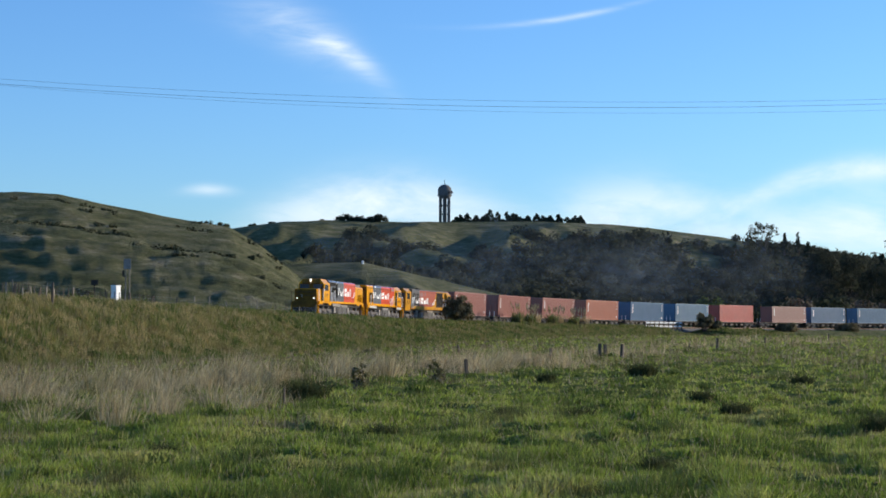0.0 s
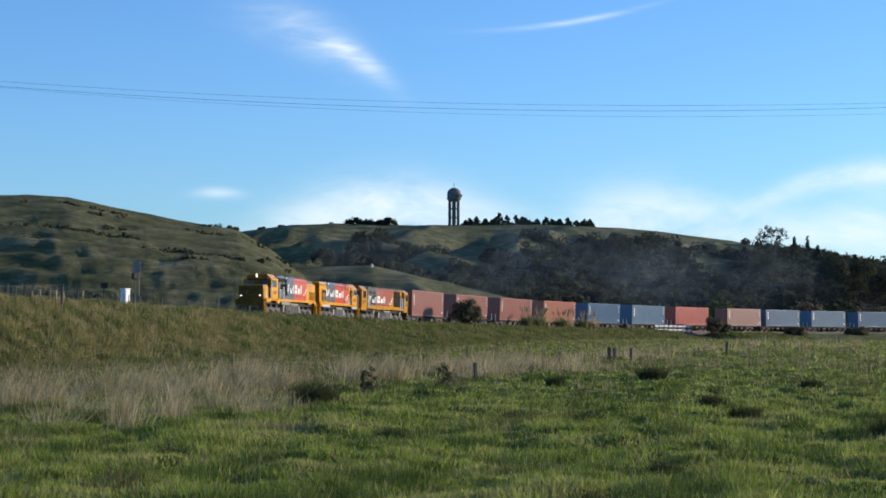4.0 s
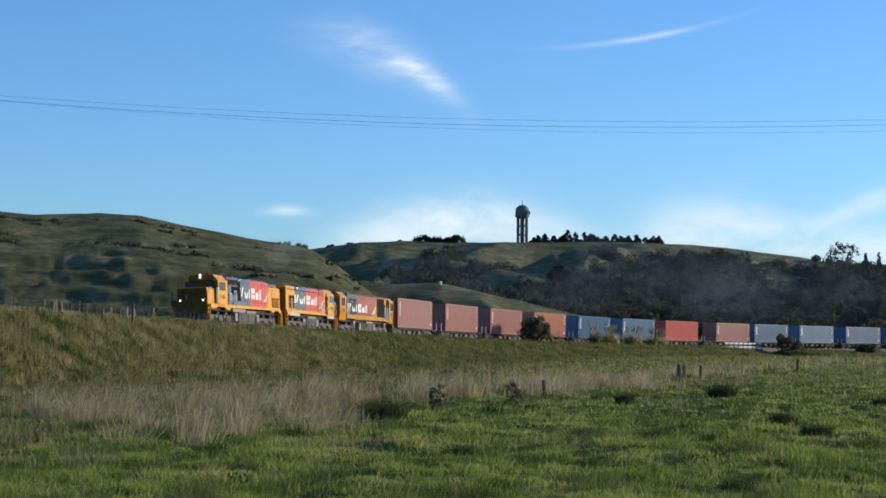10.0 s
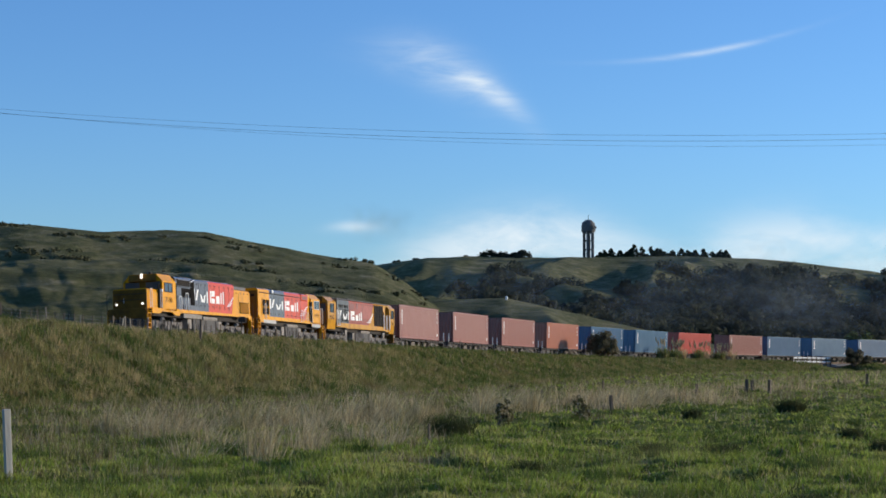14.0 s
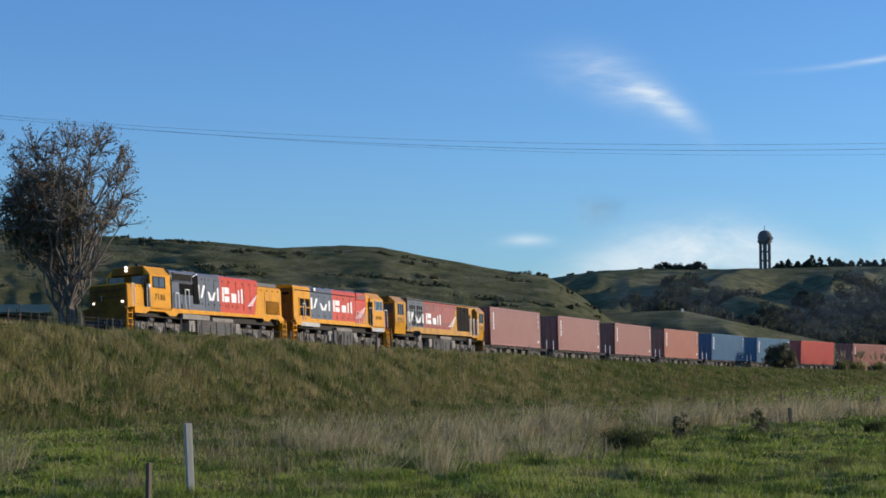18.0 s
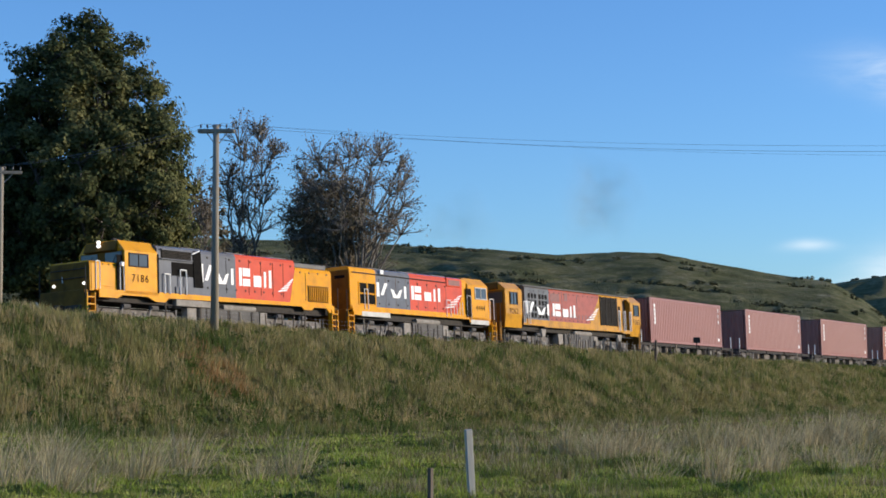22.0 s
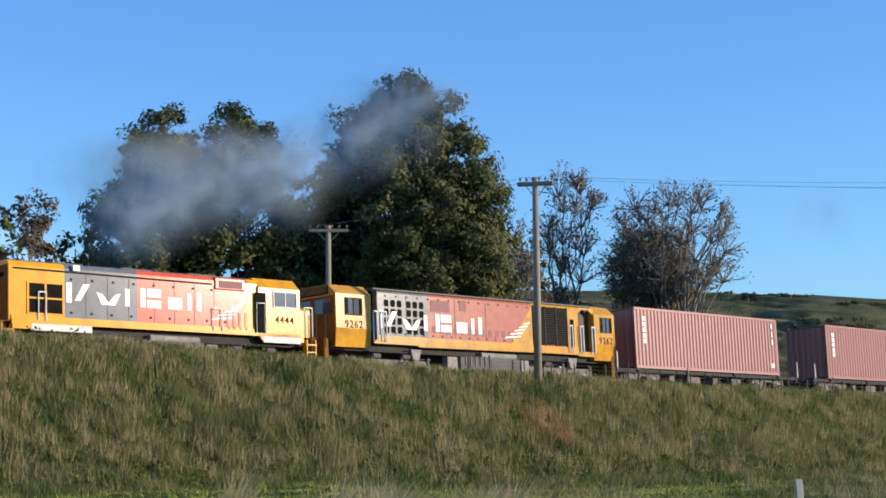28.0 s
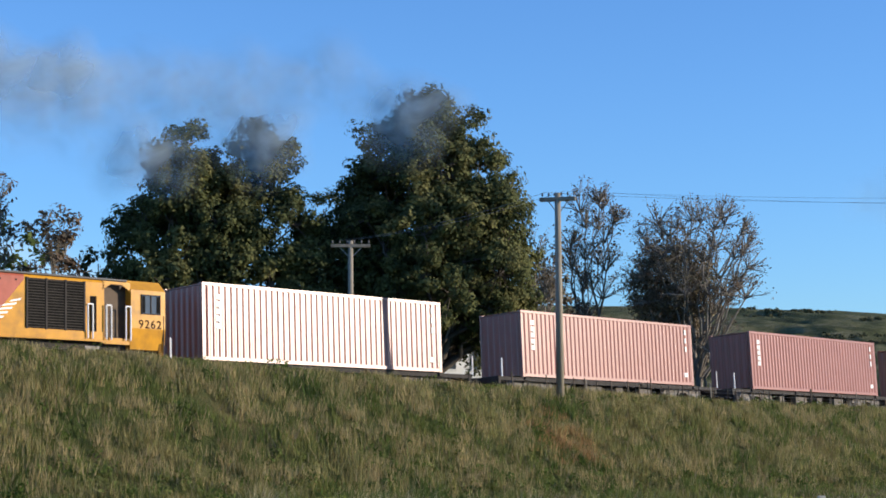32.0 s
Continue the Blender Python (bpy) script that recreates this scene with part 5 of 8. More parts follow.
def container(label, mat, mark, H=2.9):
    """A forty-foot box, its corrugations real. Origin at the middle of its floor; the doors are at the rear."""
    t = empty("shipping_container", Matrix(), label, "shipping container", "containers on the train")
    L, W = 6.095, 1.219
    for s in (-1, 1):
        bm = bmesh.new()
        xs, ys = [], []
        x = -L + 0.16
        k = 0
        step = [0.07, 0.068, 0.072, 0.068]
        off = [0.0, 0.0, 0.036, 0.036]
        while x < L - 0.16:
            xs.append(x)
            ys.append(off[k % 4])
            x += step[k % 4]
            k += 1
        lo = [bm.verts.new((a, s * (W - 0.012 - b), 0.16)) for a, b in zip(xs, ys)]
        hi = [bm.verts.new((a, s * (W - 0.012 - b), H - 0.12)) for a, b in zip(xs, ys)]
        for i in range(len(xs) - 1):
            bm.faces.new((lo[i], lo[i + 1], hi[i + 1], hi[i]) if s < 0 else (lo[i + 1], lo[i], hi[i], hi[i + 1]))
        part("side_wall", bm, mat, t)
        part("top_rail", box(bmesh.new(), -L + 0.16, L - 0.16, s * W - 0.07 * s, s * W, H - 0.12, H, 0.008), mat, t)
        part("bottom_rail", box(bmesh.new(), -L + 0.16, L - 0.16, s * W - 0.07 * s, s * W, 0.02, 0.16, 0.008), mat, t)
        for f in (-1, 1):
            part("corner_post", box(bmesh.new(), f * L - 0.16 * f, f * L, s * W - 0.13 * s, s * W, 0.12, H - 0.12, 0.01), mat, t)
            for z in (0.0, H - 0.12):
                part("corner_casting", box(bmesh.new(), f * L - 0.178 * f, f * L + 0.004 * f, s * W - 0.162 * s, s * W + 0.004 * s, z, z + 0.12, 0.012), mat, t)
    part("roof", box(bmesh.new(), -L + 0.1, L - 0.1, -W + 0.05, W - 0.05, H - 0.06, H - 0.02), mat, t)
    part("floor", box(bmesh.new(), -L + 0.1, L - 0.1, -W + 0.07, W - 0.07, 0.08, 0.16), M["frame"], t)
    bm = bmesh.new()
    y, k = -W + 0.13, 0
    vs = []
    while y < W - 0.12:
        vs.append((y, 0.0 if k % 4 < 2 else 0.045))
        y += 0.085
        k += 1
    lo = [bm.verts.new((L - 0.03 - b, a, 0.1)) for a, b in vs]
    hi = [bm.verts.new((L - 0.03 - b, a, H - 0.1)) for a, b in vs]
    for i in range(len(vs) - 1):
        bm.faces.new((lo[i], lo[i + 1], hi[i + 1], hi[i]))
    part("end_wall", bm, mat, t)
    for s in (-1, 1):
        d = part("door", box(bmesh.new(), -L + 0.01, -L + 0.06, 0.02 * s, s * (W - 0.13), 0.12, H - 0.1, 0.01), mat, t)
        for y in (0.3, 0.85):
            part("lock_rod", rod(bmesh.new(), (-L - 0.02, s * y, 0.1), (-L - 0.02, s * y, H - 0.1), 0.022, n=6), M["steel"], d)
    if mark:
        for k in range(5):
            z = H - 0.62 - k * 0.27
            bm = bmesh.new()
            box(bm, L - 0.85, L - 0.62, W - 0.01, W + 0.004, z, z + 0.2)
            if k % 2:
                box(bm, L - 0.85, L - 0.78, W - 0.01, W + 0.0045, z - 0.05, z)
            part("mark_shape", bm, M["white"], t)
        for k in range(3):
            part("code_bar", box(bmesh.new(), -L + 0.45, -L + 0.55, W - 0.01, W + 0.004, H - 0.5 - k * 0.4, H - 0.25 - k * 0.4), M["white"], t)
        part("label_plate", box(bmesh.new(), -L + 0.45, -L + 0.7, W - 0.01, W + 0.006, 0.4, 0.6), M["white"], t)
    return t


# middle of each thing behind the first container's front end, half its wheelbase
TRAIN = []


def build_train():
    for make, label, mid, half in ((loco_lead, "yellow, grey and red diesel locomotive with a short nose, leading", -43.15, 5.0),
                                   (loco_second, "yellow, grey and red diesel locomotive running cab last", -27.05, 4.0),
                                   (loco_third, "weathered yellow, grey and red diesel locomotive with two cabs", -10.7, 5.25)):
        t, ws = make(label)
        TRAIN.append((t, mid, half, 0.0, ws, 0.46))
    starts = [0.0, 17.06, 34.17, 51.04, 68.15, 85.23, 101.73, 121.05, 135.34, 151.99, 168.81, 185.7, 202.5]
    kinds = ["maroon", "maroon", "maroon", "orange", "blue", "paleblue", "bright", "maroon", "blue", "paleblue", "blue", "blue", "maroon"]
    words = {"maroon": "red-brown", "orange": "faded orange-red", "blue": "blue", "paleblue": "pale grey-blue", "bright": "bright red"}
    first, made, wagon = None, {}, None
    for k, (s, c) in enumerate(zip(starts, kinds)):
        if c in made:
            b = copy_thing(made[c], Matrix())
        else:
            b = made[c] = container(f"{words[c]} corrugated steel shipping container on a flat wagon", M[c], c != "bright")
        ws = []
        if wagon is None:
            wagon, ws = flat_wagon("dark rusty steel flat wagon under a container")
            w = wagon
        else:
            w = copy_thing(wagon, Matrix())
            ws = [o for o in w.children if o.name.startswith("wheelset")]
        mid = 6.1 + 16.88 * k + (0.3 if 0 < k < 7 else 0)
        TRAIN.append((w, mid, 5.35, 0.0, ws if k < 5 else [], 0.42))
        TRAIN.append((b, s + 6.095, 5.35, DECK, [], 0))


build_train()

# where the front of the first container is at each time
RUN_T = [0.0, 9.0, 19.0, 23.0, 28.0, 32.0]
RUN_S = [178.44, 133.18, 80.24, 57.19, 26.53, 0.0]
RUN = np.polyfit(RUN_T, RUN_S, 3)


def motions():
    times = [0.5 * k for k in range(65)]
    for t, mid, half, z, ws, r in TRAIN:
        walk(t, [(q, on_rails(float(np.polyval(RUN, q)) + mid, half) @ pose(0, 0, z)) for q in times])
        if ws:
            turn = [(0.1 * k, -math.degrees((float(np.polyval(RUN, 0.1 * k)) - RUN_S[0]) / r)) for k in range(321)]
            for w in ws:
                x = w.matrix_basis.translation.x
                walk(w, [(q, pose(x, 0, r, 0, a, 0)) for q, a in turn])
    smoke_motion()


# ---- track ----
def track():
    for s0 in range(-100, 400, 50):
        xs = np.arange(s0, s0 + 50.01, 2.5)
        for side in (-1, 1):
            bm = bmesh.new()
            rings = []
            for s in xs:
                m = on_rails(float(s), 1.0)
                rings.append([bm.verts.new(m @ Vector((0, side * 0.56 + dy, dz))) for dy, dz in ((-0.035, 0), (0.035, 0), (0.035, -0.03), (0.01, -0.05), (0.01, -0.11), (0.06, -0.13), (-0.06, -0.13), (-0.01, -0.11), (-0.01, -0.05), (-0.035, -0.03))])
            for a, b in zip(rings, rings[1:]):
                for i in range(10):
                    bm.faces.new((a[i], a[(i + 1) % 10], b[(i + 1) % 10], b[i]))
            bmesh.ops.recalc_face_normals(bm, faces=bm.faces)
            tagged(mesh_object("rail", bm, M["rail"]), "rusty steel rail on timber sleepers", "rail", "rails of the line")
    bm = bmesh.new()
    ring = []
    for s in range(-100, 401, 4):
        m = on_rails(float(s), 1.0)
        ring.append([bm.verts.new(m @ Vector((0, y, z))) for y, z in ((-2.6, -0.75), (-1.7, -0.2), (1.7, -0.2), (2.6, -0.75))])
    for a, b in zip(ring, ring[1:]):
        for i in range(3):
            bm.faces.new((a[i], b[i], b[i + 1], a[i + 1]))
    tagged(mesh_object("ballast", bm, M["ballast"]), "grey ballast bed under the rails", "ballast", kind="structure")


def sleepers():
    bm = box(bmesh.new(), -0.11, 0.11, -1.05, 1.05, -0.29, -0.135, 0.015)
    first = mesh_object("sleeper", bm, M["wood"])
    tagged(first, "weathered timber sleeper under the rails", "sleeper", "sleepers of the line")
    first.matrix_basis = on_rails(-20.0, 1.0)
    for k in range(1, 290):
        copy_thing(first, on_rails(-20.0 + k * 0.72, 1.0))


track()
sleepers()


# ---- poles and wires ----
def pole(x, y, top, arm, turn, label):
    z = height(x, y)
    t = empty("power_pole", pose(x, y, z - 0.6, 0, 0, turn), label, "power pole", "power poles of the line")
    h = top - z + 0.6
    part("post", rod(bmesh.new(), (0, 0, 0), (0, 0, h), 0.17, 0.12, n=12), M["paleWood"], t, smooth=True)
    for k in range(2):
        part("crossarm", box(bmesh.new(), -arm / 2, arm / 2, 0.10 + 0.0 * k - 0.22 * k, 0.2 - 0.22 * k, h - 0.32, h - 0.18, 0.01), M["paleWood"], t)
    for s in (-1, 1):
        part("brace", rod(bmesh.new(), (s * arm * 0.28, 0.15, h - 0.3), (0, 0.15, h - 0.85), 0.02, n=6), M["steel"], t)
    for k in range(6):
        u = (k - 2.5) / 2.5 * (arm / 2 - 0.08)
        bm = bmesh.new()
        rod(bm, (u, 0.15, h - 0.18), (u, 0.15, h - 0.04), 0.012, n=6)
        rod(bm, (u, 0.15, h - 0.08), (u, 0.15, h + 0.04), 0.045, 0.03, n=8)
        part("insulator", bm, M["concrete"], t)
    return t


def wire(a, b, sag, r=0.012, n=40):
    """A hanging wire from a to b."""
    cu = bpy.data.curves.new("power_wire", "CURVE")
    cu.dimensions, cu.bevel_depth, cu.bevel_resolution = "3D", r, 1
    sp = cu.splines.new("POLY")
    sp.points.add(n)
    for i in range(n + 1):
        t = i / n
        p = Vector(a).lerp(Vector(b), t)
        sp.points[i].co = (p.x, p.y, p.z - 4 * sag * t * (1 - t), 1)
    cu.materials.append(M["wire"])
    return tagged(new("power_wire", cu), "thin dark power wire hung between poles", "wire", "wires of the power line")


D1 = 73.3
P1 = Vector((D1 * math.sin(radians(-25.57)), D1 * math.cos(radians(-25.57)), EYE + D1 * math.tan(radians(8.05))))
D2 = 88.0
P2 = Vector((D2 * math.sin(radians(-32.05)), D2 * math.cos(radians(-32.05)), EYE + D2 * math.tan(radians(6.62))))
P3 = Vector((47.0, 66.0, P1.z + 0.3))
pole(P1.x, P1.y, P1.z, 1.45, 15, "weathered grey wooden power pole with a crossarm, beside the line")
pole(P2.x, P2.y, P2.z, 1.9, 32, "weathered grey wooden power pole with a crossarm, behind the line")
pole(P3.x, P3.y, P3.z, 1.35, -8, "weathered grey wooden power pole with a crossarm, in the field")
for off, sg, rad in ((-0.6, 2.55, 0.006), (0.3, 2.35, 0.0045), (0.62, 2.75, 0.0035)):
    wire(P1 + Vector((off, off * 0.15, 0.05)), P3 + Vector((off, -off * 0.15, 0.05)), sg, rad)
for off in (-0.6, 0.3):
    wire(P1 + Vector((off, 0, 0.05)), P2 + Vector((off, 0, 0.05)), 0.25, 0.006)


# ---- the tower on the hill ----
def tower():
    d = 795.0
    x, y = d * math.sin(radians(0.05)), d * math.cos(radians(0.05))
    z = height(x, y)
    t = empty("water_tower", pose(x, y, z - 0.5), "dark weathered water tower with a domed tank on legs", "tower")
    H = 17.5
    for i in range(6):
        a = i * math.tau / 6 + 0.3
        c, s = math.cos(a) * 2.15, math.sin(a) * 2.15
        part("leg", box(bmesh.new(), c - 0.4, c + 0.4, s - 0.4, s + 0.4, 0, 11.2, 0.06), M["concrete"], t)
    for zz in (3.6, 7.4, 10.8):
        bm = bmesh.new()
        rod(bm, (0, 0, zz), (0, 0, zz + 0.5), 2.5, n=18)
        part("ring_beam", bm, M["concrete"], t)
    part("shaft", rod(bmesh.new(), (0, 0, 0), (0, 0, 11), 0.7, n=12), M["concrete"], t)
    bm = bmesh.new()
    rod(bm, (0, 0, 11), (0, 0, 12.0), 2.5, 2.95, n=20)
    rod(bm, (0, 0, 12.0), (0, 0, 14.2), 2.95, n=20)
    for k in range(5):
        a, b = k * 0.3, (k + 1) * 0.3
        rod(bm, (0, 0, 14.2 + 2.6 * math.sin(a)), (0, 0, 14.2 + 2.6 * math.sin(b)), 2.95 * math.cos(a), 2.95 * math.cos(b), n=20)
    part("tank", bm, M["concrete"], t, "dark domed tank")
    part("balcony", rod(bmesh.new(), (0, 0, 11.8), (0, 0, 12.05), 3.2, n=20), M["concrete"], t)
    part("mast", rod(bmesh.new(), (0, 0, 16.5), (0, 0, 18.8), 0.12, n=6), M["frame"], t)
    part("dish", rod(bmesh.new(), (2.6, -1.8, 13.2), (2.8, -2.1, 13.3), 0.9, n=12), M["concrete"], t)


tower()


# ---- trees ----
def tubes(segs, sides=5):
    """Arrays for tapered tubes along the segments."""
    V, F = [], []
    for a, b, r0, r1, lv in segs:
        d = (b - a).normalized()
        u = d.orthogonal().normalized()
        v = d.cross(u)
        k = sides if lv < 3 else 3
        i0 = len(V)
        for p, r in ((a, r0), (b, r1)):
            for j in range(k):
                t = j * math.tau / k
                V.append(p + (u * math.cos(t) + v * math.sin(t)) * r)
        for j in range(k):
            F.append((i0 + j, i0 + (j + 1) % k, i0 + k + (j + 1) % k, i0 + k + j))
    return np.array([tuple(v) for v in V]), np.array(F)


def leaf_cloud(g, centres, radii, per, size, flat=0.8, core=None, spread=0.55):
    """Small leaves scattered in clumps, a kite each, facing roughly outwards from their clump and, where core is given, from the crown's middle."""
    c = np.repeat(np.asarray(centres, float), per, 0)
    r = np.repeat(np.asarray(radii, float), per)
    n = len(c)
    d = g.normal(size=(n, 3))
    d /= np.linalg.norm(d, axis=1)[:, None]
    p = d * (g.uniform(0.2, 1, n) ** 0.5 * r)[:, None]
    p[:, 2] *= flat
    p += c
    out = d + spread * g.normal(size=(n, 3))
    if core is not None:
        q = p - np.asarray(core)
        out += 0.8 * q / (np.linalg.norm(q, axis=1)[:, None] + 1e-6)
    out /= np.linalg.norm(out, axis=1)[:, None]
    u = np.cross(out, g.normal(size=(n, 3)))
    u /= np.linalg.norm(u, axis=1)[:, None] + 1e-9
    w = np.cross(out, u)
    s = (size * g.uniform(0.55, 1.4, n))[:, None]
    v = np.stack([p - u * s * 0.55, p - w * s * 0.32, p + u * s * 0.6, p + w * s * 0.32], 1).reshape(-1, 3)
    f = np.arange(n * 4).reshape(-1, 4)[:, ::-1]
    return v, f


def limb(rng, a, b, r0, r1, level, n=4, wander=0.10):
    """A bent limb from a to b, in tapering pieces."""
    out, p, span = [], a.copy(), (b - a).length
    for i in range(n):
        t = (i + 1) / n
        q = a.lerp(b, t) + (Vector((rng.uniform(-1, 1), rng.uniform(-1, 1), rng.uniform(-0.6, 1))) * span * wander if i < n - 1 else Vector())
        out.append((p, q, r0 + (r1 - r0) * i / n, r0 + (r1 - r0) * t, level))
        p = q
    return out


def tree(name, x, y, z, label, seed, H, W, outline, leaf, bark, lobes, lobe_r, per, size, clump, trunk_r, bole=0.3, tips=9, twigs=True, stems=1, keep=1.0, depth=0.8, extra_leaf=None, rise=0.0):
    """A tree H high and W wide. outline gives its half width (share of W / 2) at shares of its height; lobes fill it,
    each reached by a limb that divides into twigs with clumps of leaves at their ends."""
    rng, g = random.Random(seed), np.random.default_rng(seed)
    segs, ends, dark = [], [], []
    base = [Vector((rng.uniform(-0.5, 0.5) * (stems > 1), rng.uniform(-0.5, 0.5) * (stems > 1), 0)) for _ in range(stems)]
    heads = [Vector((rng.uniform(-0.25, 0.25) * W * (stems > 1), rng.uniform(-0.2, 0.2) * W * (stems > 1), H * (0.86 - 0.12 * rng.random() * (stems > 1)))) for _ in range(stems)]
    trunks = []
    for a, b in zip(base, heads):
        tr = limb(rng, a, b, trunk_r, trunk_r * 0.12, 0, 8, 0.03)
        segs += tr
        trunks.append(tr)
    hs, ws = zip(*outline)
    made, tries = [], 0
    while len(made) < lobes and tries < 8000:
        tries += 1
        t = rng.uniform(hs[0], hs[-1])
        w = float(np.interp(t, hs, ws)) * W / 2
        rad = lobe_r * rng.uniform(0.7, 1.25)
        an = rng.uniform(0, math.tau)
        rr = max(w - rad * 0.75, 0.0) * rng.uniform(0.35, 1.0) ** 0.5
        c = Vector((math.cos(an) * rr, math.sin(an) * rr * depth, min(t * H, H - rad * 0.8)))
        if all((c - d).length > (rad + q) * 0.52 for d, q in made):
            made.append((c, rad))
    for c, rad in made:
        tr = min(trunks, key=lambda q: (Vector((q[-1][1].x, q[-1][1].y)) - Vector((c.x, c.y))).length)
        low = max(bole * H, c.z - 0.9 * math.hypot(c.x, c.y) - 0.18 * H)
        pc = min(tr, key=lambda q: abs(q[1].z - low))
        segs += limb(rng, pc[1].copy(), c, pc[3] * 0.55, 0.035, 1, 4, 0.08)
        for k in range(tips):
            d = Vector((rng.gauss(0, 1), rng.gauss(0, 1), rng.gauss(0.25, 0.9))).normalized()
            if rise:
                d = (d * 0.75 + (c - Vector((0, 0, c.z * 0.45))).normalized() * rise).normalized()
            e = c + d * rad * rng.uniform(0.65, 1.15) * (1 + 0.4 * rise)
            if twigs:
                segs += limb(rng, c.copy(), e, 0.034, 0.012, 2, 3, 0.05)
                for m in range(3 if rise else 2):
                    f = c.lerp(e, rng.uniform(0.3, 0.8))
                    e2 = f + (d + Vector((rng.gauss(0, 1), rng.gauss(0, 1), rng.gauss(0.3, 1))) * (0.4 if rise else 0.6)).normalized() * rad * rng.uniform(0.3, 0.7)
                    segs += limb(rng, f, e2, 0.014, 0.007, 3, 2, 0.04)
                    if rng.random() < keep:
                        ends.append(tuple(e2))
            if rng.random() < keep:
                ends.append(tuple(e))
    t = empty(name, pose(x, y, z, 0, 0, 0), label, "tree")
    for nm, lv in (("trunk", (0, 0)), ("branchwork", (1, 3))):
        v, f = tubes([q for q in segs if lv[0] <= q[4] <= lv[1]], 9 if nm == "trunk" else 5)
        ob = soup(nm, v, f, M[bark])
        ob.parent = t
    if ends:
        v, f = leaf_cloud(g, ends, g.uniform(0.6, 1.3, len(ends)) * clump, per, size, core=(0, 0, H * 0.5))
        ob = soup("crown", v, f, M[leaf])
        ob.parent = t
    if extra_leaf:
        kind, c, sx, sz, n = extra_leaf
        q = g.normal(size=(n, 3))
        q /= np.linalg.norm(q, axis=1)[:, None]
        q *= (g.uniform(0.1, 1, n) ** 0.4)[:, None] * np.array([sx, sx * 0.8, sz])
        v, f = leaf_cloud(g, q + np.array(c), g.uniform(0.3, 0.7, n), 16, size * 1.2, core=c)
        ob = soup("ivy", v, f, M[kind])
        ob.parent = t
    return t


def at(az, d):
    return d * math.sin(radians(az)), d * math.cos(radians(az))


BROAD = [(0.25, 0.72), (0.32, 0.9), (0.42, 1.0), (0.52, 1.0), (0.62, 0.92), (0.71, 0.80), (0.85, 0.56), (0.95, 0.34), (1.0, 0.18)]
SPIRE = [(0.14, 0.75), (0.3, 0.95), (0.5, 1.0), (0.65, 0.95), (0.78, 0.76), (0.9, 0.48), (1.0, 0.2)]
DOME = [(0.3, 0.35), (0.45, 0.7), (0.6, 0.96), (0.75, 1.0), (0.88, 0.85), (0.98, 0.5)]
ROUND = [(0.12, 0.6), (0.3, 0.95), (0.5, 1.0), (0.7, 0.92), (0.85, 0.8), (1.0, 0.45)]
VASE = [(0.18, 0.3), (0.4, 0.6), (0.65, 0.95), (0.85, 1.0), (0.97, 0.75)]


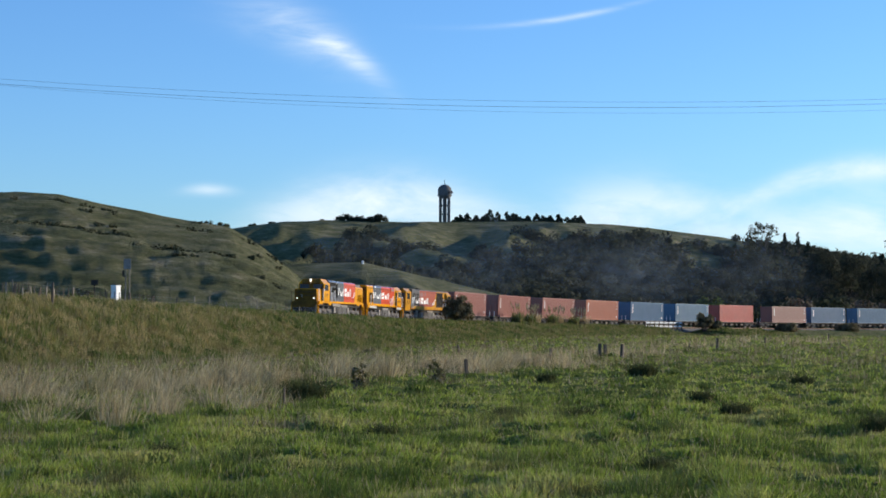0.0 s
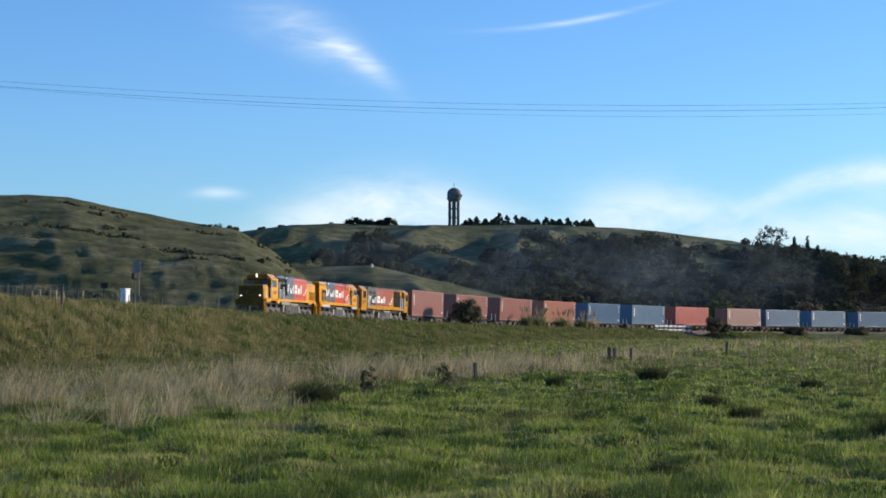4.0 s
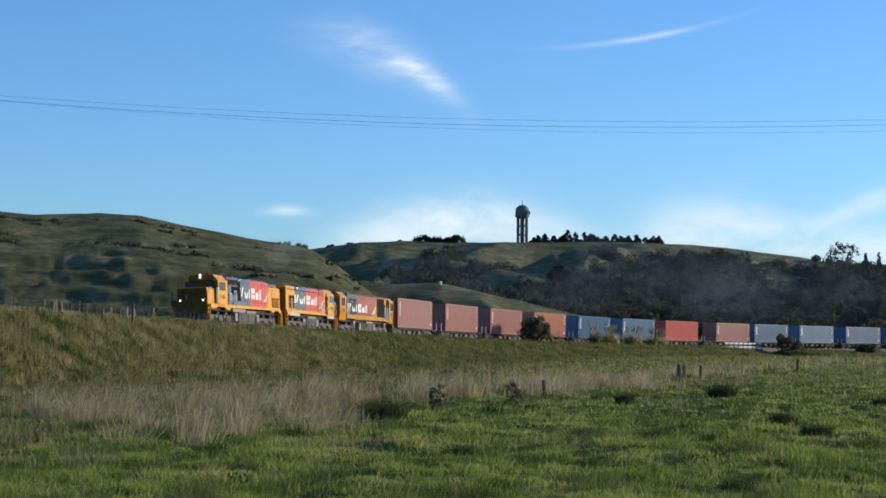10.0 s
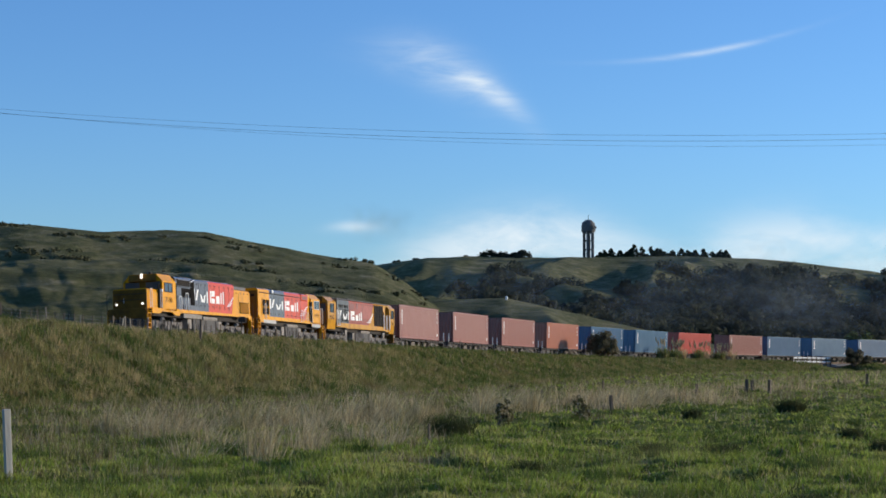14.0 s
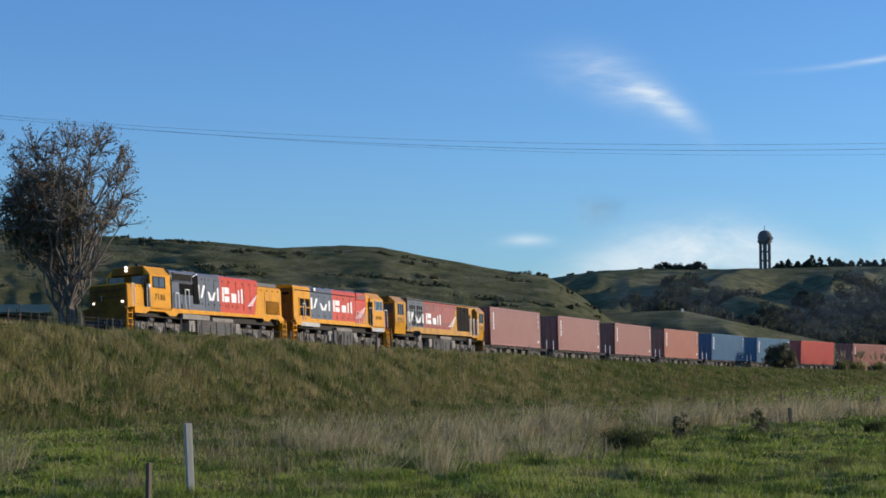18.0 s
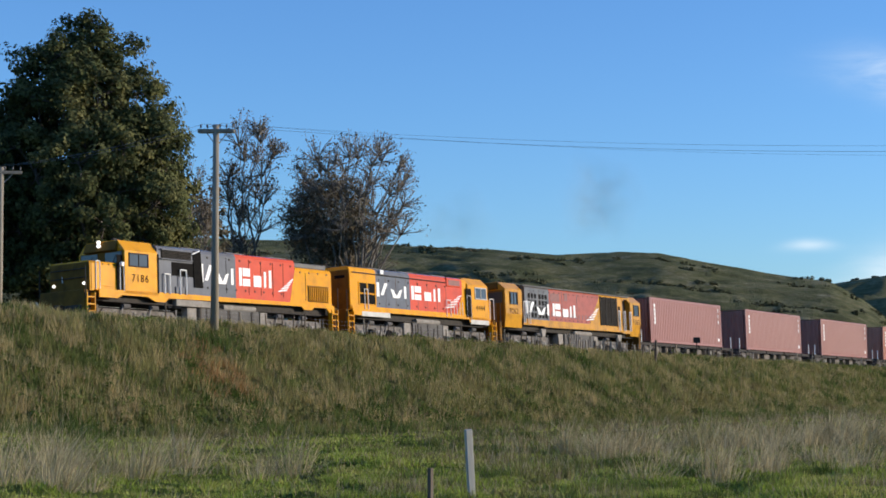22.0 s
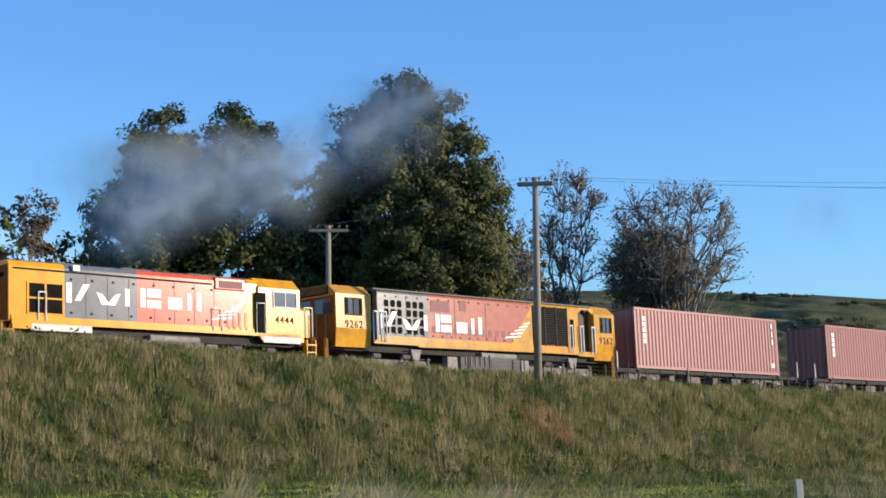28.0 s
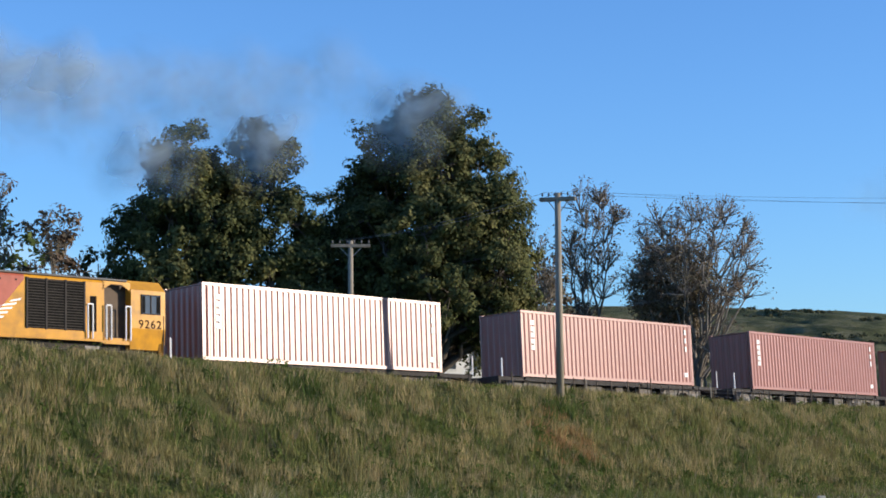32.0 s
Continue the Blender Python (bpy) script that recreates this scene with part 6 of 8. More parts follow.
def trees():
    def put(name, az, d, label, seed, top, width, **k):
        x, y = at(az, d)
        z = height(x, y) - 0.2
        return tree(name, x, y, z, label, seed, EYE + d * math.tan(radians(top)) - z, d * math.tan(radians(width)), **k)

    put("broadleaf_tree", -29.7, 100, "large dark green broadleaf tree with a dense uneven crown", 3, 10.95, 7.9, outline=BROAD, leaf="oakleaf", bark="bark", lobes=110, lobe_r=1.45, per=56, size=0.2, clump=0.6, trunk_r=0.55, bole=0.14, tips=9)
    for az, top, wide, seed in ((-37.2, 10.05, 5.5, 8), (-35.1, 10.25, 5.0, 9)):
        put("broadleaf_tree", az, 98, "dark green broadleaf tree with a narrow pointed crown", seed, top, wide, outline=SPIRE, leaf="oakleaf", bark="bark", lobes=54, lobe_r=1.15, per=50, size=0.2, clump=0.56, trunk_r=0.32, bole=0.13, tips=9, stems=2)
    put("bare_tree", -24.6, 106, "slender pale grey tree nearly bare of leaves", 12, 8.0, 2.6, outline=VASE, leaf="autumnleaf", bark="palebark", lobes=26, lobe_r=1.1, per=3, size=0.14, clump=0.3, trunk_r=0.15, bole=0.2, tips=13, stems=3, keep=0.7, rise=0.8)
    put("bare_tree", -21.4, 104, "spreading grey tree with bare twigs and a leafy middle", 21, 7.6, 4.7, outline=DOME, leaf="autumnleaf", bark="palebark", lobes=60, lobe_r=1.05, per=2, size=0.13, clump=0.3, trunk_r=0.2, bole=0.10, tips=13, stems=4, keep=0.7, extra_leaf=("ivy", (-1.35, 0, 8.1), 2.7, 2.9, 950), rise=0.6)
    put("bare_tree", -26.2, 109, "thin grey tree beside the dark broadleaf tree", 31, 6.6, 1.6, outline=VASE, leaf="autumnleaf", bark="palebark", lobes=14, lobe_r=1.1, per=3, size=0.16, clump=0.3, trunk_r=0.15, bole=0.2, tips=7, stems=2, rise=0.8)
    put("conifer_tree", -42.5, 112, "spreading green conifer behind the line", 41, 7.1, 4.0, outline=[(0.1, 1.0), (0.4, 0.9), (0.7, 0.6), (1.0, 0.2)], leaf="willow", bark="bark", lobes=26, lobe_r=1.5, per=14, size=0.4, clump=0.6, trunk_r=0.3, bole=0.1, tips=8, twigs=False)
    put("bare_tree", -41.2, 125, "thin brown tree with sparse autumn leaves", 43, 7.2, 2.2, outline=VASE, leaf="autumnleaf", bark="palebark", lobes=16, lobe_r=1.3, per=8, size=0.3, clump=0.5, trunk_r=0.2, bole=0.2, tips=7, rise=0.7)
    put("bare_tree", -42.9, 105, "tall thin tree with bare twigs", 44, 8.3, 1.5, outline=VASE, leaf="autumnleaf", bark="palebark", lobes=12, lobe_r=1.0, per=2, size=0.25, clump=0.3, trunk_r=0.16, bole=0.3, tips=7, rise=0.8)
    put("bush_tree", -39.5, 108, "low leafy tree under the taller trees", 45, 6.3, 3.0, outline=ROUND, leaf="bushleaf", bark="bark", lobes=18, lobe_r=1.1, per=14, size=0.35, clump=0.5, trunk_r=0.14, bole=0.1, tips=8, twigs=False)
    put("bush_tree", -32.9, 105, "dark leafy tree between two larger trees", 46, 8.1, 3.6, outline=ROUND, leaf="oakleaf", bark="bark", lobes=56, lobe_r=1.2, per=36, size=0.18, clump=0.5, trunk_r=0.14, bole=0.1, tips=8, twigs=False)
    put("bush_tree", -25.9, 127, "grey-green leafy shrub tree beside the big tree", 47, 6.0, 2.6, outline=ROUND, leaf="greyleaf", bark="palebark", lobes=20, lobe_r=1.1, per=11, size=0.3, clump=0.5, trunk_r=0.14, bole=0.4, tips=8)


trees()


# ---- grass, weeds and woods ----
def blades(g, x, y, z, h, w, lean=0.35):
    """Grass blades standing at x, y, z: arrays of two four-cornered pieces each, bent."""
    n = len(x)
    a = g.uniform(0, math.tau, n)
    t = g.uniform(0, math.tau, n)
    le = g.uniform(0.1, 1, n) * lean * h
    base = np.stack([x, y, z - 0.04], 1)
    side = np.stack([np.cos(a), np.sin(a), np.zeros(n)], 1) * (w / 2)[:, None]
    tip = base + np.stack([np.cos(t) * le, np.sin(t) * le, h], 1)
    mid = base + np.stack([np.cos(t) * le * 0.3, np.sin(t) * le * 0.3, h * 0.55], 1)
    return np.stack([base - side, base + side, mid + side * 0.7, mid - side * 0.7, mid - side * 0.7, mid + side * 0.7, tip + side * 0.1, tip - side * 0.1], 1).reshape(-1, 3)


def spikes(g, x, y, z, h, w, lean=0.5):
    """Short blades, a triangle each."""
    n = len(x)
    a, t = g.uniform(0, math.tau, n), g.uniform(0, math.tau, n)
    le = g.uniform(0.05, 1, n) * lean * h
    base = np.stack([x, y, z - 0.03], 1)
    side = np.stack([np.cos(a), np.sin(a), np.zeros(n)], 1) * (w / 2)[:, None]
    tip = base + np.stack([np.cos(t) * le, np.sin(t) * le, h + 0.03], 1)
    return np.stack([base - side, base + side, tip], 1).reshape(-1, 3)


def blade_object(name, v, corners, mat, label, category):
    f = np.arange(len(v)).reshape(-1, corners)
    return tagged(soup(name, v, f, mat), label, category, kind="stuff")


def tufts(g, x, y, per, spread):
    k = len(x)
    return np.repeat(x, per) + g.normal(0, 1, k * per) * np.repeat(spread, per), np.repeat(y, per) + g.normal(0, 1, k * per) * np.repeat(spread, per)


def sector(g, n, a0, a1, r0, r1):
    az, r = np.radians(g.uniform(a0, a1, n)), np.exp(g.uniform(math.log(r0), math.log(r1), n))
    return np.sin(az) * r, np.cos(az) * r


def pasture():
    g = np.random.default_rng(5)
    # close-grazed grass in tufts, thinning with distance
    X, Y, Z, H, W = [], [], [], [], []
    for n, a0, a1, r0, r1, per in ((52000, -22, 15, 17, 48, 9), (16000, -44, -20, 20, 64, 9), (34000, -22, 15, 46, 270, 6)):
        x, y = sector(g, n, a0, a1, r0, r1)
        s, e, d = nearest(x, y)
        x, y = x[e > 12.5], y[e > 12.5]
        z, r = ground_z(x, y), np.hypot(x, y)
        lush = 0.5 + 0.5 * np.clip(waves(x, y, 3.2, 50) + 0.8 * waves(x, y, 1.1, 51), -1, 1)
        far = ease(r, 60, 200)
        h = (0.04 + 0.11 * lush ** 2.0) * g.uniform(0.6, 1.3, len(x)) * (1 + 0.9 * far)
        x, y = tufts(g, x, y, per, np.maximum(0.06, 0.0022 * r))
        r = np.hypot(x, y)
        X.append(x)
        Y.append(y)
        Z.append(np.repeat(z, per))
        H.append(np.repeat(h, per) * g.uniform(0.45, 1.35, len(x)))
        W.append(np.maximum(0.022, 0.0009 * r) * g.uniform(0.5, 1.5, len(x)))
    x, y, z, h, w = (np.concatenate(q) for q in (X, Y, Z, H, W))
    blade_object("pasture_grass", spikes(g, x, y, z, h, w, 1.4), 3, M["grass"], "short bright green pasture grass, uneven and tufted", "grass")
    # dead stalks among it
    k = g.choice(len(x), 9000, False)
    xs, ys = x[k] + g.normal(0, 0.1, len(k)), y[k] + g.normal(0, 0.1, len(k))
    rs = np.hypot(xs, ys)
    v = spikes(g, xs, ys, z[k], g.uniform(0.06, 0.26, len(k)), np.maximum(0.007, 0.00034 * rs), 0.7)
    blade_object("dead_stalks", v, 3, M["drygrass"], "thin straw-coloured dead stalks in the pasture", "grass")
    # darker patches of coarse grass that the cattle leave
    x, y = sector(g, 6200, -20, 15, 18, 150)
    s, e, d = nearest(x, y)
    m = waves(x, y, 5.0, 81) + 0.7 * waves(x, y, 1.7, 82)
    ok = (e > 14) & (m > 0.4)
    x, y = x[ok], y[ok]
    z, r = ground_z(x, y), np.hypot(x, y)
    x, y = tufts(g, x, y, 34, np.maximum(0.10, 0.0016 * r))
    r = np.hypot(x, y)
    v = spikes(g, x, y, np.repeat(z, 34), g.uniform(0.10, 0.30, len(x)), np.maximum(0.010, 0.0005 * r), 0.8)
    blade_object("coarse_grass", v, 3, M["coarse"], "dark green tufts of coarse grass left ungrazed", "grass")


def bank_cover():
    g = np.random.default_rng(6)
    # rank grass on the bank
    n = 70000
    s = -45 + 330 * g.uniform(0, 1, n) ** 1.5
    e = g.uniform(3.2, 14.5, n)
    hh = np.interp(s, S_ALL, h_all)
    x, y = np.interp(s, S_ALL, X_ALL) + np.cos(hh) * e, np.interp(s, S_ALL, Y_ALL) - np.sin(hh) * e
    ok = (np.abs(s - 256.0) > 9) | (e > 10)
    x, y = x[ok], y[ok]
    n = len(x)
    z, r = ground_z(x, y), np.hypot(x, y)
    lush = 0.5 + 0.5 * np.clip(waves(x, y, 3.4, 52) + 0.6 * waves(x, y, 1.3, 53), -1, 1)
    # short along the crest, taller down the slope
    tall = 0.35 + 0.65 * ease(e[ok], 4.6, 6.8)
    h = (0.10 + 0.36 * lush) * g.uniform(0.7, 1.3, n) * tall
    x, y = tufts(g, x, y, 7, np.full(n, 0.15))
    r = np.hypot(x, y)
    v = spikes(g, x, y, np.repeat(z, 7), np.repeat(h, 7) * g.uniform(0.5, 1.3, len(x)), np.maximum(0.014, 0.00056 * r) * g.uniform(0.7, 1.4, len(x)), 0.75)
    blade_object("bank_grass", v, 3, M["bankgrass"], "rank olive and brown grass on the railway bank", "grass")
    # tan seeding tufts, thick where the bank is highest and sparse beyond
    n = 7600
    s = -45 + 130 * g.uniform(0, 1, n) ** 1.9
    e = g.uniform(4.8, 12.5, n)
    hh = np.interp(s, S_ALL, h_all)
    x, y = np.interp(s, S_ALL, X_ALL) + np.cos(hh) * e, np.interp(s, S_ALL, Y_ALL) - np.sin(hh) * e
    ok = waves(x, y, 5, 86) + 0.7 * waves(x, y, 1.8, 87) > -0.3
    x, y, e = x[ok], y[ok], e[ok]
    z = ground_z(x, y)
    x, y = tufts(g, x, y, 26, np.full(len(x), 0.16))
    v = spikes(g, x, y, np.repeat(z, 26), g.uniform(0.14, 0.6, len(x)) * np.repeat(0.45 + 0.55 * ease(e, 4.8, 7), 26), np.full(len(x), 0.022), 0.6)
    blade_object("tan_grass", v, 3, M["tangrass"], "tan seeding grass in tufts on the railway bank", "grass")
    # a rusty patch of dead bracken under the pole
    k = 90
    t, r = np.radians(-25.6 + g.normal(0, 0.6, k)), 69.3 + g.normal(0, 0.9, k)
    x, y = np.sin(t) * r, np.cos(t) * r
    z = ground_z(x, y)
    x, y = tufts(g, x, y, 30, np.full(k, 0.2))
    v = spikes(g, x, y, np.repeat(z, 30), g.uniform(0.08, 0.34, len(x)), np.full(len(x), 0.03), 1.0)
    blade_object("dead_bracken", v, 3, M["bracken"], "rusty brown dead bracken on the railway bank", "bracken")
    # low leafy weeds in it
    n = 2600
    s = -40 + 260 * g.uniform(0, 1, n) ** 1.4
    e = g.uniform(4.2, 13.5, n)
    hh = np.interp(s, S_ALL, h_all)
    x, y = np.interp(s, S_ALL, X_ALL) + np.cos(hh) * e, np.interp(s, S_ALL, Y_ALL) - np.sin(hh) * e
    ok = waves(x, y, 6, 84) + 0.8 * waves(x, y, 2.0, 85) > 0.35
    x, y = x[ok], y[ok]
    # a thicker strip of them along the foot of the bank
    s = g.uniform(-25, 150, 1050)
    e = 11.8 + 0.7 * g.normal(0, 1, 1050)
    hh = np.interp(s, S_ALL, h_all)
    x = np.concatenate([x, np.interp(s, S_ALL, X_ALL) + np.cos(hh) * e])
    y = np.concatenate([y, np.interp(s, S_ALL, Y_ALL) - np.sin(hh) * e])
    z = ground_z(x, y)
    v, f = leaf_cloud(g, np.stack([x, y, z + 0.14], 1), g.uniform(0.18, 0.42, len(x)), 24, 0.11)
    tagged(soup("bank_weeds", v, f, M["coarse"]), "low dark green leafy weeds on the railway bank", "weeds", kind="stuff")
    # tall dry seeding grass in patches: bearing, distance, half width in degrees, half depth, tufts
    X, Y = [], []
    for a, d, da, dd, k in ((-13.0, 50, 1.3, 3, 14), (-9.2, 57, 1.9, 3, 30), (-6.6, 55, 0.8, 2.5, 12), (-5.0, 61, 1.1, 3, 24), (-0.1, 82, 0.9, 5, 80), (2.2, 98, 2.0, 7, 110), (-11.4, 62, 1.5, 5, 16),
                           (-16.0, 47, 0.8, 2.5, 6), (-2.4, 70, 1.2, 4, 40), (5.5, 130, 1.5, 8, 80), (0.8, 74, 0.5, 3, 40), (3.6, 88, 1.0, 5, 50), (7.4, 165, 1.6, 12, 80), (10.5, 190, 1.8, 14, 70), (-9.0, 46, 1.6, 5, 14), (-6.4, 47, 1.2, 4, 8)):
        t = radians(a) + g.normal(0, 0.6, k) * radians(da)
        r = d + g.normal(0, 0.6, k) * dd
        X.append(np.sin(t) * r)
        Y.append(np.cos(t) * r)
    x, y = np.concatenate(X), np.concatenate(Y)
    top = g.uniform(0.35, 1.0, len(x)) ** 1.4 * np.clip(0.75 + 0.55 * waves(x, y, 7, 56) + 0.4 * waves(x, y, 2.6, 59), 0.12, 1.25)
    near = np.hypot(x, y) < 40
    top = np.where(near, np.maximum(top, g.uniform(0.4, 0.95, len(x))), top)
    k = 13
    top = np.repeat(top, k) * g.uniform(0.25, 1.2, len(x) * k) + 0.1
    x, y = tufts(g, x, y, k, g.uniform(0.12, 0.45, len(x)))
    r = np.hypot(x, y)
    v = blades(g, x, y, ground_z(x, y), top, np.maximum(0.008, 0.00024 * r) * g.uniform(0.7, 1.3, len(x)), 0.5)
    blade_object("dry_grass", v, 4, M["drygrass"], "tall pale dry seeding grass at the foot of the bank", "grass")
    # separate tall tufts of broad pale blades that fan out from their roots: bearing, distance, half spans, tufts
    X, Y = [], []
    for a, d, da, dd, k in ((-30.2, 33, 1.7, 4, 14), (-27.0, 36, 1.2, 3, 5), (-23.6, 37, 1.0, 2.5, 4), (-12.6, 47, 2.2, 5, 11), (-9.0, 52, 2.2, 5, 16), (-5.6, 57, 1.1, 4, 12), (-2.0, 70, 1.4, 5, 16), (1.2, 84, 1.6, 8, 18), (-10.5, 38, 2.0, 3, 6), (-7.0, 40, 1.8, 3, 5), (-34.5, 36, 1.2, 3, 4)):
        t, r = radians(a) + g.uniform(-1, 1, k) * radians(da), d + g.normal(0, 0.6, k) * dd
        X.append(np.sin(t) * r)
        Y.append(np.cos(t) * r)
    cx, cy = np.concatenate(X), np.concatenate(Y)
    k = 120
    size = np.repeat(g.uniform(0.45, 1.15, len(cx)), k)
    x, y = tufts(g, cx, cy, k, g.uniform(0.08, 0.3, len(cx)))
    top = size * g.uniform(0.3, 1.15, len(x))
    ox, oy = x - np.repeat(cx, k), y - np.repeat(cy, k)
    wide = np.maximum(0.011, 0.00032 * np.hypot(x, y)) * g.uniform(0.5, 1.3, len(x))
    v = blades(g, x, y, ground_z(x, y), top, wide, 0.35).reshape(-1, 8, 3)
    # the fan: tips follow the offset of their roots, and lean a little with the wind
    for row, share in ((slice(2, 6), 0.35), (slice(6, 8), 1.0)):
        v[:, row, 0] += (share * (1.5 * ox + 0.22 * top))[:, None]
        v[:, row, 1] += (share * 1.5 * oy)[:, None]
    blade_object("straw_tufts", v.reshape(-1, 3), 4, M["straw"], "tall pale straw tufts standing in the rough grass", "grass")
    # brown weeds between
    n = 17000
    az = np.radians(g.uniform(-32, 15, n))
    r = np.exp(g.uniform(math.log(24), math.log(265), n))
    x, y = np.sin(az) * r, np.cos(az) * r
    s, e, d = nearest(x, y)
    ok = (e > 13) & (waves(x, y, 8, 57) + 0.8 * waves(x, y, 2.5, 58) + ease(-np.degrees(az), -2, 10) * 0.9 + 0.5 * ease(r, 55, 85) - ease(40 - r, 0, 14) * 0.45 - ease(e, 26, 50) * (r < 90) + 0.25 * ease(r, 80, 140) - 0.9 * ease(-np.degrees(az), 14, 20) > 0.42)
    x, y = x[ok], y[ok]
    z = ground_z(x, y)
    x, y = tufts(g, x, y, 12, np.full(len(x), 0.16))
    r = np.hypot(x, y)
    v = spikes(g, x, y, np.repeat(z, 12), g.uniform(0.10, 0.42, len(x)), np.maximum(0.010, 0.00042 * r), 0.8)
    blade_object("weeds", v, 3, M["weed"], "brown and olive weeds in the rough pasture", "weeds")


def hill_cover():
    g = np.random.default_rng(7)
    # bush on the far hillside, thinning towards its grassy spurs
    n = 9000
    a, r = g.uniform(-5.5, 16, n), g.uniform(455, 790, n)
    x, y = np.sin(np.radians(a)) * r, np.cos(np.radians(a)) * r
    keep = bush_cover(x, y) > 0.4
    x, y = x[keep][:2000], y[keep][:2000]
    z = ground_z(x, y)
    rad = g.uniform(1.6, 3.8, len(x))
    c = np.repeat(np.stack([x, y, z + rad * 0.55], 1), 4, 0)
    q = np.repeat(rad, 4)
    c += g.normal(0, 0.5, c.shape) * q[:, None] * np.array([1, 1, 0.5])
    v, f = leaf_cloud(g, c, q * 0.72, 26, 1.15, spread=0.15)
    tagged(soup("hill_scrub", v, f, M["farbush"]), "dark bush and small trees covering the far hillside", "scrub", kind="stuff")
    # scattered scrub in the gullies of the nearer hill
    n = 9000
    a, r = np.radians(g.uniform(-46, -5, n)), 222 + 180 * g.uniform(0, 1, n) ** 1.4
    x, y = np.sin(a) * r, np.cos(a) * r
    ok = waves(x, y, 40, 62) + 0.8 * waves(x, y, 14, 63) > 0.85
    x, y = x[ok], y[ok]
    z = ground_z(x, y)
    q = g.uniform(0.3, 0.75, len(x))
    c = np.repeat(np.stack([x, y, z + q * 0.1], 1), 2, 0)
    q = np.repeat(q, 2)
    c += g.normal(0, 0.9, c.shape) * q[:, None] * np.array([1, 1, 0.15])
    v, f = leaf_cloud(g, c, q, 22, 0.5)
    tagged(soup("hill_shrubs", v, f, M["hillscrub"]), "low brown-green shrubs dotting the hillside", "scrub", kind="stuff")


pasture()
bank_cover()
hill_cover()


def shrub(name, x, y, label, seed, r, h, leaf, size, per=24, n=26, sink=0.15, category="bush", z=None, cone=False):
    """A bush of many leaf clumps on a few stems."""
    rng, g = random.Random(seed), np.random.default_rng(seed)
    t = empty(name, pose(x, y, (height(x, y) if z is None else z) - sink), label, category)
    segs, pts = [], []
    for k in range(n):
        a, q = rng.uniform(0, math.tau), rng.uniform(0.2, 1) ** 0.5
        zz = rng.uniform(0.25, 0.95) * h
        if cone:
            zz = h * (0.06 + 0.92 * (k / n))
        w = r * q * (1 - (0.94 * zz / h if cone else 0.55 * (zz / h) ** 2))
        p = Vector((math.cos(a) * w, math.sin(a) * w, zz))
        segs += limb(rng, Vector((math.cos(a) * 0.1, math.sin(a) * 0.1, 0)), p, min(0.05, 0.014 * h), min(0.012, 0.004 * h), 1, 3, 0.08)
        pts.append(tuple(p))
    v, f = tubes(segs, 5)
    ob = soup("branchwork", v, f, M["bark"])
    ob.parent = t
    wide = np.array([1.0 - 0.8 * p[2] / h for p in pts]) if cone else np.ones(n)
    v, f = leaf_cloud(g, pts, g.uniform(0.22, 0.42, n) * r * wide, per, size, core=(0, 0, h * 0.4))
    ob = soup("foliage", v, f, M[leaf])
    ob.parent = t
    return t


def tussock(name, x, y, label, seed, r, h, mat, n=160, width=0.02, lean=0.7, plume=None):
    """A tuft of long blades from one root, with plumes where it has them."""
    g = np.random.default_rng(seed)
    t = empty(name, pose(x, y, height(x, y)), label, "grass tuft")
    a, q = g.uniform(0, math.tau, n), g.uniform(0, 1, n) ** 0.6 * r * 0.6
    bx, by = np.cos(a) * q, np.sin(a) * q
    hh = h * g.uniform(0.55, 1.1, n)
    d = np.hypot(x, y)
    v = blades(g, bx, by, np.zeros(n), hh, np.full(n, max(width, 0.0004 * d)), lean)
    ob = soup("tuft", v, np.arange(n * 8).reshape(-1, 4), M[mat])
    ob.parent = t
    if plume:
        for k in range(plume):
            a, q = g.uniform(0, math.tau), g.uniform(0.1, 0.9) * r
            p = Vector((math.cos(a) * q * 0.4, math.sin(a) * q * 0.4, 0.2))
            top = Vector((math.cos(a) * q, math.sin(a) * q, h * g.uniform(1.1, 1.5)))
            bm = rod(bmesh.new(), p, top, 0.02, 0.012, n=5)
            d2 = (top - p).normalized()
            for j in range(5):
                rod(bm, top + d2 * (0.14 * j - 0.1), top + d2 * (0.14 * j + 0.08), 0.02 + 0.075 * math.sin((j + 0.7) / 5.4 * math.pi), 0.02 + 0.075 * math.sin((j + 1.5) / 5.4 * math.pi) * 0.8, n=6)
            part("plume", bm, M["drygrass"], t, "pale feathery plume")
    return t


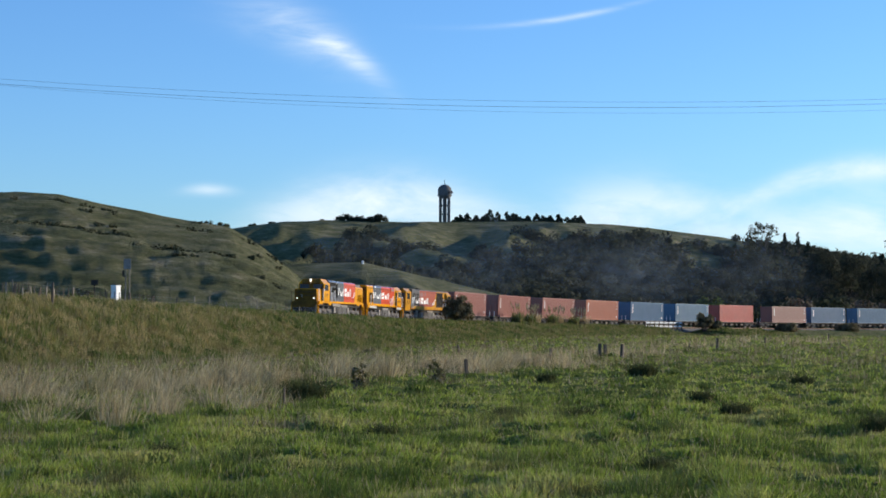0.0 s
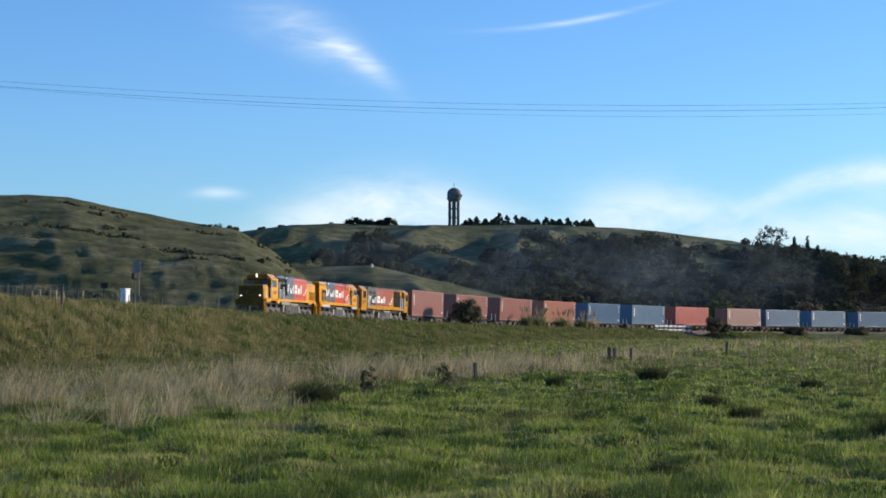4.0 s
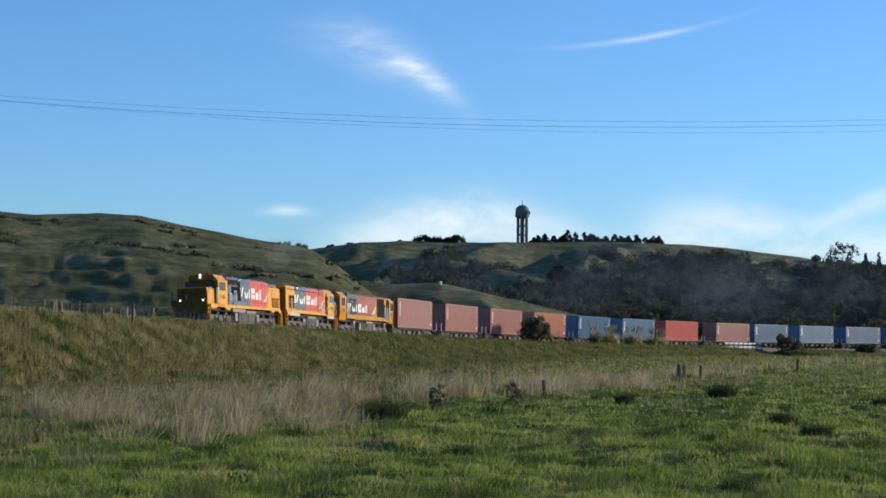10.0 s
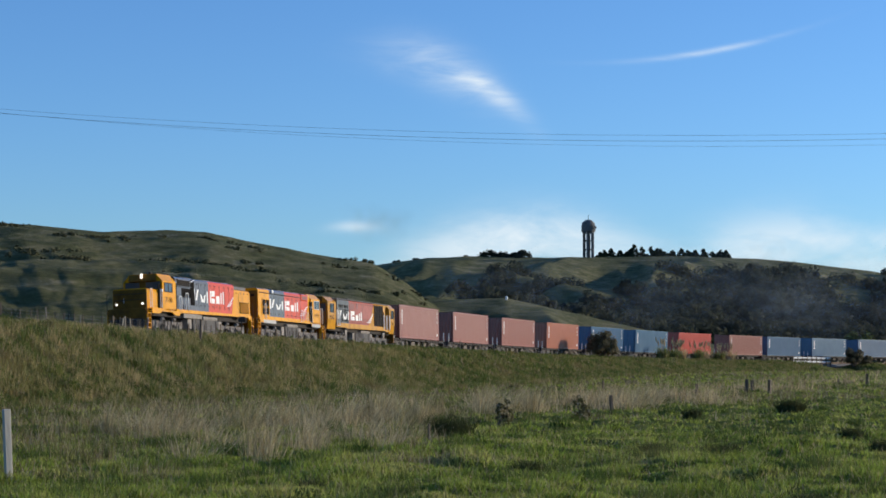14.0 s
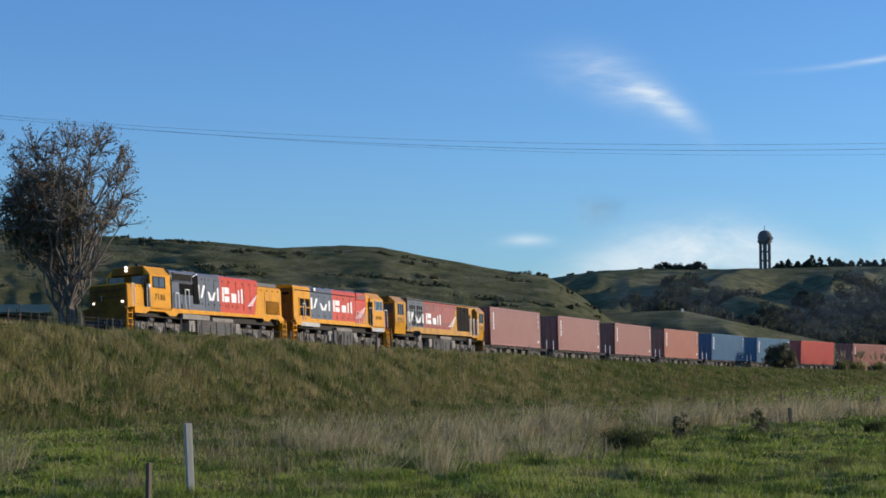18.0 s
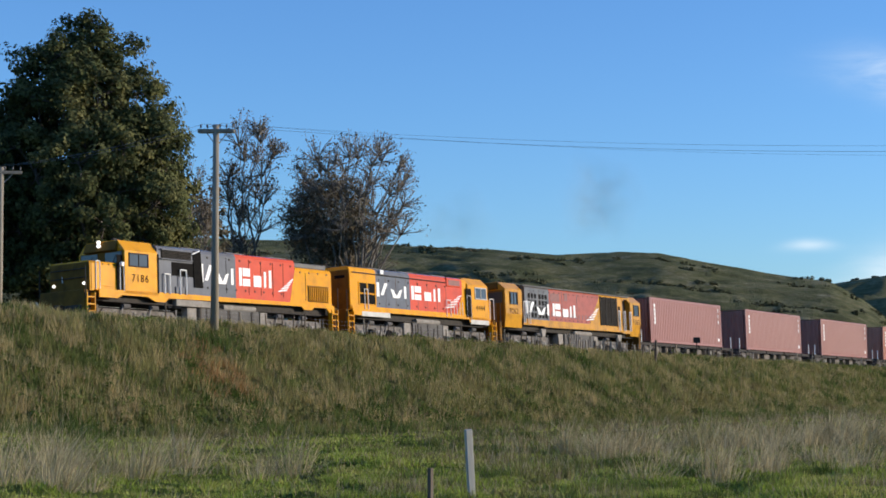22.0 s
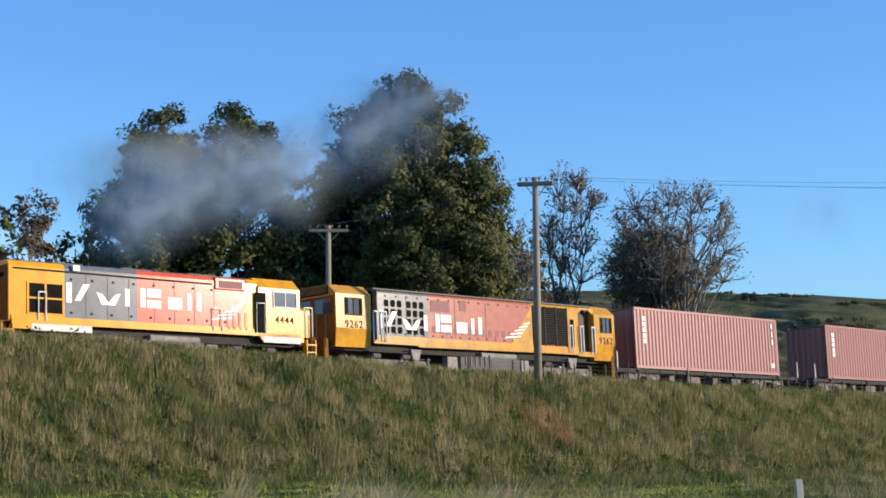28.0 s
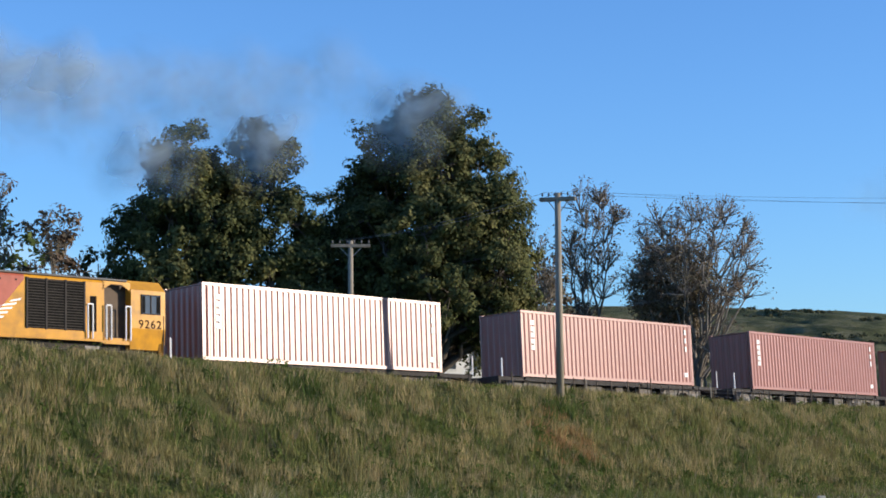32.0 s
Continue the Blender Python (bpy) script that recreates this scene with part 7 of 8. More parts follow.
def scrub():
    # on the bank beside the line
    p = beside(167.5, 5.0)
    shrub("bush", p.x, p.y, "dark rounded bush on the bank beside the line", 5, 1.9, 3.1, "dullbush", 0.2, per=130, n=46)
    for k, (s, e) in enumerate(((196, 5.5), (200, 4.8), (206, 5.2), (210, 4.6), (214, 5.4), (219, 5.0), (192, 5.2))):
        q = beside(s, e)
        tussock("pampas_grass", q.x, q.y, "pampas grass with pale plumes on the bank", 60 + k, 1.3, 1.5, "drygrass" if k % 2 else "bankgrass", 170, 0.05, 0.8, 9)
    for k, (s, e, r, h) in enumerate(((266.5, 5, 1.7, 2.9), (269.5, 5.5, 1.3, 1.5), (318, 6.5, 2.2, 1.2), (294, 7, 2.0, 1.3), (336, 6, 2.0, 1.2))):
        q = beside(s, e)
        shrub("bush", q.x, q.y, "low dark bush beside the railway bridge" if k < 2 else "low dark bush beside the line", 80 + k, r, h, "dullbush", 0.26, per=90, n=34)
    # tussocks in the field
    spots = [(-4.15, 45, 0.85, 0.7), (1.9, 37.5, 0.5, 0.34), (4.3, 36.0, 0.55, 0.32), (9.0, 38.0, 0.5, 0.32), (-1.8, 31.0, 0.45, 0.3), (6.6, 24.0, 0.4, 0.24), (13.4, 33.0, 0.6, 0.5), (6.2, 70.0, 0.8, 0.55),
             (-8.6, 26.5, 0.35, 0.25), (11.0, 60.0, 0.6, 0.35), (3.2, 62.0, 0.5, 0.35), (12.4, 52.0, 0.5, 0.3), (8.0, 45.0, 0.45, 0.28)]
    for k, (a, d, r, h) in enumerate(spots):
        x, y = at(a, d)
        tussock("rush_tussock", x, y, "large dark tussock of rushes in the pasture" if r > 0.7 else "dark green tussock of rushes in the pasture", 100 + k, r, h, "rush", int(800 * r + 200), 0.009, 1.1)
    for k, (a, d) in enumerate(((-2.6, 55.0), (-0.2, 57.0))):
        x, y = at(a, d)
        shrub("weed_bush", x, y, "thin leafy weed among the dry grass", 130 + k, 0.32, 1.0, "weed", 0.08, per=40, n=18)
    # trees before and on the far hills
    def wood(name, a, d, label, seed, r, h, leaf, size, **k):
        x, y = at(a, d)
        return shrub(name, x, y, label, seed, r, h, leaf, size, category="tree", **k)
    wood("willow_tree", 8.3, 415, "light green rounded willow behind the line", 201, 4.5, 7.5, "willow", 0.9, per=30, n=40)
    for k, (a, d, r, h) in enumerate(((10.2, 430, 4, 6.0), (11.0, 425, 5, 7.2), (12.0, 430, 5, 7.4), (12.9, 425, 4.5, 6.6), (9.4, 440, 4, 5.0), (13.8, 430, 5, 7.0))):
        wood("willow_tree", a, d, "brownish rounded tree behind the line", 210 + k, r, h, "autumnleaf" if k % 2 else "bushleaf", 0.9, per=26, n=34)
    for k, (a, d, r, h) in enumerate(((11.6, 520, 6, 17), (12.5, 530, 7, 16), (13.3, 520, 6.5, 16), (14.2, 520, 7, 17), (10.7, 560, 6, 12), (9.6, 590, 6, 8), (12.1, 600, 6, 19), (13.0, 600, 6, 17), (14.0, 600, 7, 18), (8.5, 560, 5, 6), (7.4, 530, 5, 5), (6.5, 520, 5, 5), (5.4, 510, 5, 5), (4.4, 500, 4, 4.5))):
        wood("wood_tree", a, d, "tall dark tree of the wood on the hillside", 230 + k, r, h, "farbush", 0.5, per=90, n=46)
    for k in range(22):
        a = 0.42 + 0.187 * k + 0.08 * math.sin(k * 5.0)
        hgt = 3.4 + 1.8 * math.sin(k * 2.3) ** 2 + (2.0 if 5 < k < 9 else 0)
        wood("ridge_pine", a, 806, "small dark pine on the skyline beside the tower", 260 + k, 3.2, hgt * 0.9, "pineleaf", 0.55, per=50, n=34, cone=True, sink=0.7)
    for k, (a, r, h) in enumerate(((-3.05, 3.6, 2.6), (-2.6, 3.0, 2.2), (-1.95, 2.6, 3.6), (-3.75, 1.0, 1.2), (-5.9, 1.6, 1.4), (-5.3, 1.6, 1.2), (-2.2, 3.0, 2.2))):
        wood("ridge_bush", a, 797, "dark bush on the hill's skyline", 280 + k, r * 1.2, h * 1.25, "farbush", 0.7, per=50, n=26, sink=1.3)
    for k, (a, d, h, r) in enumerate(((8.75, 720, 4.0, 2.4), (9.0, 722, 5.0, 2.2), (9.3, 720, 4.5, 2.4), (10.5, 715, 12, 3.0), (10.9, 712, 12.5, 2.2), (11.2, 700, 9, 3.0), (11.75, 690, 9.5, 3.2), (12.3, 680, 8, 3.2), (12.8, 670, 9, 3), (13.4, 660, 8.5, 3), (13.9, 650, 9, 3))):
        wood("conifer_tree", a, d, "dark pointed conifer on the ridge", 300 + k, r, h, "pineleaf", 0.6, per=40, n=44, cone=True)
    x, y = at(9.85, 716)
    z = height(x, y)
    tree("bare_tree", x, y, z, "tall half-bare tree on the ridge", 320, 13.5, 12.0, outline=VASE, leaf="bushleaf", bark="bark", lobes=20, lobe_r=1.9, per=5, size=0.6, clump=0.7, trunk_r=0.4, bole=0.2, tips=6, stems=2, keep=0.5, rise=0.5)


scrub()


# ---- fences, bridge, cabinet, signal, houses ----
def post(x, y, h, r, mat, lean=(0.0, 0.0), label="weathered wooden fence post in the grass", square=True, group="fence posts"):
    z = height(x, y)
    bm = bmesh.new()
    if square:
        box(bm, -r, r, -r * 0.8, r * 0.8, -0.3, h, 0.012)
    else:
        rod(bm, (0, 0, -0.3), (0, 0, h), r, r * 0.85, n=8)
    ob = mesh_object("fence_post", bm, M[mat])
    ob.matrix_basis = pose(x, y, z, lean[0], lean[1], (x * 37) % 90)
    return tagged(ob, label, "fence post", group)


def fences():
    rng = random.Random(9)
    # along the crest of the bank
    tops = []
    s = 13.0
    while s < 205:
        q = beside(s, 4.3 + 0.12 * math.sin(s))
        h = rng.uniform(0.6, 0.9)
        post(q.x, q.y, h, rng.uniform(0.03, 0.05), "wood" if rng.random() < 0.5 else "paleWood", (rng.uniform(-4, 4), rng.uniform(-4, 4)), "weathered wooden fence post beside the line", rng.random() < 0.5, "posts of the line's fence")
        tops.append((q.x, q.y, height(q.x, q.y)))
        s += rng.uniform(3.6, 4.8)
    for z in (0.25, 0.42, 0.58):
        cu = bpy.data.curves.new("fence_wire", "CURVE")
        cu.dimensions, cu.bevel_depth, cu.bevel_resolution = "3D", 0.003, 0
        sp = cu.splines.new("POLY")
        sp.points.add(len(tops) - 1)
        for i, (x, y, g) in enumerate(tops):
            sp.points[i].co = (x, y, g + z, 1)
        cu.materials.append(M["wire"])
        tagged(new("fence_wire", cu), "thin steel fence wire between the posts", "wire", "wires of the line's fence")
    # thin battens that hold the wires apart
    bm = box(bmesh.new(), -0.022, 0.022, -0.016, 0.016, 0.0, 0.66)
    batten = mesh_object("fence_batten", bm, M["wood"])
    tagged(batten, "thin weathered batten hung on the fence wires", "fence batten", "battens of the line's fence")
    first = True
    s = 15.0
    while s < 74:
        q = beside(s, 4.3 + 0.12 * math.sin(s))
        m = pose(q.x, q.y, height(q.x, q.y), rng.uniform(-5, 5), rng.uniform(-5, 5), rng.uniform(-30, 30))
        if first:
            batten.matrix_basis = m
        else:
            copy_thing(batten, m)
        first = False
        s += rng.uniform(0.6, 1.1)
    # dense old battens where the fence leaves the line
    for k in range(12):
        s, e = 44 + k * 0.9, 5.2 + k * 0.05
        q = beside(s, e)
        post(q.x, q.y, rng.uniform(0.55, 0.85), 0.045, "paleWood" if k % 3 else "wood", (rng.uniform(-5, 5), rng.uniform(-5, 5)), "pale weathered fence batten on the bank", True, "posts of the line's fence")
    # in the pasture
    x, y = at(-17.62, 28.6)
    post(x, y, 1.08, 0.055, "palePost", (2, -4), "pale grey square wooden fence post in the pasture")
    x, y = at(-18.9, 24.0)
    post(x, y, 0.62, 0.035, "wood", (-2, 3), "thin dark stake in the pasture")
    for a, d, h, r in ((0.75, 66, 0.66, 0.06), (3.35, 98, 0.75, 0.07), (0.5, 128, 0.7, 0.08), (4.85, 118, 0.85, 0.11), (5.05, 119, 0.8, 0.10), (5.55, 116, 0.95, 0.12), (8.45, 150, 0.85, 0.09), (7.6, 152, 0.6, 0.06), (-1.4, 92, 0.6, 0.06), (9.9, 180, 0.7, 0.09), (11.8, 200, 0.8, 0.1), (-4.9, 41.5, 0.45, 0.03)):
        x, y = at(a, d)
        post(x, y, h, r * 0.9, "wood", (rng.uniform(-4, 4), rng.uniform(-4, 4)), "dark weathered fence post in the rough pasture")


fences()


def bridge():
    t = empty("railway_bridge", pose(0, 0, 0), "small timber trestle bridge with pale beams, carrying the line", "bridge")
    a, b = 249.5, 263.5
    for e in (-1.5, 1.5):
        for z0, z1, w in ((-0.75, -0.35, 0.16),):
            for k in range(4):
                s0, s1 = a + (b - a) * k / 4, a + (b - a) * (k + 1) / 4
                p, q = beside(s0, e, z0), beside(s1, e, z0)
                bm = rod(bmesh.new(), p, q, 0.22, n=4)
                part("girder", bm, M["wood"], t, "weathered timber girder")
    for zz in (0.08, 0.66):
        for k in range(8):
            s0, s1 = a + (b - a) * k / 8, a + (b - a) * (k + 1) / 8
            part("side_beam", rod(bmesh.new(), beside(s0 + 0.2, 2.4, zz), beside(s1 - 0.2, 2.4, zz), 0.15, n=4), M["wall"], t, "pale painted timber beam")
    for k in range(9):
        s = a + (b - a) * k / 8
        part("rail_post", rod(bmesh.new(), beside(s, 2.4, -0.7), beside(s, 2.4, 0.8), 0.12, n=4), M["wood"], t)
    for k in range(6):
        s = a + 1 + (b - a - 2) * k / 5
        for e in (-1.6, 0.0, 1.6, 2.4):
            lo = beside(s, e * 1.25, 0)
            lo.z = height(lo.x, lo.y) - 0.4
            part("trestle_post", rod(bmesh.new(), lo, beside(s, e, -0.6), 0.17, n=6), M["wood"], t)
        part("cap_beam", rod(bmesh.new(), beside(s, -2.2, -0.95), beside(s, 2.2, -0.95), 0.16, n=4), M["wood"], t)


bridge()


S_CABINET = 88.5


def relay_cabinet():
    q = beside(S_CABINET, -4.2)
    z = height(q.x, q.y)
    t = empty("relay_cabinet", pose(q.x, q.y, z - 0.1, 0, 0, 58), "white metal lineside cabinet on the bank", "cabinet")
    part("body", box(bmesh.new(), -0.28, 0.28, -0.25, 0.25, 0.1, 2.35, 0.03), M["white"], t)
    part("lid", box(bmesh.new(), -0.32, 0.32, -0.29, 0.29, 2.35, 2.42, 0.015), M["white"], t)
    part("door", box(bmesh.new(), -0.24, 0.24, -0.27, -0.25, 0.2, 2.28, 0.008), M["white"], t)
    part("plinth", box(bmesh.new(), -0.36, 0.36, -0.3, 0.3, -0.3, 0.1, 0.02), M["concrete"], t)
    part("handle", rod(bmesh.new(), (0.2, -0.29, 0.7), (0.2, -0.29, 0.9), 0.015, n=6), M["steel"], t)


relay_cabinet()


def signal():
    q = beside(S_CABINET + 3.0, -4.4)
    z = height(q.x, q.y)
    t = empty("signal_mast", pose(q.x, q.y, z - 0.2, 0, 0, 10), "grey lineside mast on two poles with a pale sign board", "signal")
    for x in (-0.14, 0.16):
        part("pole", rod(bmesh.new(), (x, 0, 0), (x, 0, 4.2), 0.05, n=8), M["paleWood"], t)
    part("board", box(bmesh.new(), -0.3, 0.26, -0.08, 0.02, 3.9, 4.7, 0.02), M["axle"], t, "pale grey board seen from behind")
    part("bracket", box(bmesh.new(), -0.4, -0.1, -0.05, 0.05, 3.3, 3.4, 0.01), M["tank"], t)
    part("lamp_box", box(bmesh.new(), -0.42, -0.24, -0.1, 0.1, 3.4, 3.8, 0.02), M["frame"], t)
    q = beside(52.0, 6.5)
    post(q.x, q.y, 1.25, 0.08, "wood", (1, 2), "taller dark strainer post in the fence", False, "posts of the line's fence")
    q = beside(64.5, 3.7)
    t = empty("speed_board", pose(q.x, q.y, height(q.x, q.y) - 0.2, 0, 0, 15), "small dark lineside board on a post", "sign")
    part("pole", rod(bmesh.new(), (0, 0, 0), (0, 0, 1.5), 0.04, n=6), M["frame"], t)
    part("board", box(bmesh.new(), -0.22, 0.22, -0.03, 0.01, 1.3, 1.65, 0.015), M["frame"], t)


signal()


def trough():
    x, y = at(-2.49, 424)
    t = empty("water_trough", pose(x, y, height(x, y) - 0.1), "small white tank on the grassy spur", "tank")
    part("tank", rod(bmesh.new(), (0, 0, 0), (0, 0, 0.75), 0.3, n=16), M["white"], t)
    part("lid", rod(bmesh.new(), (0, 0, 0.75), (0, 0, 0.85), 0.33, 0.16, n=16), M["white"], t)


trough()


def house():
    x, y = at(-27.4, 118)
    z = height(x, y)
    t = empty("house", pose(x, y, z - 0.3, 0, 0, 50), "white weatherboard house with a dark blue-grey iron roof", "house")
    L, W = 6.6, 3.4
    E = EYE + 115 * math.tan(radians(3.45)) - z + 0.3
    for k in range(int((E - 0.5) / 0.18)):
        zz = 0.5 + k * 0.18
        part("weatherboard", box(bmesh.new(), -L, L, -W - 0.02, -W + 0.02, zz, zz + 0.176, 0.0), M["wall"], t)
    part("wall", box(bmesh.new(), -L + 0.02, L - 0.02, -W + 0.03, W, 0.2, E, 0.01), M["wall"], t)
    part("foundation", box(bmesh.new(), -L + 0.05, L - 0.05, -W + 0.06, W - 0.06, -0.4, 0.5), M["concrete"], t)
    bm = bmesh.new()
    profile(bm, [(-W - 0.5, E - 0.05), (-W - 0.5, E + 0.06), (0, E + 1.35), (W + 0.5, E + 0.06), (W + 0.5, E - 0.05)], -L - 0.5, L + 0.5)
    r = part("roof", bm, M["ironroof"], t, "blue-grey corrugated iron roof")
    for k in range(32):
        xx = -L - 0.45 + k * (2 * L + 0.9) / 31
        part("roof_rib", rod(bmesh.new(), (xx, -W - 0.48, E + 0.075), (xx, -0.02, E + 1.365), 0.03, n=4), M["ironroof"], r)
    part("fascia", box(bmesh.new(), -L - 0.52, L + 0.52, -W - 0.56, -W - 0.5, E - 0.12, E + 0.1), M["wall"], t)
    part("ridge_cap", rod(bmesh.new(), (-L - 0.5, 0, E + 1.38), (L + 0.5, 0, E + 1.38), 0.08, n=6), M["ironroof"], r)
    for xx, w in ((-4.9, 1.0), (-2.9, 0.9), (-0.6, 1.1), (1.4, 0.8), (3.0, 0.8), (4.9, 1.0)):
        f = bmesh.new()
        z0, z1 = E - 1.75, E - 0.6
        for q in ((xx - w / 2 - 0.08, xx + w / 2 + 0.08, z1, z1 + 0.08), (xx - w / 2 - 0.08, xx + w / 2 + 0.08, z0 - 0.08, z0), (xx - w / 2 - 0.08, xx - w / 2, z0, z1), (xx + w / 2, xx + w / 2 + 0.08, z0, z1)):
            box(f, q[0], q[1], -W - 0.07, -W, q[2], q[3])
        wd = part("window", f, M["wall"], t)
        part("pane", box(bmesh.new(), xx - w / 2, xx + w / 2, -W - 0.04, -W - 0.015, z0, z1), M["glass"], wd)
    x, y = at(-23.3, 112)
    t = empty("shed", pose(x, y, height(x, y) - 0.2, 0, 0, 20), "open farm shed with a green iron roof", "shed")
    for k in range(6):
        for yy in (-1.3, 1.3):
            part("post", box(bmesh.new(), -2.4 + k * 0.95, -2.28 + k * 0.95, yy - 0.06, yy + 0.06, 0, 2.9), M["wood"], t)
    part("back_wall", box(bmesh.new(), -2.5, 2.55, 1.3, 1.36, 0, 2.9), M["wood"], t)
    bm = bmesh.new()
    profile(bm, [(-1.7, 2.85), (-1.7, 2.93), (0, 3.45), (1.7, 2.93), (1.7, 2.85), (0, 3.35)], -2.8, 2.8)
    part("roof", bm, M["greenroof"], t, "green corrugated iron roof")
    rng = random.Random(4)
    for k in range(16):
        a = -31 + k * 0.42
        x, y = at(a, 92 + 0.5 * math.sin(k))
        post(x, y, rng.uniform(1.2, 1.5), 0.06, "paleWood", (rng.uniform(-3, 3), 0), "pale picket of the garden fence behind the line", True, "pickets of the garden fence")


house()


# ---- exhaust smoke, in rigid soft-edged shells that drift ----
def smoke_material(name, color, strength):
    m = bpy.data.materials.new(name)
    m.use_nodes = True
    n, l = m.node_tree.nodes, m.node_tree.links
    n.remove(n["Principled BSDF"])
    tc = n.new("ShaderNodeTexCoord")
    mp = n.new("ShaderNodeMapping")
    mp.inputs["Scale"].default_value = (1, 0, 1)
    l.new(tc.outputs["UV"], mp.inputs[0])
    ln = n.new("ShaderNodeVectorMath")
    ln.operation = "LENGTH"
    l.new(tc.outputs["UV"], ln.inputs[0])
    fall = n.new("ShaderNodeMapRange")
    fall.interpolation_type = "SMOOTHSTEP"
    fall.inputs[1].default_value, fall.inputs[2].default_value, fall.inputs[3].default_value, fall.inputs[4].default_value = 1.0, 0.15, 0.0, strength
    l.new(ln.outputs["Value"], fall.inputs[0])
    t = n.new("ShaderNodeTexNoise")
    t.inputs["Scale"].default_value, t.inputs["Detail"].default_value, t.inputs["Distortion"].default_value = 0.55, 6, 0.6
    l.new(tc.outputs["Object"], t.inputs["Vector"])
    r = n.new("ShaderNodeMapRange")
    r.inputs[1].default_value, r.inputs[2].default_value, r.inputs[3].default_value, r.inputs[4].default_value = 0.3, 0.65, 0.25, 1.0
    l.new(t.outputs["Fac"], r.inputs[0])
    mul = n.new("ShaderNodeMath")
    mul.operation = "MULTIPLY"
    l.new(fall.outputs[0], mul.inputs[0])
    l.new(r.outputs[0], mul.inputs[1])
    d = n.new("ShaderNodeBsdfDiffuse")
    d.inputs[0].default_value = (*color, 1)
    tl = n.new("ShaderNodeBsdfTranslucent")
    tl.inputs[0].default_value = (*color, 1)
    ad = n.new("ShaderNodeMixShader")
    l.new(d.outputs[0], ad.inputs[1])
    l.new(tl.outputs[0], ad.inputs[2])
    tr = n.new("ShaderNodeBsdfTransparent")
    mx = n.new("ShaderNodeMixShader")
    l.new(mul.outputs[0], mx.inputs[0])
    l.new(tr.outputs[0], mx.inputs[1])
    l.new(ad.outputs[0], mx.inputs[2])
    l.new(mx.outputs[0], n["Material Output"].inputs[0])
    return m


SMOKE = []


def smoke_shell(radius, tall, mat, turn):
    """A shallow bowl, bulging to local -y, with a radial coordinate for its soft edge."""
    g = np.random.default_rng(int(radius * 1000) + int(turn * 7))
    rings, k = 9, 28
    v, uv, f = [(0, -0.45 * radius, 0)], [(0.0, 0.0)], []
    lump = 1 + 0.12 * np.sin(np.arange(k) * math.tau / k * 3 + turn) + 0.08 * np.sin(np.arange(k) * math.tau / k * 5 + 2 * turn)
    for i in range(1, rings + 1):
        q = i / rings
        for j in range(k):
            a = j * math.tau / k
            v.append((math.cos(a) * q * radius * lump[j], -0.45 * radius * math.sqrt(max(1 - q * q, 0)), math.sin(a) * q * radius * tall * lump[j]))
            uv.append((math.cos(a) * q, math.sin(a) * q))
    bm = bmesh.new()
    vs = [bm.verts.new(p) for p in v]
    lay = bm.loops.layers.uv.new("soft")
    for j in range(k):
        bm.faces.new((vs[0], vs[1 + j], vs[1 + (j + 1) % k]))
    for i in range(rings - 1):
        for j in range(k):
            a, b = 1 + i * k + j, 1 + i * k + (j + 1) % k
            bm.faces.new((vs[a], vs[a + k], vs[b + k], vs[b]))
    bm.verts.index_update()
    for fc in bm.faces:
        for lp in fc.loops:
            lp[lay].uv = uv[lp.vert.index]
    ob = mesh_object("smoke_puff", bm, mat, True)
    return ob


def puff(label, radius, tall, mat, turn, rows, loco=None, born=0.0):
    """rows: seconds, bearing, height in degrees from the eye, distance. Until it is born it runs deep under its locomotive."""
    ob = tagged(smoke_shell(radius, tall, mat, turn), label, "smoke", "puffs of exhaust smoke")
    SMOKE.append((ob, turn, rows, loco, born))


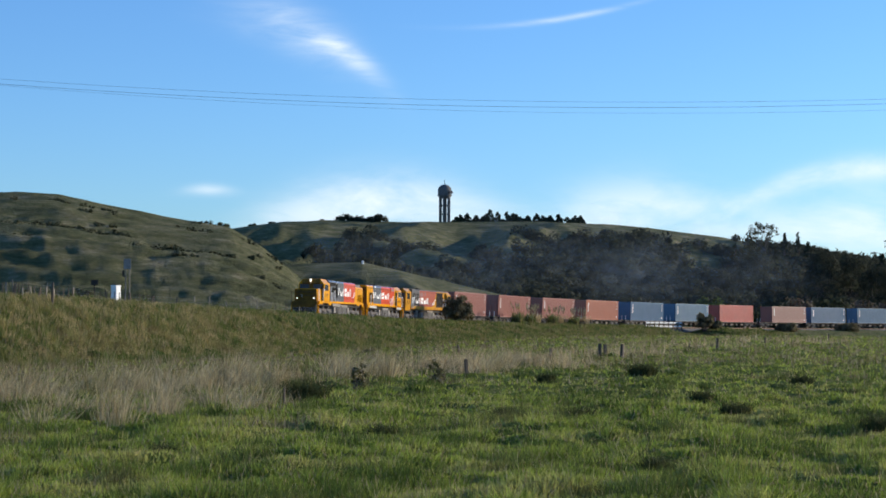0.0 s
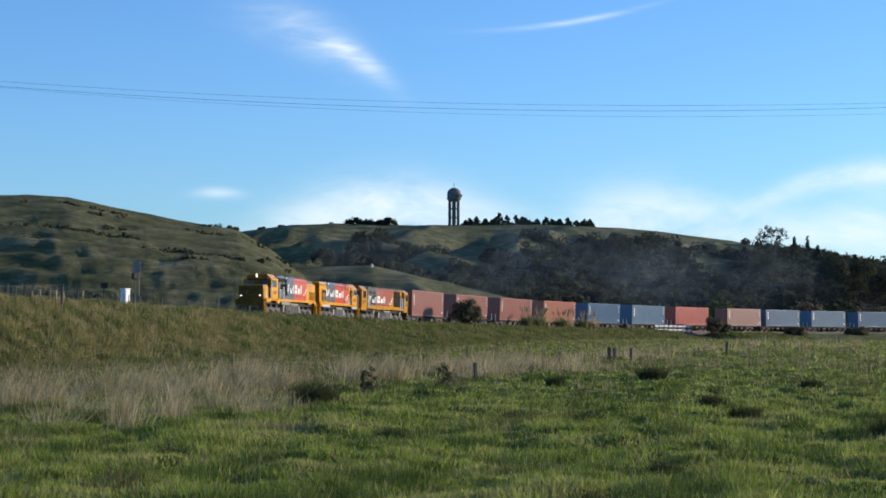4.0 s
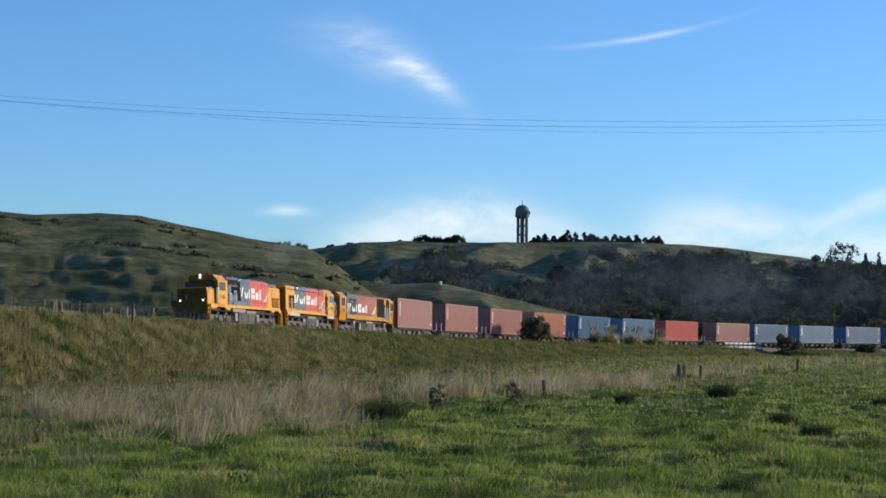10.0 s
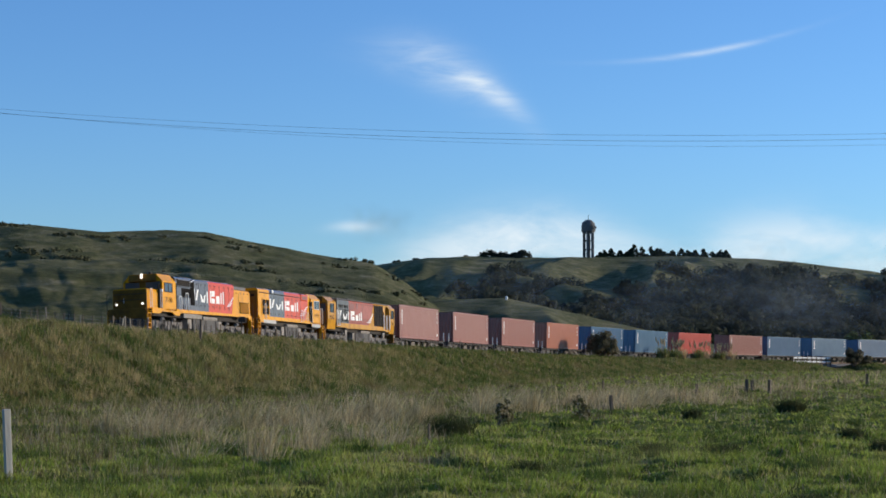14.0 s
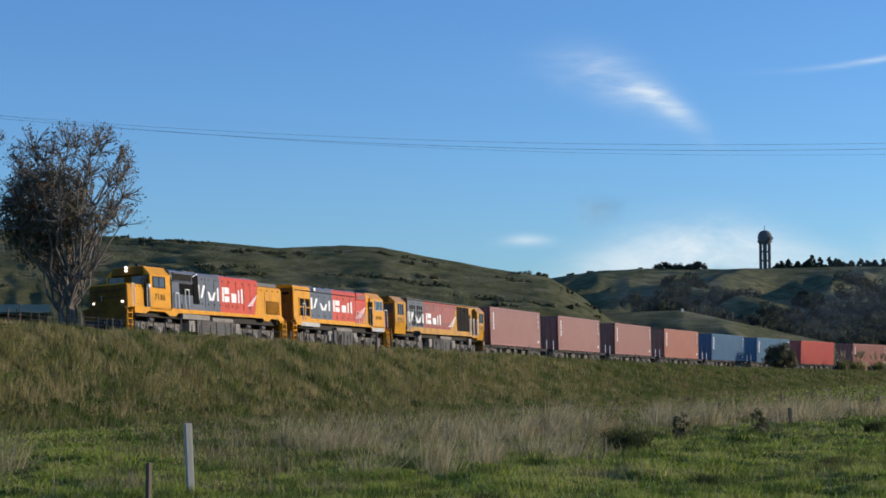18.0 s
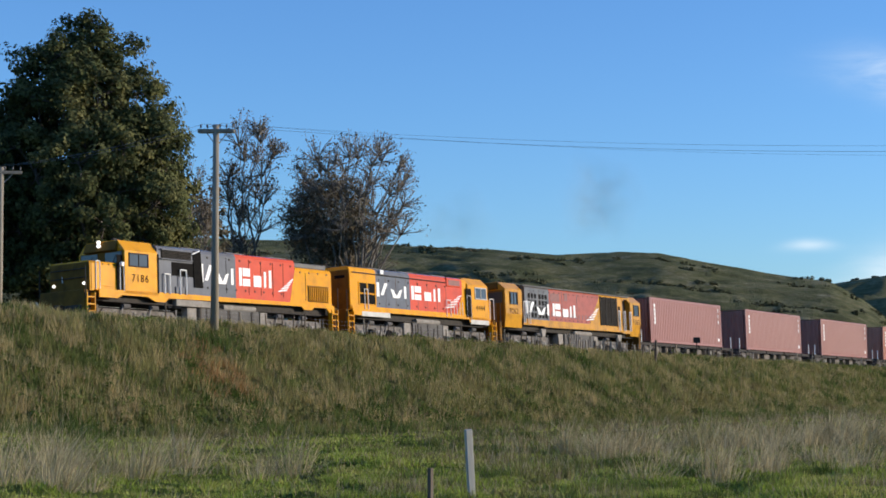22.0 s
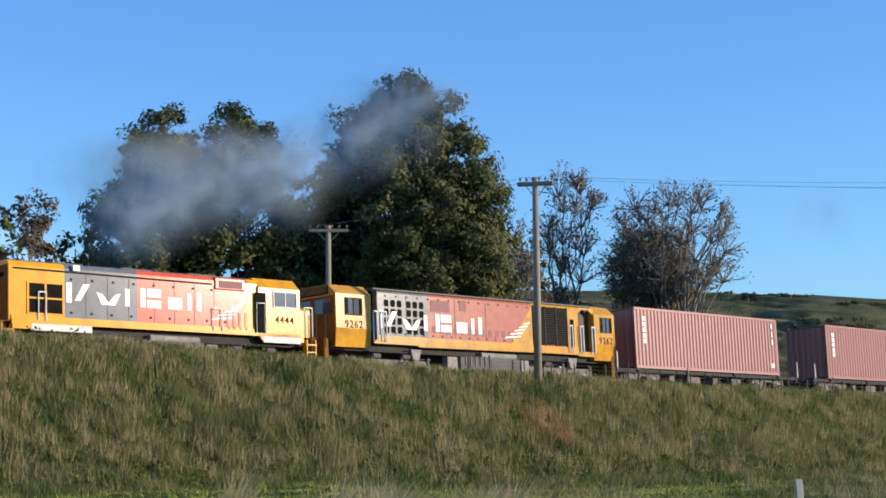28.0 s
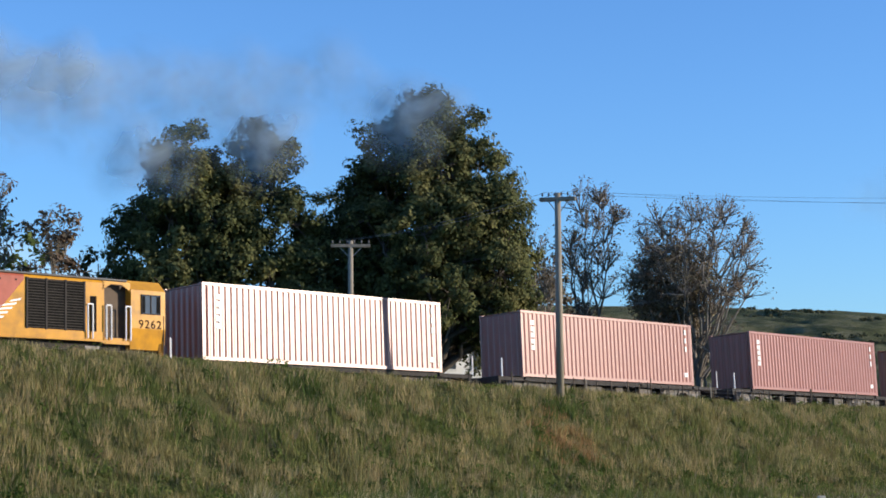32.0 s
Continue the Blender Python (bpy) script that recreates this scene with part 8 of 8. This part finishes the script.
def smoke():
    grey = smoke_material("blue_grey_smoke", (0.54, 0.63, 0.68), 0.8)
    brown = smoke_material("thin_brown_smoke", (0.86, 0.80, 0.60), 0.15)
    fresh = smoke_material("fresh_brown_smoke", (0.80, 0.74, 0.52), 0.22)
    haze = smoke_material("thin_blue_haze", (0.40, 0.48, 0.57), 0.11)
    a28 = [(-38.2, 6.7), (-36.8, 7.4), (-35.2, 8.0), (-33.4, 8.5), (-31.5, 9.2), (-29.9, 10.0), (-37.6, 7.8), (-34.2, 7.6)]
    a32 = [(-47.5, 11.5), (-45.8, 12.2), (-43.0, 11.4), (-41.0, 11.5), (-34.9, 9.6), (-30.4, 10.4), (-46.0, 10.4), (-38.6, 9.0)]
    for k, (p, q) in enumerate(zip(a28, a32)):
        puff("drifting blue-grey cloud of exhaust smoke above the train", 2.9 + 0.3 * (k % 3), 0.8, grey, k * 1.3, [(26.9, -33.4 + 0.25 * k, 6.0 + 0.1 * k, 77.0 + 0.7 * k), (28.0, *p, 79.0 + 0.8 * k), (30.0, (p[0] + q[0]) / 2, (p[1] + q[1]) / 2 + 0.2, 81.0 + 0.8 * k), (32.0, *q, 83.0 + 0.8 * k)], -27.0, 26.4)
    drift = smoke_material("drifting_brown_smoke", (0.70, 0.70, 0.60), 0.34)
    for k, (a, e, b, f) in enumerate(((-42.4, 9.7, -43.2, 10.3), (-40.4, 10.3, -41.4, 11.2), (-38.4, 10.2, -39.4, 11.0), (-36.4, 10.5, -37.4, 11.2), (-34.2, 10.3, -35.2, 11.2), (-32.2, 10.9, -33.0, 11.4), (-39.6, 9.2, -40.8, 10.2), (-35.4, 9.2, -36.6, 10.2))):
        puff("thin brown-grey veil of exhaust smoke drifting over the trees", 4.6, 0.62, drift, 5.0 + k, [(27.2, -34.2 + 0.2 * k, 6.6, 84.0 + 0.7 * k), (28.4, (a - 34.0) / 2 - 1.0, 8.2, 86.0 + 0.7 * k), (30.0, a, e, 88.0 + 0.7 * k), (32.0, b, f, 91.0 + 0.7 * k)], -27.0, 26.7)
    puff("small brown puff of exhaust smoke above the train", 2.9, 0.85, fresh, 2.0, [(18.5, -15.2, 3.9, 109.0), (19.0, -14.7, 4.5, 109.5), (20.0, -14.1, 5.3, 110.0), (21.0, -13.7, 5.8, 110.5), (23.0, -13.6, 6.3, 111.0), (26.0, -13.4, 6.9, 112.0), (32.0, -12.6, 7.6, 114.0)], -27.0, 18.1)
    puff("small brown puff of exhaust smoke above the train", 2.5, 0.85, fresh, 3.2, [(18.6, -15.0, 3.6, 108.0), (19.0, -14.5, 3.9, 108.5), (20.0, -14.2, 4.5, 109.0), (21.0, -14.0, 5.0, 109.5), (23.0, -13.4, 5.6, 110.0), (26.0, -13.0, 6.3, 111.0), (32.0, -12.0, 7.2, 113.0)], -27.0, 18.2)
    for k in range(2):
        puff("thin grey puff of exhaust smoke above the hill line", 2.4 + 0.5 * k, 0.75, brown, 6.0 + k, [(9.7, -7.5 + 0.2 * k, 2.6, 158.0 + k), (11.0, -6.6 - 0.5 * k, 3.4, 159.0 + k), (13.0, -6.3 - 0.7 * k, 4.1, 160.0 + k), (16.0, -5.4 - 0.6 * k, 4.8, 161.0 + k), (22.0, -4.0, 6.2, 164.0 + k), (32.0, -2.0, 8.0, 168.0 + k)], -27.0, 9.2)
    puff("faint brown puff of exhaust smoke above the train", 2.6, 0.8, brown, 4.0, [(20.6, -18.6, 4.3, 97.0), (21.0, -18.4, 4.6, 97.5), (23.0, -18.0, 5.7, 98.0), (26.0, -17.4, 6.4, 99.0), (32.0, -15.6, 7.6, 101.0)], -27.0, 20.2)
    # drifting smoke, its shells enlarged to add a veil of distance haze
    for k, (a, e, a2, e2, r) in enumerate(((-0.9, 2.3, -1.8, 2.6, 13.0), (2.4, 2.4, 4.4, 2.7, 14.0), (4.8, 2.2, 6.0, 2.5, 15.0), (7.3, 2.0, 8.4, 2.3, 15.0), (-3.2, 2.4, -4.4, 2.7, 9.0), (9.8, 1.9, 10.8, 2.1, 14.0), (6.0, 1.6, 7.2, 1.9, 13.0), (1.0, 1.7, 2.4, 2.0, 12.0))):
        puff("faint blue smoke haze drifting before the far hill", r, 0.7, haze, k * 1.7, [(0.0, a, e, 345.0 + 3 * k), (16.0, (a + a2) / 2, (e + e2) / 2, 345.0 + 3 * k), (32.0, a2, e2, 345.0 + 3 * k)])


smoke()


def smoke_motion():
    for ob, turn, rows, loco, born in SMOKE:
        keys = []
        if loco is not None:
            # with its locomotive, below the rails, until it leaves the exhaust
            q = 0.0
            while q < born:
                p = on_line(float(np.polyval(RUN, q)) + loco, -9.0)
                keys.append((q, pose(p.x, p.y, p.z, 0, 0, 32)))
                q += 2.0
            p = on_line(float(np.polyval(RUN, born)) + loco, -7.0)
            keys.append((born, pose(p.x, p.y, p.z, 0, 0, 32)))
        for t, a, e, d in rows:
            x, y = at(a, d)
            keys.append((t, pose(x, y, EYE + d * math.tan(radians(e)), 0, 0, -a)))
        walk(ob, keys)

motions()
